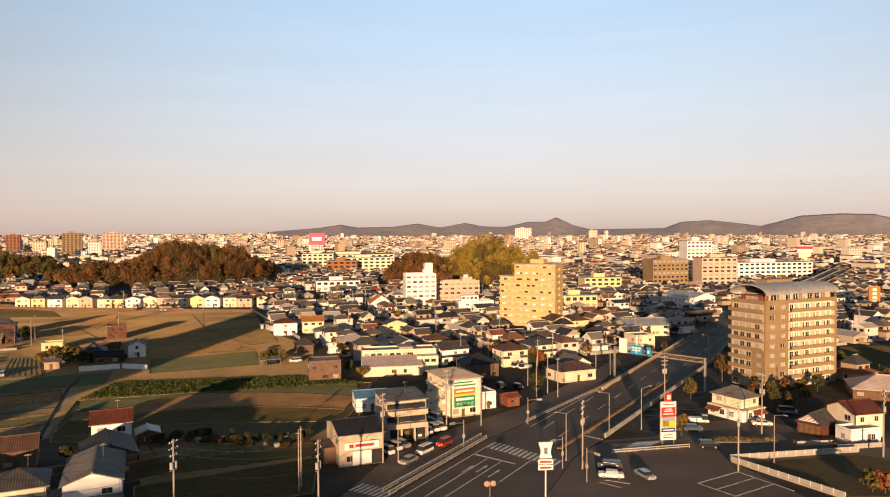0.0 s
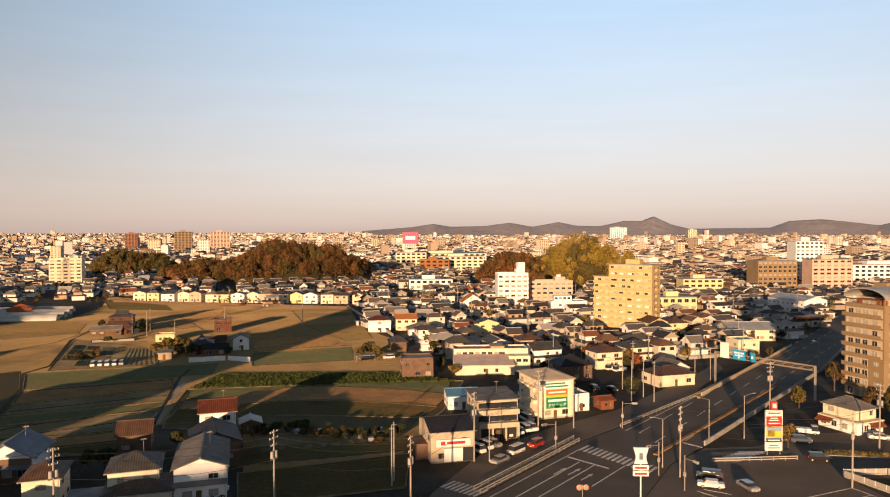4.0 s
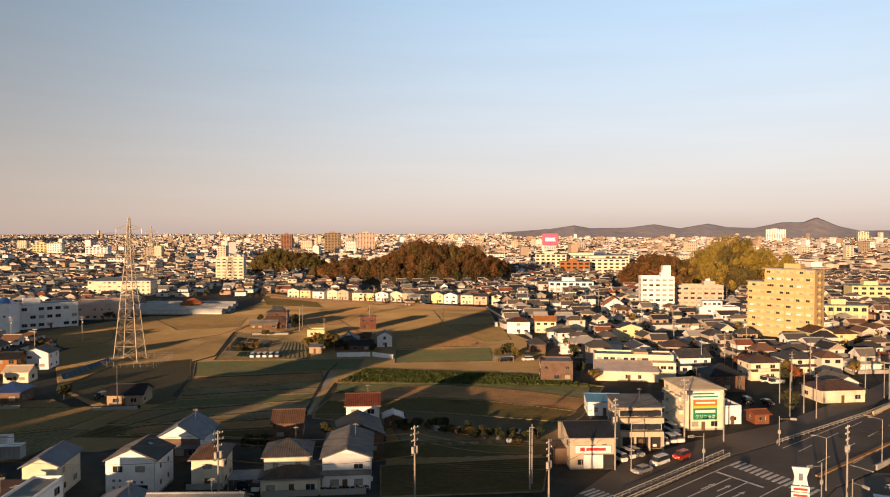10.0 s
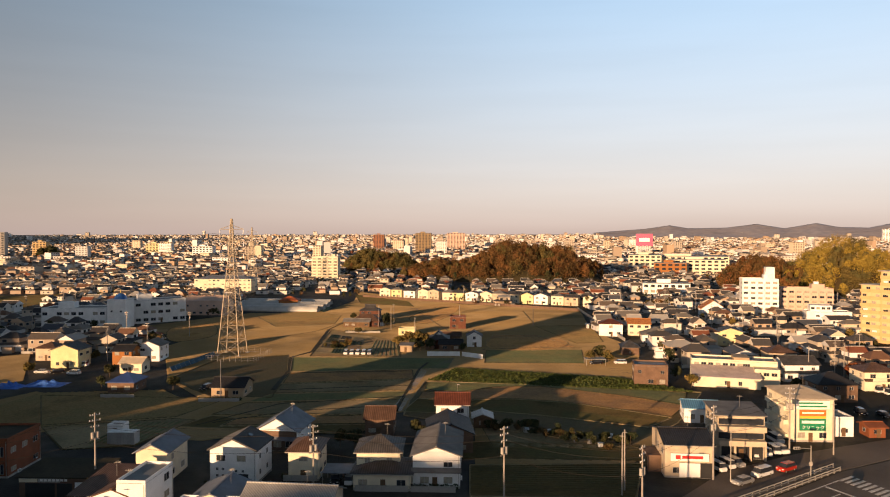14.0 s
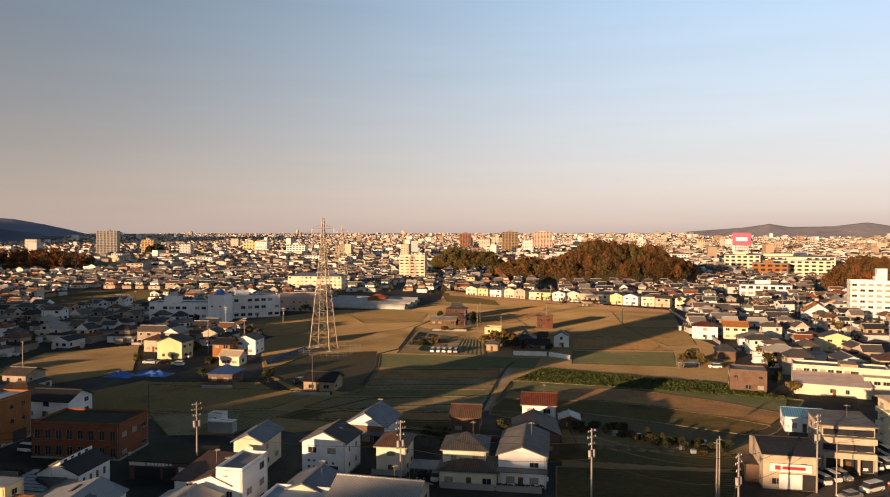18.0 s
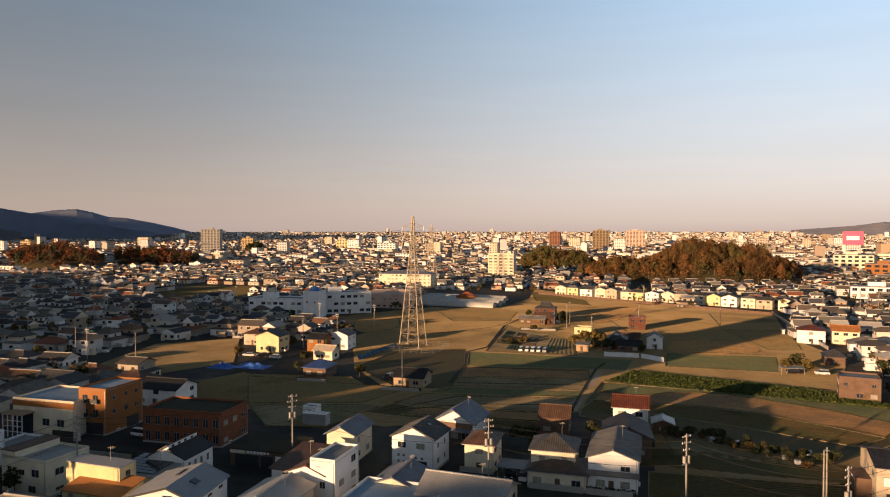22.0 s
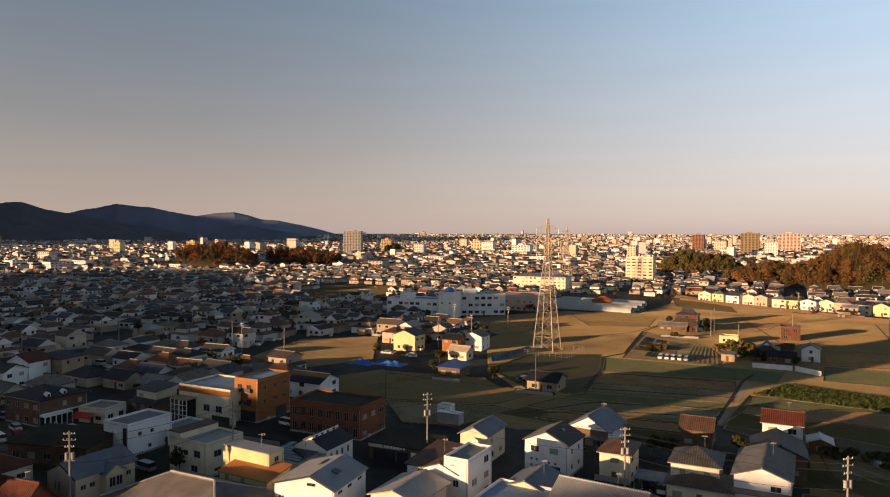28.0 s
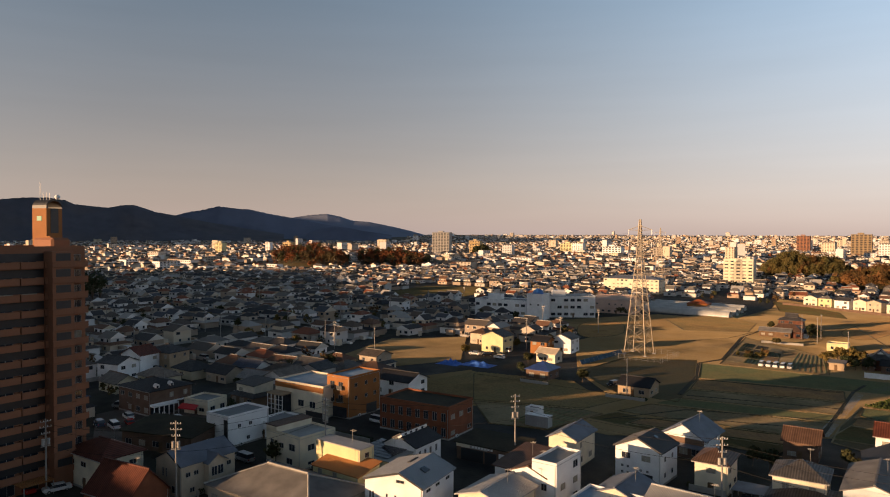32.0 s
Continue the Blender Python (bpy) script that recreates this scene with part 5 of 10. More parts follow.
    for i in sel:
        fl = max(2, int(h[i] / 3))
        for q in range(fl):
            z0 = h[i] * (q + 0.35) / fl
            m = max(2, int(w[i] / 4.5))
            for j in range(m):
                u0, u1 = -hw[i] + w[i] * (j + 0.25) / m, -hw[i] + w[i] * (j + 0.75) / m
                base = len(WV)
                for lx, lz in ((u0, z0), (u1, z0), (u1, z0 + 1.3), (u0, z0 + 1.3)):
                    ly = -hd[i] - 0.08
                    WV.append((x[i] + lx * c[i] - ly * s[i], y[i] + lx * s[i] + ly * c[i], gz[i] + lz))
                WF.append((base, base + 1, base + 2, base + 3))
    tagged(new("far_town_windows", from_np("far_town_windows", np.array(WV), np.array(WF), M_GLASS)), "rows of far dark windows", "windows", kind="stuff")
    # trees scattered between the far houses
    m = 1500
    rr = np.sqrt(g.uniform(700.0 ** 2, 3200.0 ** 2, m))
    aa = np.radians(g.uniform(-97, 40, m))
    C = np.stack([rr * np.sin(aa), rr * np.cos(aa), np.where(rr < 2600, 0, 36 * (np.maximum(rr - 2600, 0) / 2300) ** 1.6) + 3.5], 1)
    R = np.stack([g.uniform(2, 5, m), g.uniform(2, 5, m), g.uniform(2, 4.5, m)], 1)
    v, f = leaf_cloud(17, C, R, 26, 1.3)
    tagged(new("far_town_trees", from_np("far_town_trees", v, f, M_LEAFRED)), "far garden trees between the houses", "trees", kind="stuff")


# ---------- apartment blocks ----------
def apartment(x, y, w, d, floors, fh, wall, rz, label, bays, rail=None, left_bays=2, top=True, name="apartment_building", balcony=True, lit=0.5):
    """A block of flats: core, a balcony and windows for each bay of each floor, roof parapets."""
    rail = rail or wall
    H = floors * fh
    c = pose(x, y, 0, 0, 0, rz) @ pose(0, d / 2, 0)
    ob = thing(name, c.translation.x, c.translation.y, 0, rz, label, "apartment block")
    TAKEN.append((c.translation.x, c.translation.y, math.hypot(w, d) * 0.5))
    part("wall", bx(-w / 2, w / 2, -d / 2, d / 2, 0, H), wall, ob)
    part("roof", bx(-w / 2 + 0.25, w / 2 - 0.25, -d / 2 + 0.25, d / 2 - 0.25, H, H + 0.1), M_FLATROOF, ob)
    for a, b, e, f in ((-w / 2, w / 2, -d / 2, -d / 2 + 0.22), (-w / 2, w / 2, d / 2 - 0.22, d / 2), (-w / 2, -w / 2 + 0.22, -d / 2 + 0.22, d / 2 - 0.22), (w / 2 - 0.22, w / 2, -d / 2 + 0.22, d / 2 - 0.22)):
        part("parapet", bx(a, b, e, f, H + 0.003, H + 0.9), wall, ob)
    bw = w / bays
    rg = random.Random(int(x))
    bal = mesh_of(box(box(box(bmesh.new(), -bw / 2 + 0.1, bw / 2 - 0.1, -1.3, 0, -0.16, 0), -bw / 2 + 0.1, bw / 2 - 0.1, -1.3, -1.16, 0, 1.05), -bw / 2 + 0.1, -bw / 2 + 0.2, -1.16, 0, 0, 1.05), "balcony", rail)
    for fl in range(floors):
        for i in range(bays):
            u = -w / 2 + bw * (i + 0.5)
            if balcony and fl > 0:
                part("balcony", bal, None, ob, m=side_pose("front", w, d, u, fl * fh))
            part("window", window_mesh(bw * 0.62, 1.9, rg.random() < lit), None, ob, m=side_pose("front", w, d, u, fl * fh + 0.25))
        for side in ("left", "right"):
            windows(ob, w, d, fl * fh + 0.8, side, left_bays, 1.4, 1.2, rg, 0.0)
    if top:
        part("stair_head", bx(w * 0.12, w * 0.36, -d * 0.2, d * 0.3, H + 0.1, H + 3.0), wall, ob)
        part("water_tank", bx(w * 0.17, w * 0.26, -d * 0.1, d * 0.1, H + 3.0, H + 4.4, 0.15), M_WHITE, ob)
    return ob

def ochre_block():
    """A ten-storey slab with a wing two storeys lower, every bay with a deep balcony and a cream recess."""
    W, D, FH, WING = 21.6, 9.0, 3.0, 7.8
    apt = thing("apartment_building", 43.4 + 0.5 * D / 2, 336.2 + 0.866 * D / 2, 0, -30, "ten-storey ochre apartment block in full sun", "apartment block")
    TAKEN.append((apt.location.x, apt.location.y, 20))
    part("wall", bx(-W / 2, W / 2, -D / 2, D / 2, 0, 10 * FH), M_APTORANGE, apt)
    part("wing", bx(-W / 2 - WING, -W / 2 - 0.003, -D / 2, D / 2 - 1, 0, 8 * FH), M_APTORANGE, apt)
    part("roof_slab", bx(-W / 2 - 0.5, W / 2 + 0.5, -D / 2 - 1.4, D / 2 + 0.3, 10 * FH + 0.003, 10 * FH + 0.35), M_CONC, apt, "pale flat roof slab")
    part("wing_roof", bx(-W / 2 - WING - 0.3, -W / 2 - 0.02, -D / 2 - 1.3, D / 2 - 1, 8 * FH + 0.003, 8 * FH + 0.3), M_CONC, apt)
    part("stair_head", bx(-4, 3, -1, 3.5, 10 * FH + 0.35, 10 * FH + 2.4), M_APTORANGE, apt)
    part("aerial", rod(bmesh.new(), (-7, 0, 10 * FH), (-7, 0, 10 * FH + 5), 0.06), M_STEEL, apt)
    bw = 4.2
    bal = mesh_of(box(box(box(bmesh.new(), -bw / 2, bw / 2, -1.3, 0, -0.18, 0), -bw / 2, bw / 2, -1.3, -1.16, 0, 1.1), bw / 2 - 0.12, bw / 2, -1.16, 0, 0, 1.1), "balcony", M_APTORANGE)
    rec = mesh_of(bx(-bw / 2 + 0.3, bw / 2 - 0.3, -0.04, 0, 0.05, 2.6), "balcony_wall", M_OCHREPALE)
    sidebal = mesh_of(bx(-1.6, 1.6, -1.0, 0, -0.15, 1.05, 0.03), "side_balcony", M_APTORANGE)
    rg = random.Random(8)
    for fl in range(10):
        z = fl * FH
        us = [-W / 2 + bw * (k + 0.5) + 0.3 for k in range(5)]
        if fl < 8:
            us = [-W / 2 - WING + bw * 0.5 + 0.1, -W / 2 - bw * 0.45] + us
        for u in us:
            part("balcony", bal, None, apt, m=pose(u, -D / 2, z + 0.2))
            part("balcony_wall", rec, None, apt, "pale ochre wall inside the balcony", m=pose(u, -D / 2, z + 0.2))
            part("window", window_mesh(1.6, 1.9, rg.random() < 0.55), None, apt, m=pose(u + rg.choice((-0.8, 0.7)), -D / 2 - 0.05, z + 0.3))
            if rg.random() < 0.35:
                part("laundry", bx(-0.9, 0.9, -1.28, -1.22, 1.15, 1.9), rg.choice((M_WHITE, M_DARK, M_WHITE)), apt, "washing hung on a rail", m=pose(u, -D / 2 + 0.3, z + 0.2))
        part("pier", bx(W / 2 - 0.35, W / 2, -1.4, 0, 0, FH - 0.02), M_APTORANGE, apt, m=pose(0, -D / 2, z))
        for v in (-2.4, 1.8):
            part("window", window_mesh(1.3, 1.3, rg.random() < 0.3), None, apt, m=side_pose("right", W, D, v, z + 0.9))
        part("side_balcony", sidebal, None, apt, m=side_pose("right", W, D, -0.3, z + 0.2))
ochre_block()
apt = apartment(-14.5, 419.6, 18.5, 11, 7, 2.85, M_WHITE, 12, "white seven-storey apartment block with small balconies", 5, lit=0.7)
part("lift_tower", bx(3.5, 8, -1, 5, 19.96, 27), M_WHITE, apt)
apartment(8.5, 441.8, 27.4, 11, 5, 2.8, M_PINK, 12, "low pink-brown apartment block with long balconies", 7)
apartment(-392.7, 537.9, 24.8, 14, 8, 2.9, M_CREAM, 25, "cream apartment block with a red roof tank", 5)
# rounded brown block by the road
def vault(w, d, rise, t=0.3, n=14):
    bm = bmesh.new()
    rows = []
    for i in range(n + 1):
        a = math.pi * i / n
        y, z = -d / 2 * math.cos(a), rise * math.sin(a)
        rows.append([bm.verts.new((sx * w / 2, y, z + dz)) for sx, dz in ((-1, t), (1, t), (1, 0), (-1, 0))])
    for a, b in zip(rows, rows[1:]):
        for k in range(4):
            bm.faces.new((a[k], b[k], b[(k + 1) % 4], a[(k + 1) % 4]))
    bm.faces.new(rows[0])
    bm.faces.new(rows[-1][::-1])
    bmesh.ops.recalc_face_normals(bm, faces=bm.faces[:])
    return bm
# tall red-brown block at the edge of the town
TC = (-147.2, 9.6)
TU = (math.cos(radians(115)), math.sin(radians(115)))
apt = apartment(TC[0] - 18 * TU[0], TC[1] - 18 * TU[1], 36, 13, 15, 2.84, M_APTRED, 115, "tall red-brown apartment tower with open gallery floors", 9, rail=M_APTRED, left_bays=3, top=False, lit=0.08)
part("stair_column", bx(10.6, 14.4, -9.4, -6.5, 0, 42.6), M_APTRED, apt)
# flat dark strips on the wall stand in for shade in the galleries
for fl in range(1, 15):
    part("gallery_recess", bx(-18, 10.5, -6.56, -6.5, fl * 2.84 + 1.1, fl * 2.84 + 2.5), M_DARK, apt, "dark strip for the shade inside the gallery")
TM = apt.matrix_basis.inverted() @ pose(-157.5, 3.8, 42.66, 0, 0, 40)
part("roof_tower", bx(-1.8, 1.8, -1.8, 1.8, 0, 8.0), M_ORANGE, apt, "ochre roof tower with aerials", m=TM)
part("tower_cap", vault(3.6, 3.6, 1.5), M_DARK, apt, m=TM @ pose(0, 0, 8.0))
# the arch's shade is a dark strip on the tower face
part("tower_recess", bx(-0.9, 0.9, -0.06, 0.0, 3.2, 8.0), M_DARK, apt, "dark strip for the shade in the arched recess", m=TM @ pose(1.8, 0, 0, 0, 0, 90))
part("tower_sign", bx(-0.6, 0.6, -0.05, 0.0, 5.6, 6.5), M_GREENSIGN, apt, m=TM @ pose(0, -1.8, 0))
part("stair_wall", bx(-0.2, 3.4, -2.4, -2.1, 0, 2.6), M_ORANGE, apt, m=TM)
# dark slots painted in for the shaded openings of the column
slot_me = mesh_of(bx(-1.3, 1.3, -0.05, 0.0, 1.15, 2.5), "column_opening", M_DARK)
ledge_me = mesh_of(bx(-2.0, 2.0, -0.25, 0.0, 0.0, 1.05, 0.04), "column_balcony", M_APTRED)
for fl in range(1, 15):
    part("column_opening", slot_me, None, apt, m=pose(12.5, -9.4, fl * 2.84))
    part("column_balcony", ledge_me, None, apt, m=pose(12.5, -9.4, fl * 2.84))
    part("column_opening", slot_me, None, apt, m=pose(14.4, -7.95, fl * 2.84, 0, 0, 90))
    part("window", window_mesh(1.5, 1.3, fl % 3 == 0), None, apt, m=pose(16.3, -6.5, fl * 2.84 + 0.9))
for k in range(4):
    part("aerial", rod(bmesh.new(), (-1.2 + 0.8 * k, -0.5, 9.2), (-1.2 + 0.8 * k, -0.5, 11.0 + 2.2 * (k == 0)), 0.04), M_STEEL, apt, m=TM)
part("lower_drum", bx(13.0, 16.5, -4.5, 2.5, 42.66, 45.0, 0.4), M_APTRED, apt)
bm = bmesh.new()
bmesh.ops.create_uvsphere(bm, u_segments=12, v_segments=8, radius=0.5)
part("radome", bm, M_WHITE, apt, "white dish cover", m=TM @ pose(2.6, 0, 10.2))

# ---------- school with a blue dome ----------
def school_wing(fx, fy, w, d, h, st, rz, label):
    ob = corner_house(fx, fy, w, d, h, "flat", 0, M_WHITE, M_FLATROOF, rz, label, wins=(), storeys=st, name="school_wing", category="school", fit=False)
    n = int(w / 3.4)
    for s in range(st):
        for k in range(n):
            if (k * 7 + s * 3) % 5:
                part("window", window_mesh(2.3, 1.5, (k + s) % 4 == 0), None, ob, m=side_pose("front", w, d, -w / 2 + w * (k + 0.5) / n, s * h / st + 1.1))
        windows(ob, w, d, s * h / st + 1.1, "right", 3, 1.6, 1.4)
    part("roof_room", bx(-w * 0.3, -w * 0.05, -2, 3, h + 0.06, h + 3.0), M_WHITE, ob)
    return ob
school_wing(-300.0, 243.8, 28.5, 13, 11.5, 3, 58, "white three-storey school wing with dark windows")
school_wing(-332.5, 220.4, 31, 13, 8.5, 2, 31, "white two-storey school wing with a flat roof")
tw = house(-293.2, 232.2, 9.0, 9, 13.5, "flat", 0, M_WHITE, M_FLATROOF, 25, "white stair tower topped by a blue dome", storeys=2, name="dome_tower", category="school")
bm = bmesh.new()
bmesh.ops.create_uvsphere(bm, u_segments=24, v_segments=12, radius=3.0)
bmesh.ops.bisect_plane(bm, geom=bm.verts[:] + bm.edges[:] + bm.faces[:], plane_co=(0, 0, 0), plane_no=(0, 0, 1), clear_inner=True)
for f in bm.faces:
    f.smooth = True
part("dome", bm, M_BLUEDOME, tw, "glossy blue half dome", m=pose(0, 0, 13.56))
part("finial", rod(bmesh.new(), (0, 0, 16.4), (0, 0, 18.6), 0.15, 0.05), M_YELSIGN, tw)
house(-294.7, 290.3, 22.2, 16, 8.0, "gable", 2.0, M_PINK, M_PINK, 25, "pink school hall with a low pink roof", storeys=2, name="school_hall", category="school")
house(-390.5, 403.9, 43.9, 16, 11, "hip", 2.0, M_CREAM, M_SLATE, 25, "long four-storey pale college building", storeys=4, name="college_building", category="school")

# ---------- transmission pylons ----------
def pylon(x, y, H, base, rz, label, near=True):
    ob = thing("transmission_pylon", x, y, 0, rz, label, "pylon", "pylons")
    def half(z):
        q = z / H
        return base / 2 * (1 - q / 0.72) + 1.0 * q / 0.72 if q < 0.72 else 1.0 - 0.75 * (q - 0.72) / 0.28
    lv = [0]
    while lv[-1] < H:
        lv.append(min(H, lv[-1] + max(1.6, half(lv[-1]) * 1.35)))
    for sx, sy in ((-1, -1), (1, -1), (1, 1), (-1, 1)):
        bm = bmesh.new()
        rings = [[bm.verts.new((sx * half(a) + dx, sy * half(a) + dy, a)) for dx, dy in ((-0.11, -0.11), (0.11, -0.11), (0.11, 0.11), (-0.11, 0.11))] for a in lv]
        for a, b in zip(rings, rings[1:]):
            for k in range(4):
                bm.faces.new((a[k], a[(k + 1) % 4], b[(k + 1) % 4], b[k]))
        part("leg", bm, M_PYLON, ob)
        part("footing", bx(-0.6, 0.6, -0.6, 0.6, 0, 0.5, 0.05), M_CONC, ob, m=pose(sx * half(0), sy * half(0), 0))
    lattice = bmesh.new()
    for k, (a, b) in enumerate(zip(lv, lv[1:])):
        for q in range(4):
            ax, ay = ((-1, -1), (1, -1), (1, 1), (-1, 1))[q]
            cx, cy = ((1, -1), (1, 1), (-1, 1), (-1, -1))[q]
            A, B = half(a), half(b)
            for nm, p, q2 in (("brace", (ax * A, ay * A, a), (cx * B, cy * B, b)), ("brace", (cx * A, cy * A, a), (ax * B, ay * B, b)), ("girt", (ax * B, ay * B, b), (cx * B, cy * B, b))):
                if near:
                    part(nm, rod(bmesh.new(), p, q2, 0.065, n=4), M_PYLON, ob)
                else:
                    rod(lattice, p, q2, 0.07, n=3)
    if not near:
        part("lattice", lattice, M_PYLON, ob, kind="stuff")
    for z in (H * 0.74, H * 0.83, H * 0.92):
        for sgn in (-1, 1):
            bm = bmesh.new()
            L = 4.6
            rod(bm, (sgn * half(z), 0.5, z), (sgn * L, 0, z + 0.2), 0.10, n=4)
            rod(bm, (sgn * half(z), -0.5, z), (sgn * L, 0, z + 0.2), 0.10, n=4)
            rod(bm, (sgn * half(z), 0, z + 1.6), (sgn * L, 0, z + 0.2), 0.10, n=4)
            arm = part("crossarm", bm, M_PYLON, ob)
            part("insulator", rod(bmesh.new(), (sgn * L, 0, z + 0.2), (sgn * L, 0, z - 1.6), 0.14), M_WHITE, arm)
    TAKEN.append((x, y, 12))
    return ob
PY1 = (-189.1, 200.4)
pylon(*PY1, 51.5, 8.4, 20, "tall lattice power pylon of weathered steel")
PY2 = (-402.7, 450.4)
pylon(*PY2, 51, 8.4, 20, "lattice power pylon in the middle distance", False)


def win(ob, w, d, side, u, z, ww, wh, lit=False, name="window"):
    return part(name, window_mesh(ww, wh, lit), None, ob, m=side_pose(side, w, d, u, z))

def profile_house(fx, fy, w, d, prof, rz, wall, tiles, label, over=0.35, name="house", category="house"):
    """A house whose front shows the gable line prof, from eave to eave; steep steps in it are wall."""
    a = radians(rz)
    c = pose(fx + math.cos(a) * w / 2, fy + math.sin(a) * w / 2, 0, 0, 0, rz) @ pose(0, d / 2, 0)
    ob = thing(name, c.translation.x, c.translation.y, 0, rz, label, category)
    TAKEN.append((c.translation.x, c.translation.y, math.hypot(w, d) * 0.45))
    bm = bmesh.new()
    line = [(prof[0][0], 0), *prof, (prof[-1][0], 0)]
    f0 = [bm.verts.new((u, -d / 2, z)) for u, z in line]
    f1 = [bm.verts.new((u, d / 2, z)) for u, z in line]
    bm.faces.new(f0[::-1])
    bm.faces.new(f1)
    for k in range(len(line)):
        q = (k + 1) % len(line)
        bm.faces.new((f0[k], f0[q], f1[q], f1[k]))
    bmesh.ops.recalc_face_normals(bm, faces=bm.faces[:])
    part("wall", bm, wall, ob)
    n = 0
    for k, ((u0, z0), (u1, z1)) in enumerate(zip(prof, prof[1:])):
        if abs(u1 - u0) < 0.3:
            continue
        s = (z1 - z0) / (u1 - u0)
        a0 = u0 - (over if k == 0 else 0)
        a1 = u1 + (over if k == len(prof) - 2 else 0)
        b0, b1 = z0 + s * (a0 - u0), z1 + s * (a1 - u1)
        bm = bmesh.new()
        lo = [bm.verts.new((u, y, z + 0.01)) for u, z in ((a0, b0), (a1, b1)) for y in (-d / 2 - over, d / 2 + over)]
        hi = [bm.verts.new((v.co.x, v.co.y, v.co.z + 0.2)) for v in lo]
        for q in ((0, 1, 3, 2),):
            bm.faces.new([lo[i] for i in q])
            bm.faces.new([hi[i] for i in q[::-1]])
        for i, j in ((0, 1), (1, 3), (3, 2), (2, 0)):
            bm.faces.new((lo[i], hi[i], hi[j], lo[j]))
        bmesh.ops.recalc_face_normals(bm, faces=bm.faces[:])
        part("roof_slope", bm, turned(tiles[n]), ob)
        n += 1
        for y in (-d / 2 - over - 0.05, d / 2 + over):
            bm = bmesh.new()
            p = [bm.verts.new((u, yy, z)) for yy in (y, y + 0.05) for u, z in ((a0, b0 - 0.06), (a1, b1 - 0.06), (a1, b1 + 0.24), (a0, b0 + 0.24))]
            for q in ((0, 1, 2, 3), (7, 6, 5, 4), (0, 4, 5, 1), (1, 5, 6, 2), (2, 6, 7, 3), (3, 7, 4, 0)):
                bm.faces.new([p[i] for i in q])
            bmesh.ops.recalc_face_normals(bm, faces=bm.faces[:])
            part("barge_board", bm, M_DARK, ob)
    part("foundation", bx(-w / 2 - 0.03, w / 2 + 0.03, -d / 2 - 0.03, d / 2 + 0.03, 0, 0.4), M_CONC, ob)
    part("downpipe", bx(-0.04, 0.04, -0.08, 0.0, 0.1, prof[-1][1] - 0.15), M_FRAME, ob, m=side_pose("front", w, d, w / 2 - 0.25, 0))
    part("door", bx(-0.45, 0.45, -0.07, 0.0, 0.05, 2.05, 0.02), M_WOOD, ob, m=side_pose("left", w, d, 0, 0))
    return ob

# the nearest row, all on the town's street grid
corner_house(-60.7, 109.4, 8.5, 15, 6.0, "gable_y", 1.5, M_WHITE, M_DUSTY, 24, "white gabled house with a long grey cement roof", pent=True, wins=("front", "right"))
corner_house(-69.7, 103.7, 10.3, 8.4, 3.2, "hip", 1.1, M_CREAM, M_GREYROOF, 24, "ground floor wing of a tiled family house", over=0.6)
corner_house(-71.0, 106.8, 8.0, 8.0, 6.0, "hip", 1.9, M_CREAM, M_GREYROOF, 26, "cream house with a grey hipped tile roof", door=False)
corner_house(-74.1, 144.9, 7.6, 7.0, 6.0, "gable", 1.8, M_WHITE, M_REDROOF, 24, "white house with a dark red tile roof")
ob = profile_house(-95.4, 95.1, 8.8, 8.0, [(-4.4, 6.3), (0.0, 8.3), (4.4, 6.3)], 20, M_WHITE, (M_DUSTY, M_BLACKROOF), "white stucco house with a black tile gable roof")
for u, z, ww, wh, cur in ((-2.3, 4.2, 1.7, 1.1, False), (1.6, 4.2, 1.7, 1.1, True), (-3.0, 2.5, 0.45, 0.45, False), (-1.9, 2.5, 0.45, 0.45, False), (-3.0, 1.3, 0.45, 0.45, False), (-1.9, 1.3, 0.45, 0.45, False), (0.6, 2.2, 0.45, 0.45, False), (1.9, 2.2, 0.45, 0.45, False)):
    win(ob, 8.8, 8.0, "front", u, z, ww, wh, cur)
part("garage_door", bx(-1.0, 1.0, -0.06, 0, 0.05, 1.9), M_DARK, ob, m=side_pose("front", 8.8, 8.0, 1.9, 0))
for u, z in ((-2, 4.3), (1.5, 4.3), (-2, 1.4), (1.5, 1.4)):
    win(ob, 8.8, 8.0, "right", u, z, 0.7, 0.9)
part("skylight", bx(-0.4, 0.4, -0.5, 0.5, 0, 0.12, 0.02), M_GLASS, ob, m=pose(1.6, 0.5, 7.82, 0, math.degrees(math.atan2(2.0, 4.4)), 0))
corner_house(-73.1, 78.5, 13.5, 9, 5.4, "gable", 1.9, M_BEIGE, M_METAL, 20, "building under a ribbed pale metal roof")
ob = corner_house(-101.1, 114.3, 8.6, 9.5, 4.6, "gable_y", 2.4, M_WHITE, M_SLATE, 18, "traditional house with a grey-blue tile roof and white gable", over=0.8, pent=True)
part("timber_lower_wall", bx(-4.4, 4.4, -0.08, 0, 0.1, 4.2), M_BROWNW, ob, "dark timber boarding", m=side_pose("front", 8.6, 9.5, 0, 0))
for u in (-2.6, 0.2, 2.8):
    part("window", window_mesh(1.7, 1.3, u > 0 and u < 1), None, ob, m=side_pose("front", 8.6, 9.5, u, 0.8, 0.08))
corner_house(-83.2, 102.4, 5.6, 8.0, 5.6, "hip", 1.5, M_CREAM, M_BROWNROOF, 25, "small cream house with brown tiles and shutters")
corner_house(-91.6, 72.2, 4.6, 9.0, 8.0, "flat", 0, M_WHITE, M_FLATROOF, 22, "white box-shaped tower of a modern house", door=False)
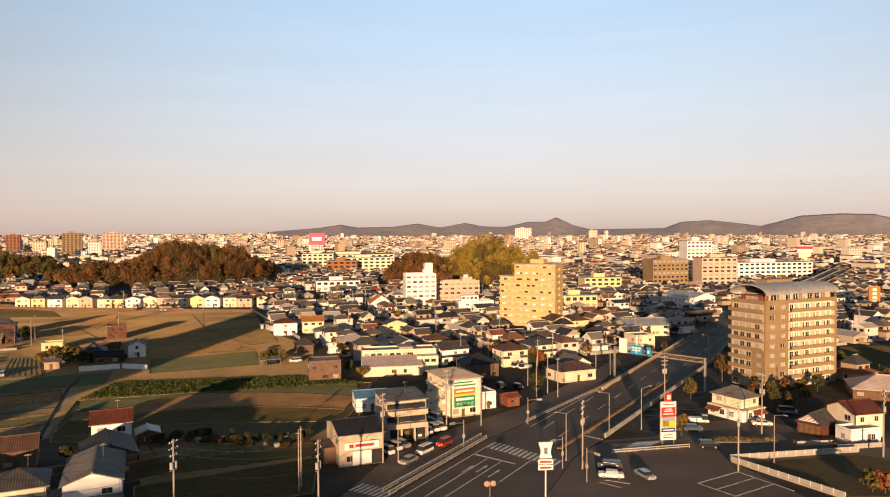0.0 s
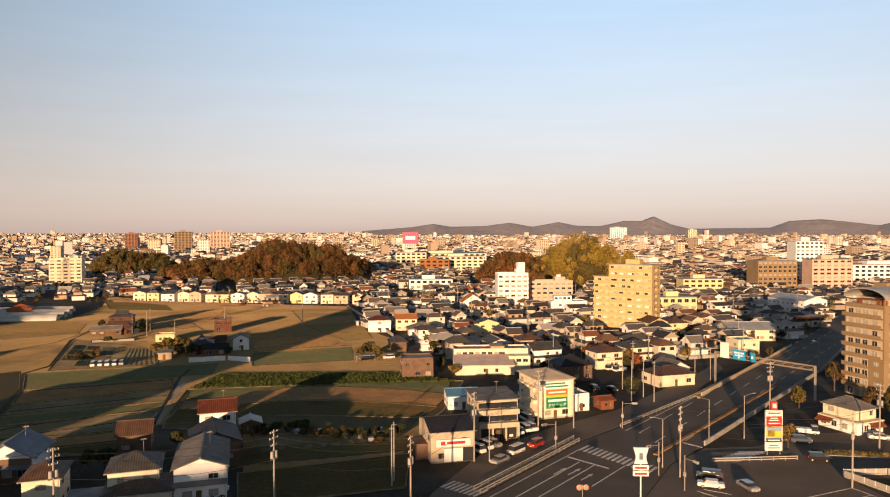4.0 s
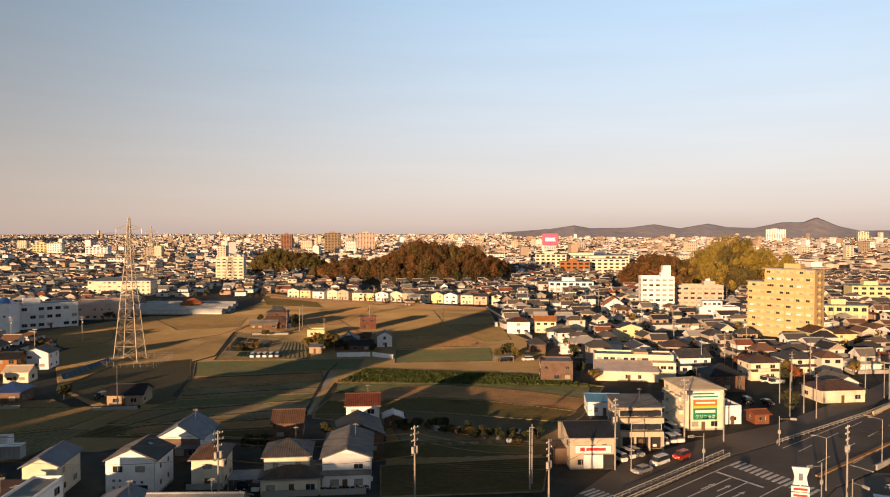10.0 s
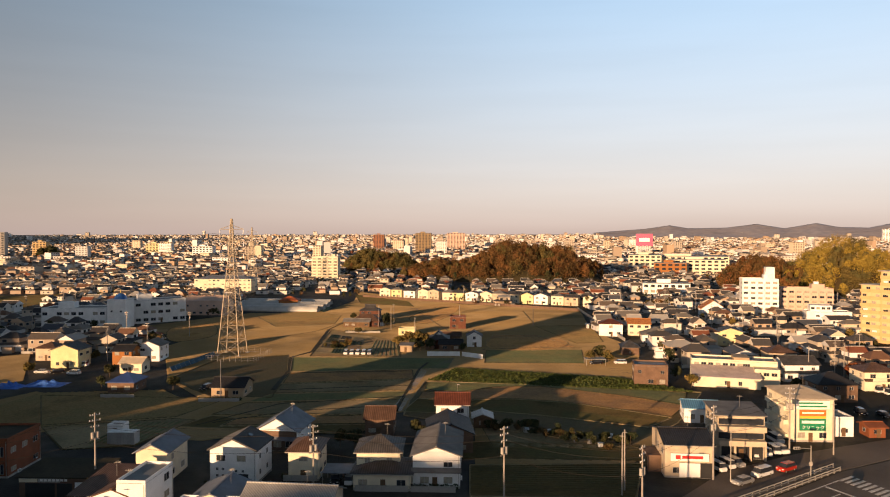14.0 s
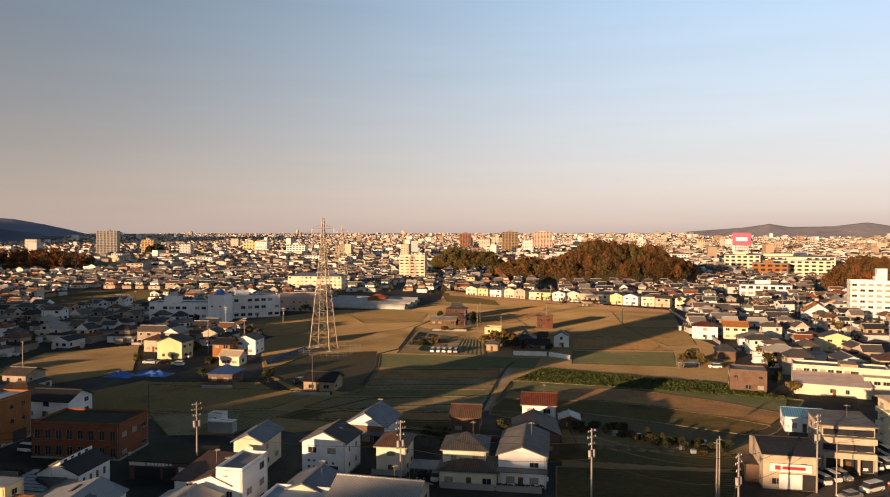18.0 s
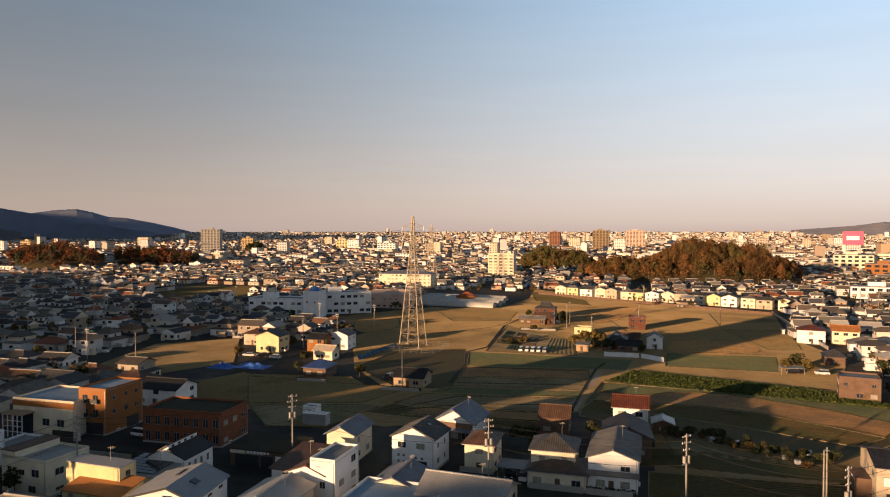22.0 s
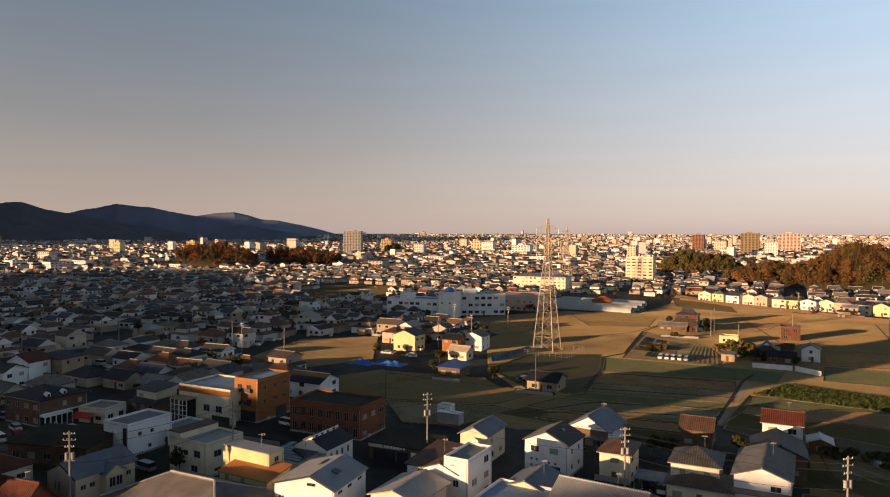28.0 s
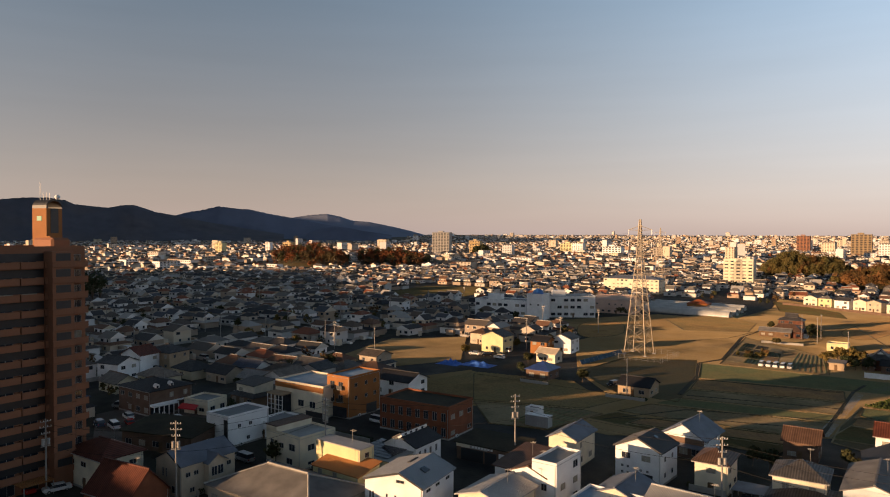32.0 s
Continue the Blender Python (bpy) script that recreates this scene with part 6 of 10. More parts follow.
corner_house(-95.8, 70.9, 7.0, 5.0, 5.6, "gable_y", 1.3, M_WHITE, M_BROWNROOF, 20, "white wing with a dark brown roof", over=0.3)
corner_house(-101.0, 71.3, 6.0, 11.0, 4.8, "shed", 1.2, M_WHITE, M_BROWNROOF, 22, "white lean-to wing with a dark sloping roof", door=False)
corner_house(-93.3, 58.8, 8.5, 10, 4.6, "gable_y", 1.2, M_CREAM, M_METAL, 24, "cream house with a grey standing-seam roof")
# sunny left slope paler, right slope bluer: light put into two roof colours
ob = profile_house(-104.2, 47.5, 10.8, 11.0, [(-5.4, 5.8), (1.2, 7.6), (5.4, 5.8)], 32, M_WHITE, (M_METAL, M_BLUEGREY), "large white house with a smooth grey metal roof")
for u in (-4.4, -3.8, -1.2, 0.4, 1.9):
    part("slit_window", bx(-0.14, 0.14, -0.05, 0.02, 0.8, 3.0), M_GLASS, ob, m=side_pose("front", 10.8, 11.0, u, 0.9))
win(ob, 10.8, 11.0, "front", 1.3, 6.0, 1.5, 0.5)
for u in (-3.6, -0.4, 3.2):
    win(ob, 10.8, 11.0, "right", u, 4.7, 1.3, 0.5)
win(ob, 10.8, 11.0, "right", -1.8, 1.2, 1.6, 1.1)
part("skylight", bx(-0.6, 0.6, -0.8, 0.8, 0, 0.16, 0.02), M_GLASS, ob, m=pose(3.1, -0.6, 7.0, 0, math.degrees(math.atan2(1.8, 4.2)), 0))
part("roof_vent", bx(-0.3, 0.3, -1.4, 1.4, 0, 0.14), M_DARK, ob, m=pose(-0.6, 2.0, 7.32, 0, -math.degrees(math.atan2(1.8, 6.6)), 0))
ob = profile_house(-121.6, 59.5, 7.6, 8.5, [(-3.8, 5.4), (0.4, 7.7), (0.45, 6.9), (3.8, 5.5)], 26, M_WHITE, (M_BROWNROOF, M_BLACKROOF), "white house with a black roof below a clerestory strip", 0.3)
for u in (-3.0, -1.2, 0.6, 2.6):
    win(ob, 7.6, 8.5, "right", u, 3.3, 0.6, 1.3)
    part("clerestory_window", bx(-0.35, 0.35, -0.05, 0.0, 0.12, 0.5), M_GLASS, ob, m=pose(0.45, u, 7.05, 0, 0, 90))
for u, z in ((-2.3, 3.6), (1.0, 3.9), (-2.3, 1.0)):
    win(ob, 7.6, 8.5, "front", u, z, 0.7, 0.9)
corner_house(-122.2, 53.0, 9.8, 8.5, 4.2, "shed", 0.5, M_CREAM, M_METAL, 22, "house with solar panels on a sloping roof", over=0.25)
corner_house(-118.7, 43.9, 11.2, 5.5, 4.4, "shed", 1.3, M_YELLOW, M_MIXTILE, 22, "pale yellow house with mottled terracotta tiles", over=0.3, wins=("front",))
corner_house(-123.1, 46.2, 11.2, 3.6, 7.5, "shed", 0.1, M_YELLOW, M_METAL, 22, "tall yellow rear wall of the terracotta house", door=False, wins=("right",), over=0.05)
ob = corner_house(-138.4, 41.4, 10.5, 9.0, 6.2, "flat", 0, M_CREAM, M_METAL, 20, "cream house with a shallow flat roof", wins=(), door=False)
part("upper_wall", bx(-5.25, -2.0, -4.5, 4.5, 6.23, 7.5), M_CREAM, ob)
part("upper_roof", bx(-5.4, -1.85, -4.65, 4.65, 7.503, 7.7), M_BROWNROOF, ob)
for u, z, ww, wh in ((-3.4, 3.9, 0.9, 1.0), (-0.4, 3.6, 1.2, 1.0), (2.8, 3.6, 1.7, 1.3), (-3.4, 1.0, 0.9, 1.0), (2.0, 0.8, 1.7, 1.2)):
    win(ob, 10.5, 9.0, "front", u, z, ww, wh)
for u, z, ww, wh in ((-1.8, 3.6, 1.7, 1.2), (2.2, 3.9, 1.5, 1.1), (-1.8, 0.9, 1.6, 0.6), (2.6, 1.0, 1.2, 1.0)):
    win(ob, 10.5, 9.0, "right", u, z, ww, wh)
ob = corner_house(-157.0, 33.7, 7.4, 11, 6.4, "flat", 0, M_WHITE, M_FLATROOF, 24, "white cube-shaped modern house with tiny windows", wins=(), door=False)
# recess shade as a full-height dark strip on the flat wall
part("entrance_recess", bx(-0.65, 0.65, -0.05, 0.02, 0.05, 6.0), M_DARK, ob, "dark full-height strip", m=side_pose("front", 7.4, 11, 2.9, 0))
part("slit_window", bx(-0.15, 0.15, -0.05, 0.02, 2.2, 4.8), M_GLASS, ob, m=side_pose("front", 7.4, 11, -1.0, 0))
for u, z in ((-2.6, 3.9), (0.4, 3.9), (-0.2, 0.9), (4.0, 0.9)):
    win(ob, 7.4, 11, "right", u, z, 0.8, 0.8)
corner_house(-156.8, 44.1, 6.0, 9, 3.4, "flat", 0, M_WHITE, M_FLATROOF, 24, "low white wing of the cube-shaped house", wins=("right",))
house_back = (-84.1, 78.2)
corner_house(house_back[0] + 12 * math.sin(radians(22)), house_back[1] - 12 * math.cos(radians(22)), 14.0, 12, 5.0, "flat", 0, M_WHITE, M_SKYROOF, 22, "flat-roofed building with a faded blue roof", name="workshop", category="building")
corner_house(-83.0, 77.5, 8.0, 9, 4.6, "gable_y", 1.5, M_CREAM, M_SLATE, 22, "cream house with a dark tiled roof", over=0.3)
ob = corner_house(-165.7, 65.1, 7.4, 12.0, 10.0, "flat", 0, M_ORANGE, M_SKYROOF, 25, "orange three-storey office with small balconies", storeys=3, name="office_building", category="office", wins=(), door=False)
for z in (4.0, 7.2):
    for u in (-1.9, 0.9):
        win(ob, 7.4, 12.0, "front", u, z, 1.4, 1.7)
        bal = part("balcony", bx(-0.95, 0.95, -0.7, 0, -0.15, 0.0), M_CONC, ob, m=side_pose("front", 7.4, 12.0, u, z))
        part("railing", bx(-0.95, 0.95, -0.72, -0.67, 0.0, 0.9), M_DARK, bal)
    for u in (-3.5, 0.4, 3.8):
        win(ob, 7.4, 12.0, "right", u, z + 0.4, 1.0, 1.0)
part("shop_front", bx(-2.9, 2.9, -0.06, 0.0, 0.1, 2.7), M_GLASS, ob, m=side_pose("front", 7.4, 12.0, 0, 0))
part("gate", bx(-2.0, 2.0, -0.06, 0.0, 0.1, 2.6), M_DARK, ob, m=side_pose("right", 7.4, 12.0, 2.5, 0))
ob = corner_house(-177.8, 55.6, 17.0, 13, 7.6, "flat", 0, M_CREAM, M_SKYROOF, 25, "cream hall with a brown trim band and pale parapet", storeys=2, name="hall", category="hall", wins=(), door=False)
part("trim_band", bx(-8.55, 8.55, -0.12, 0.0, 6.3, 7.55), M_ORANGE, ob, "ochre-brown band under the roof", m=side_pose("front", 17.0, 13, 0, 0))
for u in (0.8, 4.8):
    win(ob, 17.0, 13, "front", u, 2.2, 1.9, 1.6)
# shade of the low recess, laid on as a dark strip
part("dark_base", bx(2.5, 8.4, -0.06, 0.0, 0.05, 1.4), M_DARK, ob, m=side_pose("front", 17.0, 13, 0, 0))
can = part("canopy", bx(-8.3, -2.6, -3.2, 0, 4.9, 5.3), M_TAN, ob, m=side_pose("front", 17.0, 13, 0, 0))
for k in range(5):
    part("post", bx(-8.2 + 1.35 * k, -8.05 + 1.35 * k, -3.1, -2.95, 0, 4.9), M_WHITE, can)
for z in (1.2, 2.4, 3.6):
    part("rail", bx(-8.2, -2.7, -3.08, -2.98, z, z + 0.1), M_WHITE, can)
part("glazing", bx(-8.2, -2.8, -0.05, 0, 0.2, 4.8), M_GLASS, can)
brick = corner_house(-148.3, 71.5, 19.0, 11, 7.0, "flat", 0, M_BRICK, M_DSOIL, 27, "red-brown two-storey brick office with tall windows", storeys=2, name="brick_office", category="office", wins=("right",))
for k in range(8):
    for z in (0.7, 4.0):
        part("window", window_mesh(1.2, 1.9, False), None, brick, m=side_pose("front", 19.0, 11, -8.2 + 2.34 * k, z))
corner_house(-145.0, 6.2, 11.5, 8.0, 6.2, "hip", 1.9, M_CREAM, M_REDROOF, 25, "cream house with a red hipped tile roof")
corner_house(-129.7, 8.0, 11.0, 8.0, 3.0, "gable", 4.2, M_BRICK, M_REDROOF, 30, "brown house with a steep red slate roof", over=0.3)
ob = profile_house(-131.8, 19.6, 7.6, 11.0, [(-3.8, 6.0), (0, 7.9), (3.8, 6.0)], 23, M_BEIGE, (M_SLATE, M_SLATE), "beige house with a slate-blue roof and a dormer gable", 0.4)
for u in (-1.6, -0.6):
    win(ob, 7.6, 11.0, "front", u, 3.4, 0.4, 1.5)
win(ob, 7.6, 11.0, "front", 1.8, 0.9, 1.6, 1.2)
wing = part("dormer_wing", wall_bm("gable", 1.5, 3.6, 5.6, 1.2), M_BEIGE, ob, m=pose(4.4, 0.8, 0))
part("dormer_roof", roof_bm("gable", 3.6, 3.6, 5.6, 1.2, 0.3), M_SLATE, wing, m=pose(-1.0, 0, 0.02))
for u, z in ((-0.65, 3.2), (0.65, 3.2)):
    part("window", window_mesh(1.1, 1.6, False), None, wing, m=pose(0.75, u, z, 0, 0, 90))
for u, z in ((-4.2, 3.8), (-2.6, 3.8), (4.2, 3.8), (-3.4, 1.0), (4.2, 1.0)):
    win(ob, 7.6, 11.0, "right", u, z, 0.9, 0.8)
shop = corner_house(-198.5, 20.6, 14.0, 12, 6.4, "hip", 1.7, M_BROWNW, M_BLACKROOF, 24, "dark brick shop with white trim and a black roof", name="shop", category="shop")
part("trim_band", bx(-6.1, 6.1, -0.1, 0, 2.8, 3.2), M_WHITE, shop, "white trim band", m=side_pose("right", 14.0, 12, 0, 0))
por = part("portico", bx(-6.0, 1.0, -1.7, 0, 2.6, 2.9), M_WHITE, shop, "white portico over the shop front", m=side_pose("right", 14.0, 12, 0, 0))
for k in range(6):
    part("column", bx(-5.9 + 1.36 * k, -5.7 + 1.36 * k, -1.6, -1.4, 0, 2.6), M_WHITE, por)
part("shop_glazing", bx(-5.8, 0.8, -0.06, 0, 0.1, 2.5), M_GLASS, por)
for u in (-3.4, 0.6):
    dm = part("dormer", wall_bm("gable", 1.2, 1.0, 0.9, 0.4), M_WHITE, shop, m=pose(5.6, u, 6.6))
    part("dormer_window", bx(0.6, 0.64, -0.3, 0.3, 0.25, 0.8), M_GLASS, dm)
clinic = corner_house(0.4, 170.6, 9.3, 12.5, 9.6, "hip", 1.6, M_CREAM, M_BEIGE, 24, "three-storey cream clinic with balconies and sign panels", storeys=3, name="clinic_building", category="building")
for fl in range(3):
    for u in (-3.6, 0, 3.6):
        part("balcony", bx(-1.5, 1.5, -1.0, 0, 0, 1.0, 0.04), M_CREAM, clinic, m=side_pose("left", 9.3, 12.5, u, 0.4 + 3.1 * fl))
beige3 = corner_house(-13.0, 151.7, 9.2, 9.5, 8.8, "shed", 0.5, M_BEIGE, M_DUSTY, 20, "three-storey beige shop house with balconies", storeys=3, name="shop_house", category="building")
for fl in (1, 2):
    part("balcony", bx(-4.6, 4.6, -1.5, 0, 0, 1.1, 0.04), M_BEIGE, beige3, m=side_pose("front", 9.2, 9.5, 0, 2.9 * fl))
    # strip of dark glass stands in for shade behind the balcony rail
    part("balcony_shade", bx(-4.4, 4.4, -0.06, 0, 1.2, 2.4), M_GLASS, beige3, m=side_pose("front", 9.2, 9.5, 0, 2.9 * fl, 0.03))
# ground floor is solid; its parking shade is a flat dark sheet
part("parking_bay", bx(-4.3, 4.3, -0.06, 0, 0.05, 2.5), M_DARK, beige3, "dark sheet for the shade in the ground-floor parking", m=side_pose("front", 9.2, 9.5, 0, 0))
for u in (-4.4, -1.5, 1.5, 4.4):
    part("pillar", bx(-0.2, 0.2, -1.5, -1.1, 0, 2.9), M_BEIGE, beige3, m=side_pose("front", 9.2, 9.5, u, 0))
dealer = corner_house(-20.8, 135.2, 9.0, 12.0, 6.2, "gable", 1.5, M_BEIGE, M_BLACKROOF, 21, "motor dealer's shop with a plain red sign", storeys=2, name="dealer_shop", category="shop", over=0.3)
# no hole in the wall: a dark sheet gives the doorway's inner shade
part("garage_opening", bx(0.6, 4.2, -0.06, 0, 0.05, 2.9), M_DARK, dealer, "dark sheet for the shade in the workshop doorway", m=side_pose("front", 9.0, 12.0, 0, 0))
lean = part("showroom", bx(-3.0, 3.0, -2.6, 0, 0, 3.2), M_BROWNW, dealer, m=side_pose("left", 9.0, 12.0, 0, 0))
for k in range(4):
    part("show_window", bx(-2.7 + 1.4 * k, -1.5 + 1.4 * k, -2.66, -2.6, 0.3, 2.7), M_GLASS, lean)
# rounded brown block by the road
AW, AD, AH = 30.5, 12.4, 24.9
AC, AR = (91.6, 199.0), 25
apt = thing("apartment_building", AC[0] + math.cos(radians(AR)) * AW / 2 - math.sin(radians(AR)) * AD / 2, AC[1] + math.sin(radians(AR)) * AW / 2 + math.cos(radians(AR)) * AD / 2, 0, AR, "brown-tiled apartment block with cream balconies and a curved roof", "apartment block")
TAKEN.append((apt.location.x, apt.location.y, 18))
part("wall", bx(-AW / 2, AW / 2, -AD / 2, AD / 2, 0, AH), M_APTBROWN, apt)
part("roof", bx(-AW / 2 + 0.3, AW / 2 - 0.3, -AD / 2 + 0.3, AD / 2 - 0.3, AH, AH + 0.1), M_FLATROOF, apt)
fh = AH / 9
brg = random.Random(4)
rail_me = mesh_of(box(box(bmesh.new(), -2.3, 2.3, -1.2, -1.06, 0, 0.95), -2.3, 2.3, -1.06, 0, -0.14, 0.02), "balcony", M_APTBROWN)
recess_me = mesh_of(bx(-2.25, 2.25, -0.05, 0, 0, 2.4), "balcony_wall", M_CREAM)
divider_me = mesh_of(bx(-0.06, 0.06, -1.1, 0, 0.05, 2.3), "balcony_divider", M_CREAM)
for fl in range(9):
    z = fl * fh
    for k in range(4):
        u = -AW / 2 + 11.7 + 4.6 * k
        if fl:
            part("balcony", rail_me, None, apt, m=side_pose("front", AW, AD, u, z + 0.15))
            part("balcony_divider", divider_me, None, apt, "cream screen between balconies", m=side_pose("front", AW, AD, u + 2.28, z + 0.15))
        part("balcony_wall", recess_me, None, apt, "cream wall inside the balcony", m=side_pose("front", AW, AD, u, z + 0.2, 0.004))
        for q in (-1.1, 1.0):
            part("window", window_mesh(1.5, 1.9, brg.random() < 0.45), None, apt, m=side_pose("front", AW, AD, u + q, z + 0.3, 0.05))
    for u in (-AW / 2 + 2.6, -AW / 2 + 7.0):
        part("window", window_mesh(1.8, 1.2, brg.random() < 0.7), None, apt, m=side_pose("front", AW, AD, u, z + 0.9))
    # the narrow side: open balconies, shorter on the four lowest floors
    v0, v1 = -AD / 2 + 0.1, AD / 2 - (4.4 if fl < 4 else 0.0)
    if fl:
        part("side_balcony", box(box(bmesh.new(), v0, v1, -1.35, -1.22, 0, 1.0), v0, v1, -1.22, 0, -0.15, 0.02), M_APTBROWN, apt, m=side_pose("left", AW, AD, 0, z + 0.1))
    part("side_recess", bx(v0 + 0.3, v1 - 0.5, -0.05, 0, 0.05, 2.35), M_BEIGE, apt, "pale wall inside the side balcony", m=side_pose("left", AW, AD, 0, z + 0.15))
    for v in (-4.2, -1.9, 0.4) + ((3.4,) if fl >= 4 else ()):
        part("window", window_mesh(1.6, 1.8, brg.random() < 0.5), None, apt, m=side_pose("left", AW, AD, v, z + 0.35, 0.05))
    if fl < 4:
        part("window", window_mesh(1.5, 1.2, True), None, apt, m=side_pose("left", AW, AD, AD / 2 - 2.2, z + 0.9))
part("penthouse", bx(-AW / 2 + 3.5, AW / 2 - 0.6, -AD / 2 + 1.8, AD / 2 - 0.5, AH + 0.1, AH + 2.5), M_BEIGE, apt)
for k in range(8):
    part("terrace_window", window_mesh(2.0, 1.8, k % 3 == 1), None, apt, m=pose(-AW / 2 + 5.2 + 3.1 * k, -AD / 2 + 1.78, AH + 0.4))
for k in range(7):
    part("terrace_post", bx(-0.12, 0.12, -0.12, 0.12, AH + 0.003, AH + 2.5), M_APTBROWN, apt, m=pose(-AW / 2 + 0.4 + (AW - 0.8) * k / 6, -AD / 2 + 0.35, 0))
part("terrace_rail", bx(-AW / 2, AW / 2, -AD / 2, -AD / 2 + 0.2, AH + 0.003, AH + 0.9), M_APTBROWN, apt)
part("terrace_rail", bx(-AW / 2, -AW / 2 + 0.2, -AD / 2 + 0.2, AD / 2, AH + 0.003, AH + 0.9), M_APTBROWN, apt)
part("vaulted_roof", vault(AW + 0.6, AD + 0.6, 2.6), M_METAL, apt, "pale curved metal roof", m=pose(0, 0, AH + 2.45))
part("vault_drum", bx(-AW / 2 + 0.9, -AW / 2 + 3.4, -AD / 2 + 1.6, 3.4, AH + 0.1, AH + 2.3, 0.5), M_BRICK, apt, "rounded red-brown roof room")
part("drum_window", window_mesh(4.2, 1.0, True), None, apt, m=pose(-AW / 2 + 0.88, -0.8, AH + 0.9, 0, 0, -90))
part("roof_box", bx(-5.0, 6.0, 2.0, 6.0, AH + 2.5, AH + 6.2), M_APTBROWN, apt, "brown lift room behind the curved roof")

# ---------- near houses ----------
house(-62.9, 130.0, 9.0, 12, 4.2, "gable_y", 2.0, M_BROWNW, M_BLACKROOF, 30, "dark gabled barn with black tiles")
house(-64.5, 150.2, 4.3, 4.5, 2.6, "gable_y", 0.8, M_WOOD, M_METAL, 25, "small open shed with a pale tin roof", name="shed", category="shed")
house(-83.1, 134.2, 6.4, 7.0, 4.0, "gable", 1.9, M_BROWNW, M_BROWNROOF, 25, "dark brown timber house with a tiled gable roof")
house(-104.9, 90.2, 5.8, 9.5, 5.8, "gable_y", 1.4, M_CREAM, M_SLATE, 25, "cream house with a slate-blue metal roof")
house(-140.8, 147.1, 9.1, 8.5, 3.0, "gable", 1.8, M_TAN, M_BLACKROOF, 25, "tan single-storey house with a black roof")
house(-172.6, 137.9, 7.7, 8.0, 3.2, "hip", 2.0, M_BROWNW, M_BLUEROOF, 25, "old timber house with blue glazed tiles")
house(-193.7, 158.6, 7.3, 6.0, 3.4, "gable", 1.4, M_CREAM, M_BEIGE, 25, "small cream house with a beige roof")
house(-221.9, 155.1, 9.5, 8.0, 6.2, "gable_y", 1.8, M_YELLOW, M_GREYROOF, 25, "bright cream-yellow gabled house in sun")
house(-209.5, 168.0, 6.8, 7.5, 4.8, "gable", 1.6, M_ORANGE, M_BLACKROOF, 25, "orange-walled house with a black tile roof")
house(-206.5, 176.6, 8.1, 8.0, 5.6, "gable_y", 1.6, M_WHITE, M_DUSTY, 25, "white house with a weathered roof")
house(-230.0, 163.0, 7.1, 8.0, 5.0, "gable", 1.7, M_TAN, M_BLACKROOF, 25, "tan house with a black roof")
house(-240.9, 161.1, 7.3, 7.5, 4.6, "hip", 1.6, M_BEIGE, M_BROWNROOF, 25, "beige house with a brown hipped roof")
house(-142.5, 301.7, 7.6, 6.5, 5.6, "flat", 0, M_REDWOOD, M_METAL, 25, "red-brown timber box house with a pale flat roof")
def gablet(ob, w, d, z, tile, plaster):
    """The small raised gable on the ridge of an old tiled roof: two slopes, plaster ends, ridge tiles."""
    top = z + d * 0.42
    bm = bmesh.new()
    for s in (-1, 1):
        q = [bm.verts.new(v) for v in ((-w / 2, s * d / 2, z), (w / 2, s * d / 2, z), (w / 2, 0, top), (-w / 2, 0, top))]
        e = [bm.verts.new((v.co.x, v.co.y, v.co.z + 0.16)) for v in q]
        bm.faces.new(q)
        bm.faces.new(e)
        for i in range(4):
            bm.faces.new((q[i], q[(i + 1) % 4], e[(i + 1) % 4], e[i]))
    bmesh.ops.recalc_face_normals(bm, faces=bm.faces[:])
    part("gablet_roof", bm, tile, ob)
    for s in (-1, 1):
        bm = bmesh.new()
        x = s * (w / 2 - 0.35)
        a = [bm.verts.new(v) for v in ((x, -d / 2 + 0.2, z - 0.9), (x, d / 2 - 0.2, z - 0.9), (x, d / 2 - 0.2, z), (x, 0, top - 0.08), (x, -d / 2 + 0.2, z))]
        b = [bm.verts.new((v.co.x - s * 0.15, v.co.y, v.co.z)) for v in a]
        bm.faces.new(a)
        bm.faces.new(b[::-1])
        for i in range(5):
            bm.faces.new((a[i], b[i], b[(i + 1) % 5], a[(i + 1) % 5]))
        bmesh.ops.recalc_face_normals(bm, faces=bm.faces[:])
        part("gable_plaster", bm, plaster, ob, "pale plaster triangle under the gable")
    part("ridge_tiles", bx(-w / 2 - 0.1, w / 2 + 0.1, -0.2, 0.2, top + 0.1, top + 0.55, 0.05), tile, ob)
ob = house(-123.1, 252.0, 10.5, 8, 3.9, "hip", 1.9, M_REDWOOD, M_GREYROOF, 115, "old two-tier farmhouse with a large tiled roof and pale gable", pent=True, storeys=2)
gablet(ob, 5.6, 3.6, 5.0, M_GREYROOF, M_WHITE)
house(-113.7, 256.2, 5.9, 6, 4.6, "gable_y", 1.6, M_WHITE, M_GREYROOF, 25, "white plaster storehouse with a tiled gable")
house(-186.3, 288.6, 13.3, 8, 3.2, "hip", 2.6, M_REDWOOD, M_BROWNROOF, 25, "old timber farmhouse in the fields")
ob = house(-197.7, 310.0, 10.5, 7, 5.4, "hip", 1.7, M_REDWOOD, M_GREYROOF, 25, "two-storey timber farmhouse with a raised gable on its roof", pent=True)
gablet(ob, 5.6, 3.6, 6.5, M_GREYROOF, M_BEIGE)
house(-153.9, 272.2, 7.6, 6, 2.8, "flat", 0, M_YELLOW, M_METAL, 25, "low cream shed with a flat roof", name="shed", category="shed")
house(-118.2, 243.5, 8.8, 6, 2.8, "gable", 1.3, M_BROWNW, M_BLACKROOF, 22, "low dark tiled wing of the old farmhouse")
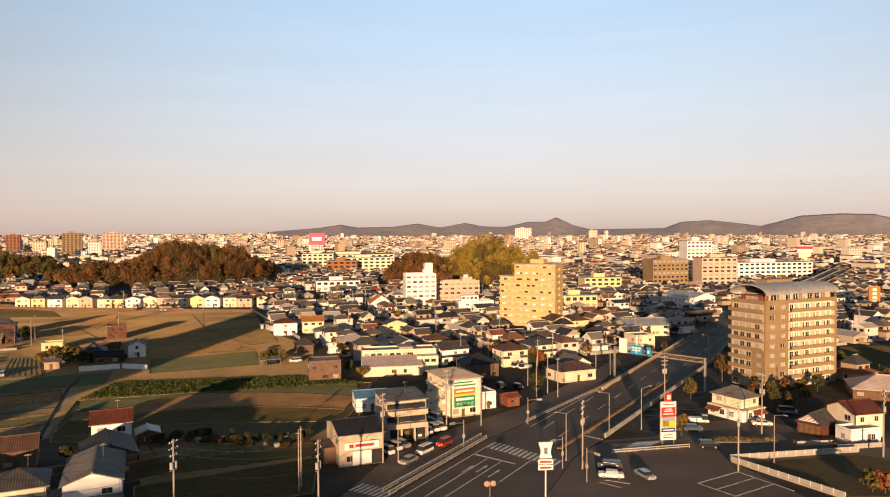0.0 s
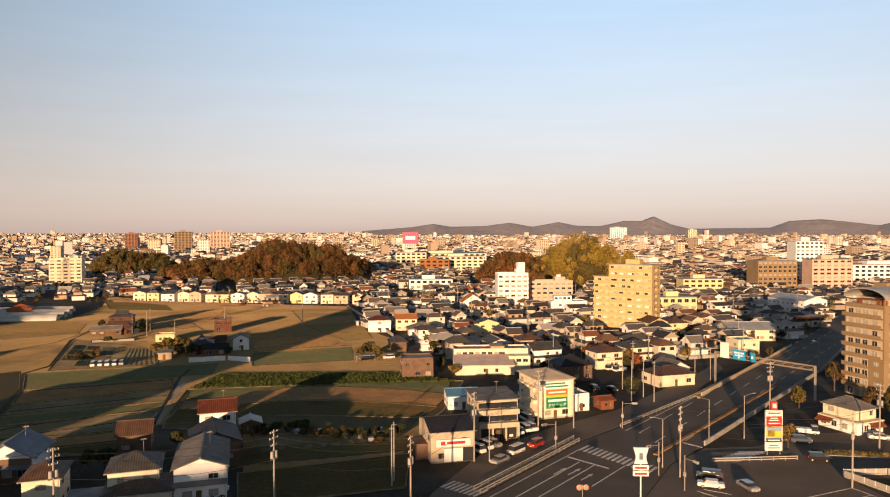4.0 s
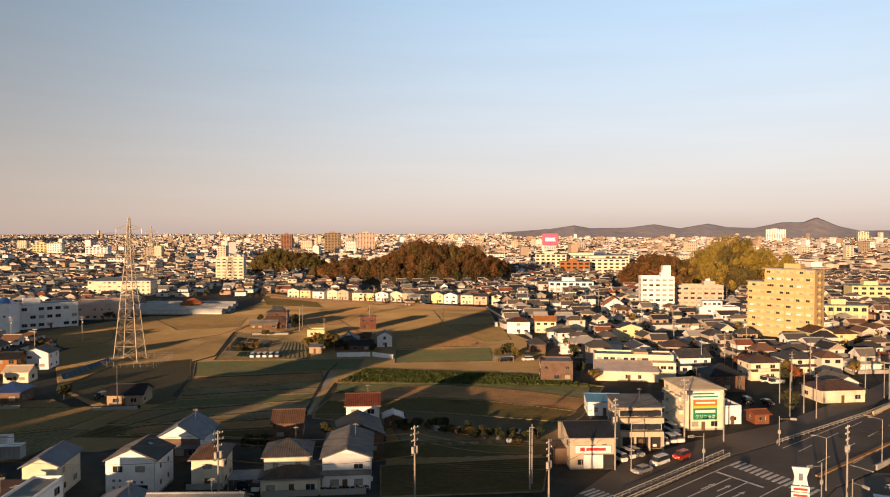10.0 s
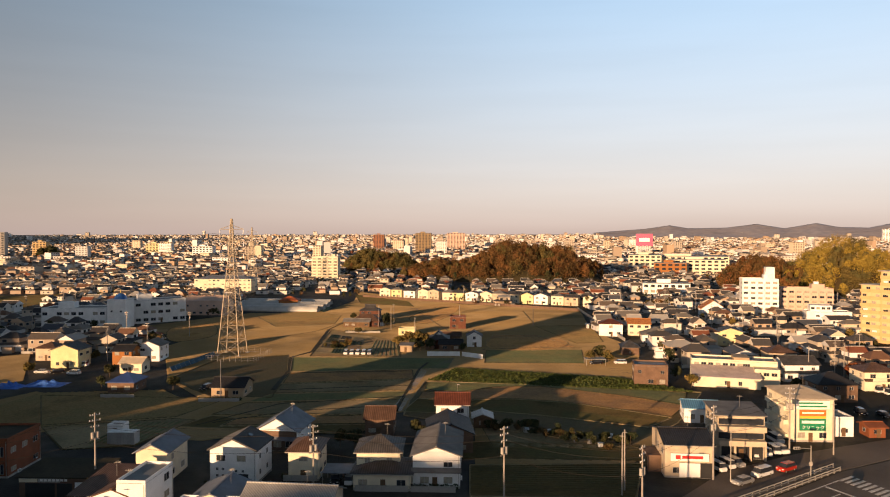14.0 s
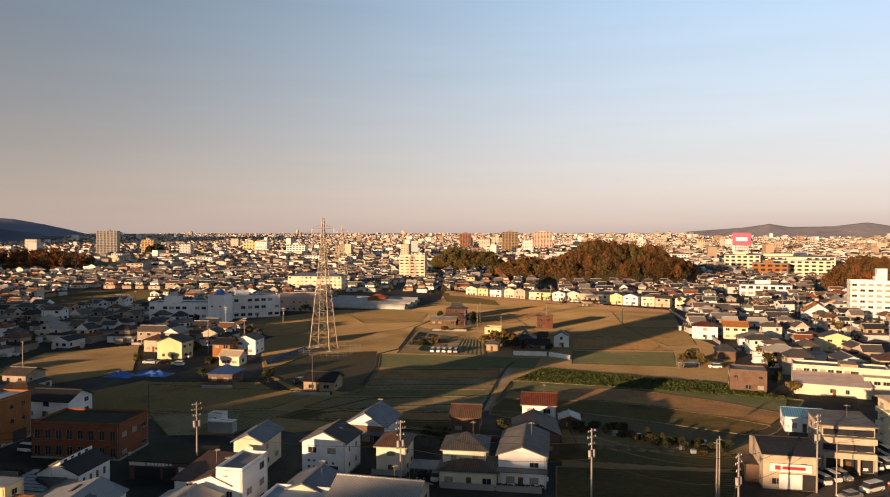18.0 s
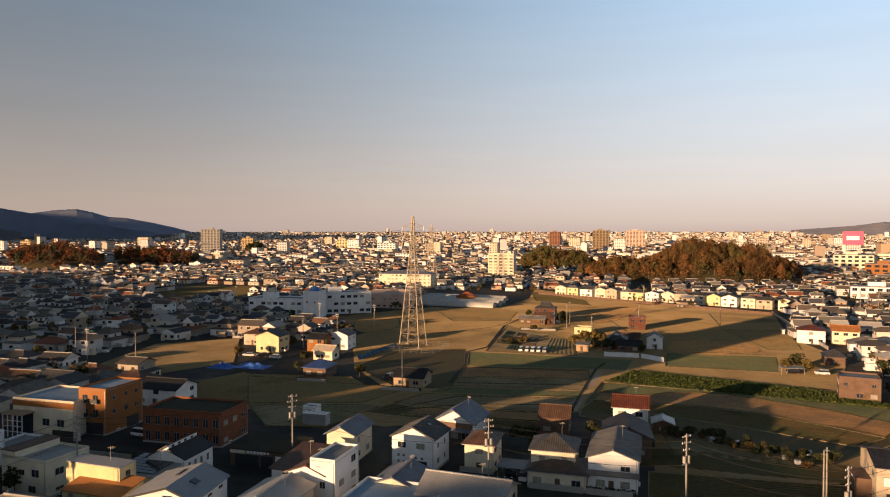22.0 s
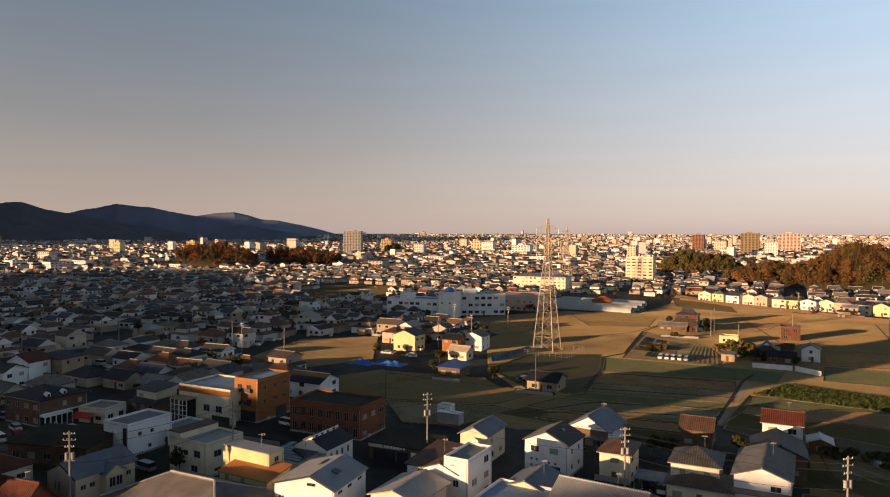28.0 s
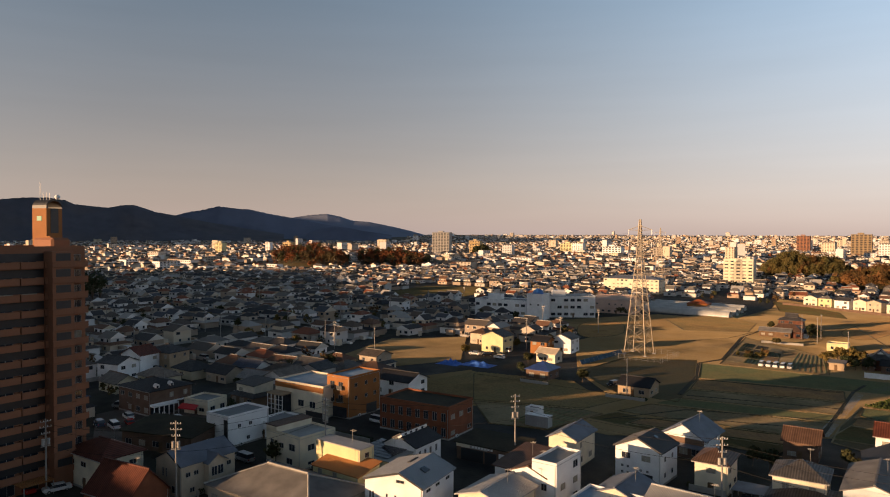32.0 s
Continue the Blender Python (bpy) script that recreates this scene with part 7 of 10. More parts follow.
house(-126.4, 241.8, 3.3, 4, 2.8, "gable", 0.8, M_BROWNW, M_BROWNROOF, 22, "small brown garden shed beside the farmhouse", name="shed", category="shed")
house(-132.6, 234.0, 4.6, 3.4, 2.6, "shed", 0.5, M_TAN, M_DUSTY, 22, "small tan farm shed beside the parked cars", wins=(), name="shed", category="shed")
house(-127.0, 262.0, 8.0, 5.0, 3.0, "gable", 1.2, M_WOOD, M_BROWNROOF, 25, "low timber outbuilding behind the farmhouse", wins=("front",))
# bright row below the wooded hill
ROW0, ROW1 = Vector((-260.2, 428.6)), Vector((-113.0, 429.6))
rrow = random.Random(12)
for k in range(16):
    q = ROW0.lerp(ROW1, (k + rrow.uniform(-0.15, 0.15)) / 15)
    kind = ("gable_y", "hip", "gable", "gable_y")[k % 4]
    house(q.x, q.y, rrow.uniform(7.0, 9.5), 7.5, rrow.uniform(5.3, 6.0), kind, rrow.uniform(1.2, 1.8), (M_CREAM, M_YELLOW, M_WHITE, M_CREAM, M_BEIGE)[k % 5], (M_DUSTY, M_BROWNROOF, M_GREYROOF, M_DUSTY)[(k * 3) % 4], 8 + rrow.uniform(-5, 5), ("cream two-storey house in the low sun", "yellow two-storey house with a tiled roof", "white two-storey house under the wood", "cream two-storey house with a weathered roof", "beige two-storey house under the wood")[k % 5], wins=("front",), over=0.35, group="houses below the wood")
house(-71.3, 310.4, 10.2, 8, 5.6, "hip", 1.5, M_WHITE, M_REDROOF, 15, "white house with an orange-red tile roof", wins=("front", "right"))
house(-60.3, 317.6, 9.7, 8, 5.4, "gable", 1.8, M_CREAM, M_MIXTILE, 15, "cream house with a bright orange roof", wins=("front", "right"))
house(-49.6, 299.9, 11.8, 10, 3.4, "hip", 2.2, M_WHITE, M_DUSTY, 15, "low white house with a wide grey roof", wins=("front", "right"))
house(-21.5, 305.7, 9.6, 8, 5.6, "gable_y", 1.6, M_YELLOW, M_GREYROOF, 15, "bright yellow two-storey house", wins=("front", "left"))
house(-29.5, 303.6, 7.5, 8, 5.6, "hip", 1.6, M_CREAM, M_BROWNROOF, 15, "cream house with balconies and a brown roof", wins=("front", "left"))
house(-53.3, 264.8, 6.1, 8, 3.2, "hip", 1.9, M_BROWNW, M_GREYROOF, 20, "old low house with a grey tiled roof", wins=("front",))
house(-189.7, 285.6, 12.8, 5, 2.8, "gable", 1.2, M_WOOD, M_DUSTY, 22, "long low wing of the timber farmhouse", wins=("front",))
house(-183.0, 293.6, 6.2, 4, 2.4, "gable", 0.8, M_WHITE, M_GREYROOF, 22, "white farm shed beside the timber house", wins=(), name="shed", category="shed")
house(-37.8, 411.6, 12.6, 9, 4.2, "gable_y", 4.2, M_WHITE, M_MIXTILE, 18, "white house with a steep orange-red roof", wins=("front",))
ob = house(17.7, 396.2, 20.4, 10, 6.2, "flat", 0, M_WHITE, M_FLATROOF, 10, "white stepped building with window bands", storeys=2, wins=("front",), category="building")
part("upper_storey", bx(-8, 2, -2, 5, 6.2, 9.4), M_WHITE, ob)
for k in range(4):
    part("window", window_mesh(1.6, 1.2, k == 1), None, ob, m=pose(-6.8 + 2.4 * k, -2, 7.4))
# houses beyond the orange office
house(-175.6, 88.2, 12.0, 9, 4.6, "gable", 1.8, M_WHITE, M_BLACKROOF, 25, "long house with a black tiled roof")
house(-189.5, 85.7, 12.5, 10, 4.6, "hip", 2.4, M_BROWNW, M_BROWNROOF, 25, "house with a wide brown tiled roof")
WSW = 13.3
ob = house(-114.3, 78.2, WSW, 8, 3.4, "shed", 0.6, M_BROWNW, M_DSOIL, 25, "low dark workshop with a plain sign board", name="workshop", category="building", wins=(), door=False)
# the bays are not cut out; dark sheets carry their shade
part("open_bay", bx(-WSW * 0.42, -0.4, -0.06, 0.0, 0.05, 2.4), M_DARK, ob, "dark sheet for the shade in an open bay", m=side_pose("front", WSW, 8, 0, 0))
part("open_bay", bx(0.0, WSW * 0.2, -0.06, 0.0, 0.05, 2.4), M_DARK, ob, "dark sheet for the shade in an open bay", m=side_pose("front", WSW, 8, 0, 0))
part("white_panel", bx(WSW * 0.24, WSW * 0.38, -0.07, 0.0, 0.1, 2.6), M_WHITE, ob, m=side_pose("front", WSW, 8, 0, 0))
part("fascia", bx(-WSW * 0.5, -WSW * 0.26, -0.14, 0.0, 2.6, 3.5), M_CREAM, ob, "pale end of the sign fascia", m=side_pose("front", WSW, 8, 0, 0))
sb = part("sign_board", bx(-WSW * 0.25, 0.6, -0.14, 0.0, 2.6, 3.4), M_CONC, ob, "faded grey sign board", m=side_pose("front", WSW, 8, 0, 0))
for k in range(7):
    part("lettering_bar", bx(-WSW * 0.22 + 0.72 * k, -WSW * 0.22 + 0.72 * k + 0.5, -0.155, -0.14, 2.8, 3.2), M_WHITESIGN, sb)
# edge of the tall tower
BGW = 23.7
ob = house(-110.9, 31.3, BGW, 14, 3.4, "hip", 2.6, M_BEIGE, M_DUSTY, 25, "building under a broad dusty grey roof")
for sx in (-1, 1):
    for sy in (-1, 1):
        part("hip_cap", rod(bmesh.new(), (sx * (BGW / 2 - 7), 0, 6.25), (sx * (BGW / 2 + 0.5), sy * 7.5, 3.45), 0.16, n=6), M_CONC, ob, "pale ridge capping")
part("ridge_cap", rod(bmesh.new(), (-(BGW / 2 - 7), 0, 6.38), (BGW / 2 - 7, 0, 6.38), 0.2, n=6), M_CONC, ob, "pale ridge capping")
house(-237.6, 21.5, 8.8, 8, 5.6, "gable", 1.6, M_WHITE, M_GREYROOF, 35, "small white house with a grey roof")
house(-248.4, 29.3, 8.6, 8, 6.0, "gable_y", 2.2, M_WHITE, M_REDROOF, 35, "white house with a red gable roof")
house(-251.0, 38.0, 10.7, 9, 5.8, "hip", 2.0, M_TAN, M_GREYROOF, 35, "tan house with a wide hipped roof")
house(-183.2, 36.7, 7.8, 7, 3.4, "flat", 0, M_CREAM, M_FLATROOF, 35, "small shop with a red awning", name="shop", category="shop")
house(-156.3, 23.2, 17.9, 10, 3.6, "shed", 1.0, M_BROWNW, M_DSOIL, 40, "dark low building with roof lights", name="workshop", category="building")
# shops along the road
WF = pose(-16.6, 221.7, 0, 0, 0, 10)
ob = house(-16.6, 221.7, 18.9, 9, 3.0, "shed", 1.9, M_CREAM, M_PALEPINK, 10, "low cream workshop with a faded pink metal roof", storeys=1, name="workshop", category="building", over=0.3)
WR = (WF @ pose(3.0, 9.4, 0)).translation
WW = 24.7
ob = house(WR.x, WR.y, WW, 8, 6.4, "flat", 0, M_CREAM, M_FLATROOF, 10, "white two-storey workshop block with window bands", storeys=2, name="workshop", category="building", wins=("front", "right"))
part("roof_box", bx(0, 4.5, -3.5, 3.5, 6.1, 7.6), M_TAN, ob, "brown roof room")
part("annex", bx(WW / 2 - 7, WW / 2, -8.6, -4, 0, 5.2), M_CREAM, ob)
for k in range(3):
    part("window", window_mesh(1.6, 1.0, False), None, ob, m=pose(WW / 2 - 6 + 2.2 * k, -8.6, 3.2))
for k in range(10):
    part("window", window_mesh(1.5, 0.9, k % 3 == 0), None, ob, m=side_pose("front", WW, 8, -WW / 2 + 1.5 + 2.1 * k if -WW / 2 + 1.5 + 2.1 * k < WW / 2 - 8 else WW / 2 - 9, 4.9))
house(-18.9, 177.9, 7.9, 8, 3.6, "gable", 1.0, M_WHITE, M_BLUETIN, 15, "low building with a blue tin roof")
house(-37.1, 214.2, 9.8, 8, 6.0, "flat", 0, M_BROWNW, M_FLATROOF, 15, "brown box-shaped house beside the fields")
house(11.3, 180.3, 4.1, 7, 4.0, "flat", 0, M_WHITE, M_FLATROOF, 25, "small white shop with flat roof beside the clinic")
house(17.9, 182.5, 3.6, 4, 2.4, "gable", 0.6, M_BRICK, M_BRICK, 25, "rust-red tin garden shed", name="shed", category="shed")
house(40.9, 212.7, 12.5, 9, 3.6, "hip", 1.6, M_CREAM, M_BROWNROOF, 25, "low cream shop with a brown roof")
house(12.0, 216.0, 10.5, 9, 5.0, "hip", 2.3, M_BROWNW, M_BLACKROOF, 25, "dark timber house with a black hipped roof")
ob = house(24.0, 237.0, 9.5, 8, 5.7, "hip", 1.7, M_CREAM, M_BROWNROOF, 25, "beige two-storey house with a front balcony and brown roof", pent=True)
bal = part("balcony", bx(-3.0, 1.0, -1.2, 0, 2.9, 3.05), M_CONC, ob, m=side_pose("front", 9.5, 8, 0, 0))
part("railing", bx(-3.0, 1.0, -1.22, -1.15, 3.05, 4.0), M_CREAM, bal)
house(3.5, 241.0, 10.5, 8, 5.4, "gable", 1.9, M_WHITE, M_GREYROOF, 25, "white two-storey house with a grey tiled gable roof", pent=True)
house(35.5, 250.0, 10.0, 8.5, 5.4, "hip", 2.0, M_CREAM, M_GREYROOF, 25, "cream house with a grey hipped tile roof and skirt roof", pent=True)
house(-2.0, 262.0, 9.0, 8.0, 5.4, "hip", 1.8, M_BEIGE, M_BROWNROOF, 20, "beige house with a brown hipped roof", pent=True)
REW, RED = 8.5, 6.5
ob = house(69.4, 171.5, REW, RED, 5.4, "hip", 1.7, M_CREAM, M_DUSTY, -60, "corner restaurant with red awnings and a weathered hip roof", name="restaurant", category="restaurant")
for side, span in (("front", REW), ("right", RED)):
    part("terrace_wall", bx(-span / 2 - 1.5 * (side == "right"), span / 2 + 0.3, -1.6, 0, 0, 2.5, 0.1), M_WHITE, ob, "white rounded terrace front", m=side_pose(side, REW, RED, 0, 0, 0.0 if side == "front" else 0.02))
    part("terrace_roof", bx(-span / 2 - 1.6 * (side == "right"), span / 2 + 0.4, -1.8, 0, 2.52, 2.85, 0.05), M_CREAM, ob, m=side_pose(side, REW, RED, 0, 0, 0.0 if side == "front" else 0.02))
    for k in range(3):
        part("window", window_mesh(1.3, 1.3, k == 2), None, ob, m=side_pose(side, REW, RED, -span * 0.32 + span * 0.32 * k, 0.8, 1.62))
ob = house(81.7, 155.7, 5.4, 8.5, 2.9, "gable_y", 1.8, M_REDWOOD, M_GREYROOF, -52, "red-brown timber storehouse with a white striped gable", wins=(), name="storehouse", category="storehouse")
for k in range(5):
    part("gable_board", bx(-2.3 + 0.42 * k, 2.3 - 0.42 * k, -0.06, 0.0, 3.0 + 0.3 * k, 3.16 + 0.3 * k), M_WHITE, ob, m=side_pose("front", 5.4, 8.5, 0, 0))
for u in (-1.8, -0.6, 0.6, 1.8):
    part("door_board", bx(u - 0.5, u + 0.5, -0.08, 0.0, 0.15, 2.3, 0.02), M_WOOD, ob, m=side_pose("front", 5.4, 8.5, 0, 0))
part("skirt_roof", bx(-2.8, 2.8, -0.7, 0.0, 2.55, 2.7, 0.03), M_GREYROOF, ob, m=side_pose("front", 5.4, 8.5, 0, 0))
house(93.6, 153.2, 7.6, 8, 5.6, "gable", 1.8, M_CREAM, M_REDROOF, 14, "cream two-storey house with a red tile roof")
house(90.4, 149.1, 7.8, 4.2, 2.9, "flat", 0, M_WHITE, M_FLATROOF, 14, "low white shop front before the red-roofed house", name="shop", category="shop")
house(119.5, 186.0, 18.0, 13, 2.9, "hip", 2.8, M_WOOD, M_PALEPINK, -22, "old house under a broad pale tile roof")

# ---------- landmark blocks of the far town ----------
def far_block(x, y, w, d, h, wall, rz, label, floors, bays):
    ob = thing("office_block", x, y, 0, rz, label, "building")
    TAKEN.append((x, y, max(w, d) * 0.6))
    part("wall", bx(-w / 2, w / 2, 0, d, 0, h), wall, ob)
    part("roof", bx(-w / 2 - 0.2, w / 2 + 0.2, -0.2, d + 0.2, h, h + 0.5), M_FLATROOF, ob)
    part("stair_head", bx(-w * 0.2, w * 0.1, d * 0.3, d * 0.7, h + 0.5, h + 3.2), wall, ob)
    near = math.hypot(x, y) < 700
    bm = bmesh.new()
    for f in range(floors):
        for b in range(bays):
            u, z = -w / 2 + w * (b + 0.5) / bays, h * (f + 0.3) / floors
            if near:
                part("window", window_mesh(w / bays * 0.6, h / floors * 0.5, f % 3 == 0), None, ob, m=pose(u, 0, z))
            else:
                box(bm, u - w / bays * 0.3, u + w / bays * 0.3, -0.12, 0.0, z, z + h / floors * 0.5)
    if near:
        bm.free()
    else:
        part("glazing", bm, M_GLASS, ob, kind="stuff")
    return ob
far_block(-122.3, 926.4, 110, 60, 16, M_CREAM, 10, "long cream shopping centre", 4, 14)
far_block(-164.4, 900.5, 40, 40, 18, M_CREAM, 10, "cream hall of a shopping centre", 4, 6)
bm = bx(-11, 11, -1, 1, 0, 17)
sgn = thing("store_sign", -182.6, 995.9, 0, 5, "tall magenta store sign with a plain white mark", "sign")
part("frame", rod(rod(bmesh.new(), (-8, 0, 0), (-8, 0, 30), 0.6), (8, 0, 0), (8, 0, 30), 0.6), M_STEEL, sgn)
part("panel", bx(-11.5, 11.5, -1, 1, 28, 45), M_MAGENTA, sgn)
part("mark", bx(-7, 7, -1.1, -1.0, 34, 39), M_WHITESIGN, sgn)
far_block(-762.6, 1426.8, 36, 30, 46, M_APTBROWN, 25, "brown high-rise block of flats", 13, 5)
far_block(-835.4, 1757.5, 50, 30, 46, M_PINK, 25, "pinkish high-rise block of flats", 13, 6)
far_block(-1036.6, 1673.7, 30, 25, 42, M_APTRED, 25, "red-brown high-rise block of flats", 12, 4)
far_block(-1375.7, 816.6, 40, 26, 48, M_CONC, 45, "tall grey office tower", 14, 6)
far_block(-1284.6, 849.2, 24, 18, 30, M_APTORANGE, 35, "ochre block of flats", 9, 4)
far_block(-1239.3, 1077.2, 34, 18, 24, M_YELLOW, 30, "yellow block of flats in sun", 7, 5)
far_block(-1221.5, 1095.0, 24, 18, 24, M_YELLOW, 30, "yellow block of flats in sun", 7, 4)
far_block(-1047.4, 1028.3, 40, 20, 20, M_WHITE, 25, "white office block in the sun", 5, 6)
far_block(186.3, 574.8, 33, 16, 22, M_APTBROWN, 15, "brown block of flats with balconies", 7, 8)
far_block(220.5, 604.4, 23, 14, 37, M_WHITE, 10, "white tall slab of flats", 12, 6)
far_block(219.1, 555.9, 31, 14, 24, M_PINK, 10, "pinkish block of flats", 8, 6)
far_block(314.5, 672.9, 90, 20, 15, M_WHITE, 10, "long white store with small windows", 4, 16)
house(152.3, 408.0, 16.0, 27, 7.2, "gable_y", 2.2, M_WHITE, M_METAL, 25, "white sports hall with a pale low metal roof", storeys=2, name="hall", category="hall", wins=("front", "left"))
house(89.0, 304.0, 19.0, 14, 4.8, "gable", 2.2, M_CREAM, M_METAL, 8, "cream workshop under a broad pale metal roof", name="workshop", category="building", over=0.8)
house(76.5, 266.0, 8.5, 8, 5.8, "flat", 0, M_CREAM, M_FLATROOF, 18, "cream box-shaped two-storey house by the road")
house(53.0, 316.0, 9.0, 9, 5.6, "gable_y", 2.0, M_YELLOW, M_BROWNROOF, 22, "yellow gabled house with a brown roof")
house(62.0, 318.0, 8.5, 8, 5.4, "hip", 1.9, M_YELLOW, M_BROWNROOF, 22, "pale yellow house with a brown hipped roof")
cpy = thing("filling_canopy", 128.0, 351.0, 0, 34, "flat orange-red canopy on posts beside the road", "canopy")
part("roof", bx(-7.0, 7.0, -4.0, 4.0, 4.6, 5.4, 0.05), M_ORANGESIGN, cpy)
for u in (-5.0, 5.0):
    for v in (-2.5, 2.5):
        part("post", bx(u - 0.2, u + 0.2, v - 0.2, v + 0.2, 0, 4.6), M_STEEL, cpy)
far_block(-1471.6, 485.4, 22, 16, 26, M_APTORANGE, 30, "ochre block of flats", 8, 4)
far_block(-1576.4, 365.6, 20, 14, 24, M_YELLOW, 30, "yellow block of flats in sun", 8, 4)
far_block(-92.7, 817.8, 60, 25, 16, M_CREAM, 10, "cream hotel with a flat roof", 4, 9)
far_block(392.0, 3491.2, 80, 40, 62, M_WHITE, 0, "great white hospital block", 12, 8)
far_block(719.4, 3388.2, 40, 40, 50, M_CREAM, 0, "cream tower with a domed top", 10, 4)

far_block(-117.2, 791.1, 34, 22, 13, M_ORANGE, 10, "orange store with a flat roof", 3, 5)
far_block(-82.9, 541.0, 34, 14, 8, M_WHITE, 12, "white two-storey office in the sun", 2, 7)
far_block(-26.1, 634.3, 30, 12, 9, M_CREAM, 12, "cream three-storey block of flats", 3, 6)
far_block(121.8, 536.9, 30, 14, 10, M_YELLOW, 10, "pale yellow three-storey block", 3, 6)
far_block(78.1, 409.2, 24, 11, 8, M_YELLOW, 10, "pale yellow two-storey flats", 2, 6)


# ---------- trees and shrubs ----------
TREES = {}
def tree(x, y, h, spread, material, label, z=0.0, seed=0):
    """A tapered trunk with limbs and a crown of many leaf clumps."""
    key = (round(h), round(spread, 1), material.name, seed % 3)
    m = pose(x, y, z, 0, 0, (x * 37 + y * 11) % 360)
    if key in TREES:
        return copy_thing(TREES[key], m)
    ob = thing("tree" if h > 2.6 else "shrub", x, y, z, 0, label, "tree" if h > 2.6 else "shrub")
    ob.matrix_basis = m
    rg = random.Random(seed * 7 + int(h * 10))
    bm = bmesh.new()
    rod(bm, (0, 0, -0.1), (0.1, 0.05, h * 0.6), 0.04 * h * 0.6, 0.015 * h, 6)
    part("trunk", bm, M_BARK, ob)
    C, R = [], []
    for k in range(7):
        a = k * 2.4 + rg.uniform(-0.4, 0.4)
        e = Vector((math.cos(a) * spread * rg.uniform(0.3, 0.62), math.sin(a) * spread * rg.uniform(0.3, 0.62), h * rg.uniform(0.45, 0.85)))
        part("limb", rod(bmesh.new(), (0.05, 0.02, h * rg.uniform(0.2, 0.45)), e, 0.012 * h, 0.005 * h, 4), M_BARK, ob)
        C.append(tuple(e))
        s = spread * rg.uniform(0.38, 0.6)
        R.append((s, s, s * rg.uniform(0.7, 1.1) * min(1.3, h / spread / 2.2)))
    C.append((0, 0, h * 0.82))
    R.append((spread * 0.5, spread * 0.5, h * 0.18))
    v, f = leaf_cloud(seed + 40, C, R, 60, 0.09 * spread + 0.12)
    part("crown", from_np("crown", v, f, material), None, ob)
    TREES[key] = ob
    return ob
for px, py, h, sp, mt in ((84.2, 189.5, 6, 1.8, M_LEAFTOWN), (88.5, 190.1, 5, 1.8, M_LEAFGOLD), (92.8, 189.5, 6, 2.0, M_LEAFTOWN), (97.8, 191.9, 5, 1.8, M_LEAFGOLD), (95.9, 185.5, 4, 1.8, M_LEAFGOLD), (85.4, 180.5, 6, 2.0, M_LEAFTOWN), (87.9, 177.5, 4, 1.6, M_LEAFTOWN), (106.0, 197.9, 5, 2.0, M_LEAFDARK), (90.0, 182.5, 4, 1.6, M_LEAFDARK), (66.8, 189.1, 6, 1.9, M_LEAFGOLD), (17.5, 247.5, 6, 2.4, M_LEAFRED), (30.5, 242.0, 6, 2.5, M_LEAFGOLD), (32.5, 239.0, 5, 2.2, M_LEAFRED), (29.5, 236.0, 4, 2.0, M_LEAFDARK), (2.0, 226.0, 4, 1.8, M_LEAFDARK), (-26.0, 218.0, 4, 2.0, M_LEAFGOLD), (84.4, 211.9, 9, 2.4, M_LEAFRED), (52.5, 154.6, 5, 1.8, M_LEAFGOLD)):
    tree(px, py, h, sp, mt, "garden tree with thin winter foliage", seed=int(h + sp * 10))
for px, py, h, sp, mt in ((-62.7, 241.6, 5, 2.2, M_LEAFGOLD), (-60.8, 247.2, 6, 2.4, M_LEAFDARK), (-56.8, 244.2, 5, 2.2, M_LEAFGOLD), (-141.6, 253.2, 5, 2.4, M_LEAFGOLD), (-137.1, 252.0, 6, 2.4, M_LEAFDARK), (-134.2, 253.3, 5, 2.2, M_LEAFGOLD), (-128.1, 249.7, 5, 2.0, M_LEAFDARK), (-179.7, 296.2, 5, 2.2, M_LEAFDARK), (-195.5, 289.0, 4, 1.8, M_LEAFGOLD), (-134.7, 243.7, 4, 2.0, M_LEAFDARK), (-112.5, 242.2, 4, 1.8, M_LEAFDARK), (-139.5, 246.8, 6, 2.6, M_LEAFGOLD), (-142.5, 244.6, 4, 2.4, M_LEAFGOLD), (-135.2, 248.4, 6, 2.4, M_LEAFGOLD), (-130.7, 247.1, 5, 2.2, M_LEAFGOLD), (-126.3, 241.9, 5, 2.2, M_LEAFDARK), (-129.6, 240.0, 4, 1.8, M_LEAFDARK), (-181.5, 300.1, 6, 2.4, M_LEAFDARK), (-178.4, 299.1, 5, 2.2, M_LEAFDARK), (-207.2, 309.3, 4, 1.8, M_LEAFDARK), (-176.0, 266.4, 3, 1.8, M_LEAFTOWN)):
    tree(px, py, h, sp, mt, "farm garden tree of golden and dark foliage", seed=int(h + sp * 10))
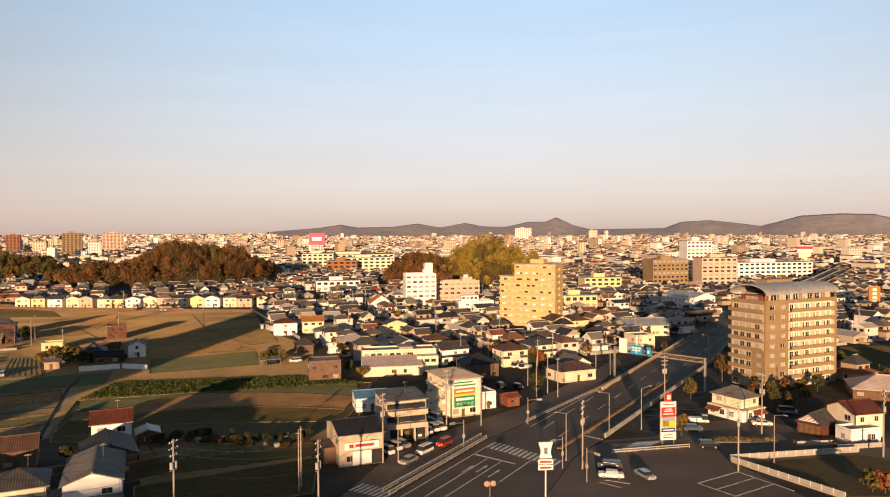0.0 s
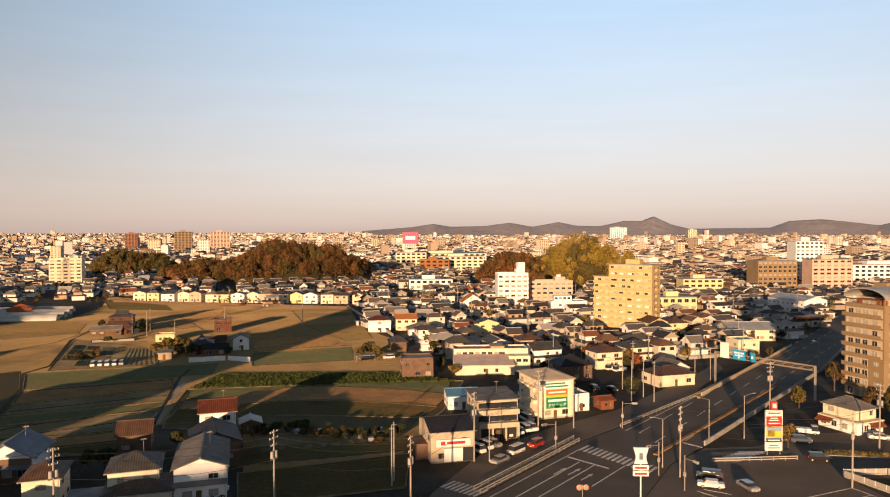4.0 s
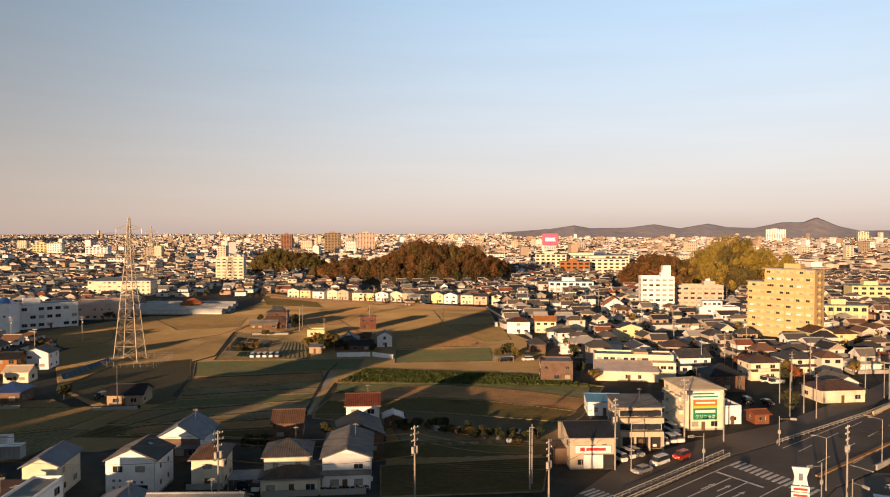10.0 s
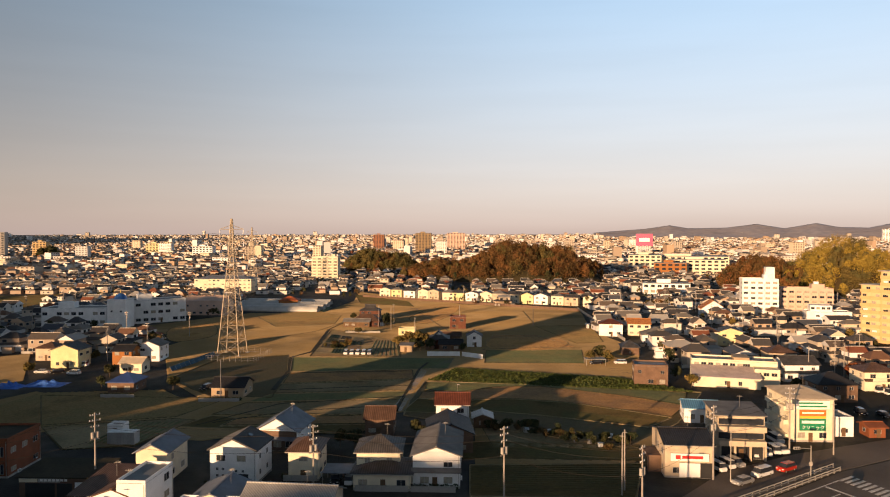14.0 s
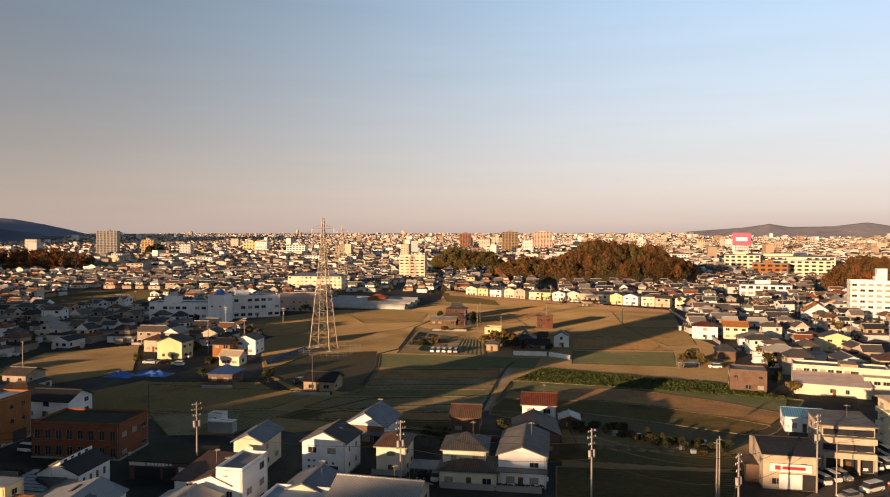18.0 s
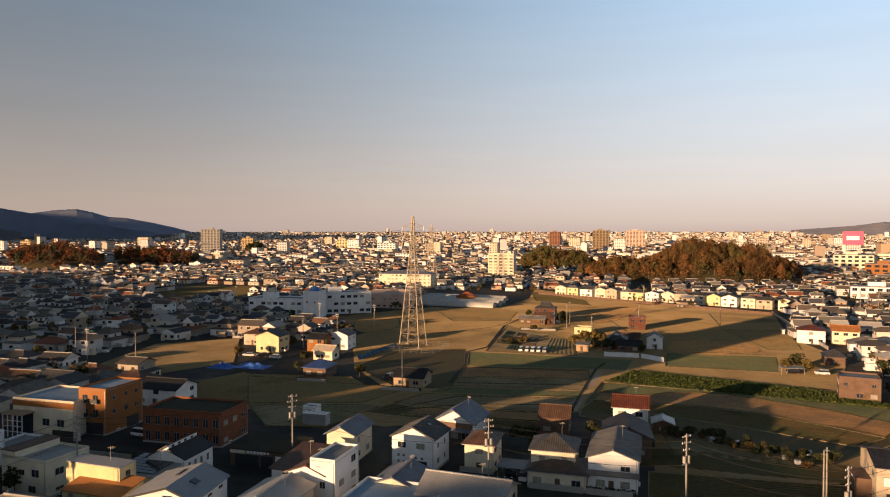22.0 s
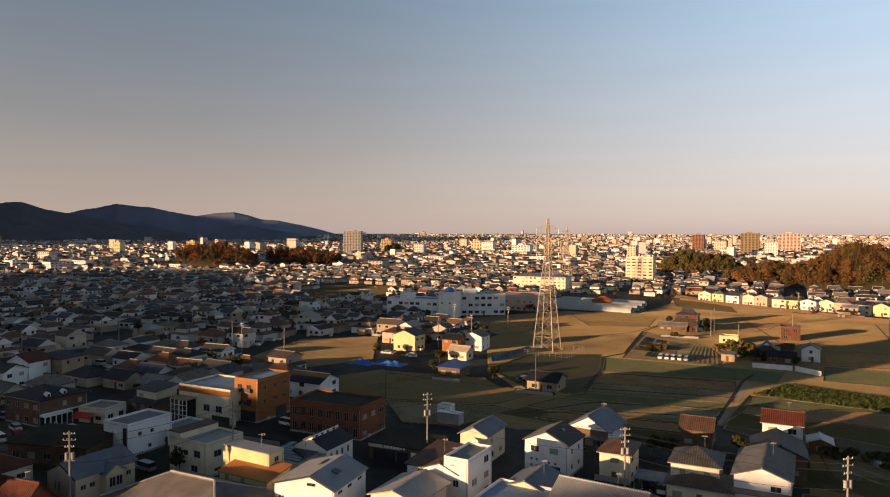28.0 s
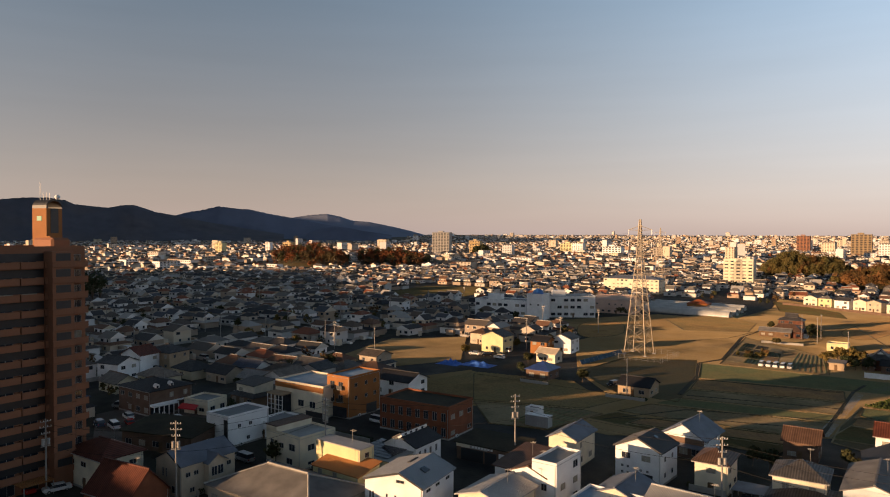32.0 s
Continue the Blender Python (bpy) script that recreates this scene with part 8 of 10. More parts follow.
for px, py, h, sp, mt in ((-466.1, 34.3, 24, 6.5, M_LEAFDARK), (-478.1, 39.2, 20, 5.0, M_LEAFDARK), (-486.0, 32.3, 22, 6.0, M_LEAFDARK), (-173.0, 43.4, 5, 2.0, M_LEAFDARK), (-222.0, 142.8, 4, 2.0, M_LEAFGOLD), (-135.5, 42.4, 5, 2.2, M_LEAFDARK), (-195.4, 152.1, 4, 2.0, M_LEAFDARK), (-162.6, 147.8, 4, 2.0, M_LEAFDARK), (-182.2, 139.0, 4, 1.8, M_LEAFDARK), (-224.0, 168.7, 4, 1.8, M_LEAFGOLD), (-86.4, 123.6, 4, 1.8, M_LEAFDARK), (-83.2, 124.2, 4, 2.0, M_LEAFDARK), (-75.4, 137.7, 4, 1.8, M_LEAFDARK), (-72.5, 136.2, 3, 1.8, M_LEAFDARK), (74.8, 121.2, 4, 2.2, M_LEAFGOLD), (76.3, 120.1, 4, 2.2, M_LEAFRED)):
    tree(px, py, h, sp, mt, "dark evergreen garden tree", seed=int(h + sp * 10))
rgt = random.Random(9)
for k in range(44):
    a, r = radians(rgt.uniform(-96, 36)), rgt.uniform(190, 420)
    tx, ty = r * math.sin(a), r * math.cos(a)
    if any(inside(tx, ty, p) for p in OPEN) or any(math.hypot(tx - q[0], ty - q[1]) < q[2] + 1 for q in TAKEN):
        continue
    tree(tx, ty, rgt.choice((4, 5, 6)), rgt.choice((1.8, 2.2)), rgt.choice((M_LEAFDARK, M_LEAFDARK, M_LEAFGOLD)), "garden tree between the houses", seed=k)
# the vegetable gardens behind the houses
G0, G1 = (-66.7, 154.6), (-29.8, 151.4)
for k in range(46):
    u, w = rgt.random(), rgt.uniform(-5, 3)
    sx, sy = G0[0] + (G1[0] - G0[0]) * u, G0[1] + (G1[1] - G0[1]) * u + w
    tree(sx, sy, rgt.choice((1.2, 1.8, 2.2)), rgt.choice((0.8, 1.2)), rgt.choice((M_LEAFDARK, M_LEAFDARK, M_LEAFTOWN)), "low dark garden shrub", seed=k)

# ---------- street furniture ----------
def utility_pole(x, y, h, rz, label="concrete utility pole with crossarms and transformer cans", cans=2):
    ob = thing("utility_pole", x, y, 0, rz, label, "utility pole", "utility poles")
    part("pole", rod(bmesh.new(), (0, 0, -0.2), (0, 0, h), 0.19, 0.11, 10), M_POLE, ob)
    for k, (z, L) in enumerate(((h - 0.5, 0.9), (h - 1.5, 1.0), (h - 2.6, 0.75))):
        arm = part("crossarm", bx(-L, L, -0.05, 0.05, z - 0.05, z + 0.05), M_STEEL, ob)
        for u in (-L + 0.1, -L * 0.35, L * 0.35, L - 0.1):
            part("insulator", rod(bmesh.new(), (u, 0, z + 0.05), (u, 0, z + 0.28), 0.06, 0.04), M_WHITE, arm)
    for k in range(cans):
        part("transformer", rod(bmesh.new(), (0.45 - 0.9 * k, 0.0, h - 4.6), (0.45 - 0.9 * k, 0.0, h - 3.5), 0.27, 0.27, 10), M_CONC, ob)
    part("bracket", bx(-0.8, 0.8, -0.06, 0.06, h - 4.9, h - 4.75), M_STEEL, ob)
    return ob
POLES = [(-42.3, 107.5), (-72.7, 96.1), (-111.2, 83.4), (-130.2, 50.8), (-124.7, 21.7), (-140.0, 2.8), (-12.5, 137.8), (-20.1, 109.0), (0.2, 161.6), (26.4, 133.7), (71.0, 155.7), (55.8, 132.1), (88.5, 140.1), (57.4, 181.9)]
base_pole = utility_pole(*POLES[0], 14, 70)
for k, (x, y) in enumerate(POLES[1:]):
    copy_thing(base_pole, pose(x, y, 0 if k % 2 else -0.6, 0, 0, (65, 75, 20, 60, 110)[k % 5]))
def slim_pole(x, y, h, label="slim bare concrete pole", name="slim_pole"):
    ob = thing(name, x, y, 0, 0, label, "pole", "slim poles")
    part("pole", rod(bmesh.new(), (0, 0, -0.2), (0, 0, h), 0.16, 0.1, 8), M_POLE, ob)
    part("crossarm", bx(-0.5, 0.5, -0.04, 0.04, h - 0.5, h - 0.42), M_STEEL, ob)
    part("cap", rod(bmesh.new(), (0, 0, h), (0, 0, h + 0.1), 0.12, 0.05, 8), M_STEEL, ob)
    return ob
sp = slim_pole(-141.5, 145.3, 11)
for q in ((-114.5, 330.1), (-143.5, 305.6), (-179.4, 289.5), (-220.2, 170.5), (-169.8, 285.1), (-139.8, 254.0), (8.4, 164.4), (29.0, 197.2), (25.2, 192.5), (49.2, 227.3), (31.1, 192.4), (24.5, 206.7), (5.4, 243.0), (-3.7, 310.5), (-236.0, 111.5), (-267.5, 104.3), (-226.3, 175.3), (-325.0, 196.1), (-176.2, 298.6), (-26.0, 122.3), (-26.1, 124.8), (79.9, 292.1), (104.3, 307.5), (15.6, 253.8), (21.7, 278.9)):
    copy_thing(sp, pose(*q, 0, 0, 0, q[0] * 3 % 90))
def cable(a, b, sag, r=0.03):
    """A hanging wire as one thin tube."""
    a, b = Vector(a), Vector(b)
    n, k = 12, 4
    side = (b - a).cross(Vector((0, 0, 1))).normalized()
    bm = bmesh.new()
    rings = []
    for i in range(n + 1):
        q = i / n
        c = a.lerp(b, q) - Vector((0, 0, sag * 4 * q * (1 - q)))
        rings.append([bm.verts.new(c + side * r * math.cos(j * math.tau / k) + Vector((0, 0, r * math.sin(j * math.tau / k)))) for j in range(k)])
    for p, q in zip(rings, rings[1:]):
        for j in range(k):
            bm.faces.new((p[j], q[j], q[(j + 1) % k], p[(j + 1) % k]))
    return tagged(new("overhead_cable", mesh_of(bm, "overhead_cable", M_CABLE)), "thin black overhead power cable", "cable", "overhead cables")
for i, j in ((0, 1), (1, 2), (2, 3), (3, 4), (4, 5), (0, 7), (7, 6), (6, 8), (9, 10), (9, 11)):
    (x0, y0), (x1, y1) = POLES[i], POLES[j]
    for dz, sag in ((13.2, 0.9), (12.2, 1.1), (9.4, 1.3)):
        cable((x0, y0, dz - 0.4), (x1, y1, dz - 0.7), sag)
for z in (38, 43, 47.5):
    for sgn in (-1, 1):
        dx, dy = 4.6 * math.cos(radians(20)) * sgn, 4.6 * math.sin(radians(20)) * sgn
        cable((PY1[0] + dx, PY1[1] + dy, z - 1.4), (PY2[0] + dx, PY2[1] + dy, z - 1.4), 7, 0.035)
        cable((PY1[0] + dx, PY1[1] + dy, z - 1.4), (PY1[0] + dx - 330, PY1[1] + dy - 330, z - 3), 9, 0.035)

def street_lamp(x, y, rz, h=9.5, label="curved grey street lamp"):
    ob = thing("street_lamp", x, y, 0, rz, label, "street lamp", "street lamps")
    part("pole", rod(bmesh.new(), (0, 0, -0.1), (0, 0, h), 0.11, 0.07, 8), M_STEEL, ob)
    part("arm", rod(bmesh.new(), (0, 0, h - 0.05), (-2.0, 0, h + 0.5), 0.05, 0.045, 6), M_STEEL, ob)
    part("lamp_head", bx(-2.8, -1.95, -0.14, 0.14, h + 0.42, h + 0.58, 0.04), M_CONC, ob)
    part("base", rod(bmesh.new(), (0, 0, 0), (0, 0, 0.6), 0.16, 0.16, 8), M_STEEL, ob)
    return ob
lamp = street_lamp(24.1, 138.8, 20)
for q, a in (((36.8, 156.1), 20), ((91.3, 241.2), 20), ((45.3, 160.5), 200), ((64.9, 136.9), 120), ((-9.5, 138.1), 200), ((52.8, 222.7), 200)):
    copy_thing(lamp, pose(*q, 0, 0, 0, a))
def traffic_light(x, y, rz):
    ob = thing("traffic_light", x, y, 0, rz, "grey traffic signal on a steel mast", "traffic light", "traffic lights")
    part("mast", rod(bmesh.new(), (0, 0, -0.1), (0, 0, 6.4), 0.12, 0.09, 8), M_STEEL, ob)
    part("arm", rod(bmesh.new(), (0, 0, 5.8), (-2.6, 0, 6.0), 0.06, 0.05, 6), M_STEEL, ob)
    head = part("signal_head", bx(-3.4, -2.1, -0.18, 0.18, 5.75, 6.25, 0.08), M_CONC, ob)
    for k in range(3):
        part("lens", rod(bmesh.new(), (-3.15 + 0.4 * k, -0.19, 6.0), (-3.15 + 0.4 * k, -0.23, 6.0), 0.15, 0.15, 10), M_DARK, head)
    part("back_board", bx(-0.3, 0.3, -0.12, 0.12, 2.6, 3.4, 0.04), M_CONC, ob)
    return ob
tl = traffic_light(3.8, 145.9, 30)
for q, a in (((19.6, 165.2), 180), ((22.6, 134.1), 40), ((25.8, 126.7), 120)):
    copy_thing(tl, pose(*q, 0, 0, 0, a))
# gantry with blue direction signs over the road
GA, GB = Vector((53.4, 219.2, 0)), Vector((74.2, 198.5, 0))
gan = thing("sign_gantry", GA.x, GA.y, 0, math.degrees(math.atan2(GB.y - GA.y, GB.x - GA.x)), "steel sign gantry spanning the road with blue panels", "gantry")
gl = (GB - GA).length
for u in (0, gl):
    part("post", bx(u - 0.25, u + 0.25, -0.25, 0.25, 0, 9.6), M_STEEL, gan)
for z in (8.2, 9.4):
    for yy in (-0.5, 0.5):
        part("chord", rod(bmesh.new(), (0, yy, z), (gl, yy, z), 0.09, n=4), M_PYLON, gan)
n = 22
for k in range(n):
    for yy in (-0.5, 0.5):
        a, b = (8.2, 9.4) if k % 2 else (9.4, 8.2)
        part("brace", rod(bmesh.new(), (gl * k / n, yy, a), (gl * (k + 1) / n, yy, b), 0.05, n=4), M_PYLON, gan)
def gantry_panel(u, w, h, m, name, marks):
    p = part(name, bx(u - w / 2, u + w / 2, -0.75, -0.65, 8.1, 8.1 + h), m, gan, "flat road sign panel")
    for a, b, c, d in marks:
        part("mark", bx(u + a * w, u + b * w, -0.78, -0.75, 8.1 + c * h, 8.1 + d * h), M_WHITESIGN, p)
    part("bracket", bx(u - 0.1, u + 0.1, -0.65, -0.55, 7.9, 8.1 + h), M_STEEL, p)
gantry_panel(gl * 0.115, gl * 0.095, 4.6, M_WHITESIGN, "white_panel", ())
gantry_panel(gl * 0.27, gl * 0.13, 2.9, M_BLUESIGN, "direction_sign", ((-0.05, 0.05, 0.15, 0.8), (-0.35, 0.35, 0.38, 0.5), (-0.4, -0.1, 0.62, 0.78), (0.12, 0.4, 0.62, 0.78)))
gantry_panel(gl * 0.41, gl * 0.055, 2.6, M_BLUESIGN, "small_sign", ((-0.2, 0.2, 0.3, 0.7),))
# roadside sign tower with coloured panels
st = thing("roadside_sign", 48.0, 149.7, 0, 8, "tall roadside sign with red, yellow and blue panels", "sign")
part("frame", bx(-1.75, 1.75, -0.2, 0.2, 0.9, 9.2), M_WHITESIGN, st)
for u in (-1.3, 1.3):
    part("post", bx(u - 0.12, u + 0.12, -0.12, 0.12, 0, 0.9), M_STEEL, st)
for z0, z1, m, rows in ((8.0, 9.1, M_WHITESIGN, (0.45,)), (5.9, 8.0, M_REDSIGN, (0.25, 0.55, 0.75)), (3.5, 5.9, M_YELGREEN, ()), (2.6, 3.5, M_SIGNBLUE, (0.4,)), (1.0, 2.5, M_WHITESIGN, (0.25, 0.6))):
    p = part("panel", bx(-1.6, 1.6, -0.24, -0.2, z0 + 0.02, z1 - 0.02), m, st)
    for k, q in enumerate(rows):
        part("bar", bx(-1.2 + 0.2 * k, 1.2 - 0.25 * k, -0.26, -0.24, z0 + (z1 - z0) * q, z0 + (z1 - z0) * q + 0.2), M_REDSIGN if m is M_WHITESIGN else M_WHITESIGN, p)
    if not rows:
        part("picture", bx(-1.55, 1.55, -0.26, -0.24, z0 + 1.5, z0 + 2.3), M_SKYROOF, p, "pale sky on the picture panel")
        part("picture", bx(-1.3, 0.1, -0.28, -0.26, z0 + 0.35, z0 + 1.6, 0.02), M_LEAFBAMBOO, p, "green shape on the picture panel")
        part("picture", bx(0.35, 1.3, -0.28, -0.26, z0 + 0.3, z0 + 1.2, 0.02), M_YELSIGN, p, "yellow shape on the picture panel")
part("lit_box", bx(-0.7, 0.7, -0.25, 0.25, 9.2, 11.0, 0.05), M_REDSIGN, st)
part("lit_face", bx(-0.35, 0.45, -0.28, -0.25, 9.7, 10.6), M_WHITESIGN, st)
# white pole sign at the corner
ws = thing("pole_sign", 17.1, 118.7, 0, 5, "white pole sign with pale panels and bars", "sign")
part("pole", rod(bmesh.new(), (0, 0, 0), (0, 0, 9.6), 0.14, 0.12, 8), M_WHITESIGN, ws)
bm = bmesh.new()
edge = [(-1.25, 9.9), (-1.05, 9.2), (-0.85, 8.5), (-0.9, 7.9), (-1.1, 7.2), (1.1, 7.2), (0.9, 7.9), (0.85, 8.5), (1.05, 9.2), (1.25, 9.9)]
f0 = [bm.verts.new((u, -0.2, z)) for u, z in edge]
f1 = [bm.verts.new((u, 0.2, z)) for u, z in edge]
bm.faces.new(f0)
bm.faces.new(f1[::-1])
for k in range(len(edge)):
    bm.faces.new((f0[k], f1[k], f1[(k + 1) % len(edge)], f0[(k + 1) % len(edge)]))
bmesh.ops.recalc_face_normals(bm, faces=bm.faces[:])
part("panel", bm, M_WHITESIGN, ws, "waisted white panel")
part("mark", bx(-0.3, 0.3, -0.23, -0.2, 7.9, 9.0), M_SLATE, ws)
for z in (5.1, 6.1):
    p = part("lower_panel", bx(-1.3, 1.3, -0.15, 0.15, z, z + 0.85, 0.03), M_WHITESIGN, ws)
    part("bar", bx(-1.0, 1.0, -0.17, -0.15, z + 0.25, z + 0.6), M_REDSIGN, p)

mr = thing("traffic_mirror", 7.3, 114.8, 0, 12, "pair of round convex mirrors with ochre rims on a pole", "mirror")
part("pole", rod(bmesh.new(), (0, 0, 0), (0, 0, 4.6), 0.06, n=8), M_STEEL, mr)
for u in (-0.55, 0.55):
    rim = part("rim", rod(bmesh.new(), (u, -0.05, 4.2), (u, -0.14, 4.2), 0.48, 0.48, 20), M_ORANGESIGN, mr)
    part("mirror_face", rod(bmesh.new(), (u, -0.14, 4.2), (u, -0.17, 4.2), 0.42, 0.36, 20), M_STEEL, rim)

# ---------- rails, walls, fence ----------
def guardrail(a, b, name="guardrail", label="pale steel guardrail along the road", h=0.9):
    a, b = Vector((*a, 0)), Vector((*b, 0))
    L = (b - a).length
    ob = thing(name, a.x, a.y, 0, math.degrees(math.atan2(b.y - a.y, b.x - a.x)), label, "guardrail")
    n = max(2, int(L / 2.2))
    for z in (0.45, h):
        part("rail", bx(0, L, -0.05, 0.05, z - 0.09, z + 0.09), M_CONC, ob)
    me = mesh_of(bx(-0.06, 0.06, -0.06, 0.06, 0, h), "post", M_CONC)
    for k in range(n + 1):
        part("post", me, None, ob, m=pose(L * k / n, 0.12, 0))
    return ob
guardrail((-9.8, 120.5), (9.1, 153.5))
guardrail((-11.0, 122.1), (8.0, 155.2))
guardrail((19.4, 166.2), (43.0, 199.0))
guardrail((43.0, 199.0), (66.7, 236.6))
guardrail((34.5, 142.9), (51.6, 146.5), label="tubular pale guardrail by the car park")
def low_wall(a, b, h, t, label, m, name="road_barrier"):
    a, b = Vector((*a, 0)), Vector((*b, 0))
    ob = new(name, mesh_of(bx(0, (b - a).length, -t / 2, t / 2, 0, h, 0.03), name, m))
    ob.matrix_basis = pose(a.x, a.y, 0, 0, 0, math.degrees(math.atan2(b.y - a.y, b.x - a.x)))
    return tagged(ob, label, "wall", kind="structure")
low_wall((35.4, 154.0), (92.2, 241.2), 1.1, 0.35, "pale concrete barrier beside the road", M_CONC)
low_wall((92.2, 241.2), (121.3, 294.1), 1.1, 0.35, "pale concrete barrier beside the road", M_CONC)
low_wall((45.1, 200.4), (100.0, 291.5), 1.1, 0.35, "ochre concrete barrier beside the road", M_BEIGE)
low_wall((43.4, 199.0), (97.8, 288.6), 0.35, 1.6, "grassy verge of dry ochre weeds", M_STRAW)
low_wall((23.9, 146.1), (69.6, 215.5), 0.35, 0.8, "low median strip with dry grass", M_SOIL)
low_wall((-121.4, 230.0), (-110.2, 235.1), 1.8, 0.3, "white plaster garden wall of the farm", M_WHITE)
low_wall((-109.4, 235.4), (-100.1, 233.2), 1.8, 0.3, "white plaster garden wall of the farm", M_WHITE)
low_wall((-114.1, 410.1), (-62.7, 298.8), 1.4, 0.3, "pale retaining wall at the field edge", M_CONC)
low_wall((-275.8, 423.7), (-111.0, 401.4), 1.6, 0.4, "dark brown embankment wall below the houses", M_BROWNW)
low_wall((57.9, 137.3), (57.8, 137.0), 0.5, 0.3, "low kerb block beside the fence", M_CONC)
def fence(a, b, label="white panel fence around the lot"):
    a, b = Vector((*a, 0)), Vector((*b, 0))
    L = (b - a).length
    ob = thing("fence", a.x, a.y, 0, math.degrees(math.atan2(b.y - a.y, b.x - a.x)), label, "fence", "lot fences")
    n = max(2, int(L / 2.0))
    pm, qm = mesh_of(bx(0.04, L / n - 0.04, -0.02, 0.02, 0.35, 1.25), "panel", M_CONC), mesh_of(bx(-0.04, 0.04, -0.05, 0.05, 0, 1.3), "post", M_WHITE)
    for k in range(n + 1):
        part("post", qm, None, ob, m=pose(L * k / n, 0, 0))
        if k < n:
            part("panel", pm, None, ob, m=pose(L * k / n, 0, 0))
    part("plinth", bx(0, L, -0.1, 0.1, 0, 0.33), M_CONC, ob)
    return ob
fence((56.9, 138.4), (85.5, 143.4))
fence((56.6, 137.7), (68.2, 118.1))
patch("field_plot", [(56.9, 136.3), (84.4, 141.6), (88.5, 138.0), (76.5, 119.1), (69.8, 119.1)], 0.10, M_OLIVE, "rough grass lot behind the fence", "field")

# ---------- road paint ----------
def paint(a, b, w=0.16, name="road_marking"):
    a, b = Vector((*a, 0)), Vector((*b, 0))
    ob = new(name, mesh_of(bx(0, (b - a).length, -w / 2, w / 2, 0.0, 0.085), name, M_PAINT))
    ob.matrix_basis = pose(a.x, a.y, 0, 0, 0, math.degrees(math.atan2(b.y - a.y, b.x - a.x)))
    return tagged(ob, "worn white road marking on asphalt", "road marking", kind="structure")
def dashes(a, b, n, duty=0.45, w=0.2):
    a, b = Vector(a), Vector(b)
    for k in range(n):
        paint(a.lerp(b, k / n), a.lerp(b, (k + duty) / n), w)
def crossing(a, b, length, n, turn):
    """Zebra stripes: a and b are the ends of the crossing, stripes lie along the traffic."""
    a, b = Vector(a), Vector(b)
    d = Vector((math.sin(radians(turn)), math.cos(radians(turn)))) * length / 2
    for k in range(n):
        c = a.lerp(b, (k + 0.5) / n)
        paint(c - d, c + d, (b - a).length / n * 0.5)
paint((-3.7, 119.9), (8.3, 140.0), 0.2)
paint((-0.1, 119.9), (11.2, 138.6), 0.2)
paint((-8.4, 118.9), (9.3, 149.0), 0.2)
paint((6.1, 142.9), (13.7, 136.8), 0.5)
paint((9.8, 126.9), (17.0, 138.8), 0.2)
crossing((9.4, 149.8), (22.4, 136.7), 4.2, 15, 33)
crossing((-16.5, 124.9), (-9.5, 120.8), 4.0, 8, 33)
crossing((36.9, 144.0), (44.7, 151.4), 6.0, 8, 80)
dashes((22.9, 161.8), (141.2, 362.6), 16)
dashes((25.3, 155.0), (137.1, 344.7), 16)
dashes((32.1, 157.1), (129.6, 315.6), 16)
paint((20.0, 163.2), (100.2, 288.5), 0.2)
paint((35.5, 156.6), (91.7, 241.2), 0.2)
paint((31.2, 155.8), (34.6, 152.7), 0.5)
for a, b in (((45.8, 125.9), (55.6, 131.8)), ((48.0, 122.8), (57.6, 128.7)), ((50.1, 119.6), (59.6, 125.5)), ((55.6, 131.8), (61.4, 121.9)), ((45.8, 125.9), (50.1, 119.6)), ((28.0, 126.7), (31.4, 123.8)), ((29.3, 127.8), (33.5, 125.8))):
    paint(a, b, 0.15)
for q in ((4.4, 134.3), (7.1, 134.3), (9.3, 131.7)):
    ar = thing("lane_arrow", *q, 0.06, -33, "white painted lane arrow", "road marking")
    part("shaft", bx(-0.12, 0.12, -2.5, 0.6, 0, 0.03), M_PAINT, ar)
    bm = bmesh.new()
    poly(bm, [(-0.5, 0.6), (0.5, 0.6), (0, 2.2)], 0.03)
    part("head", bm, M_PAINT, ar)

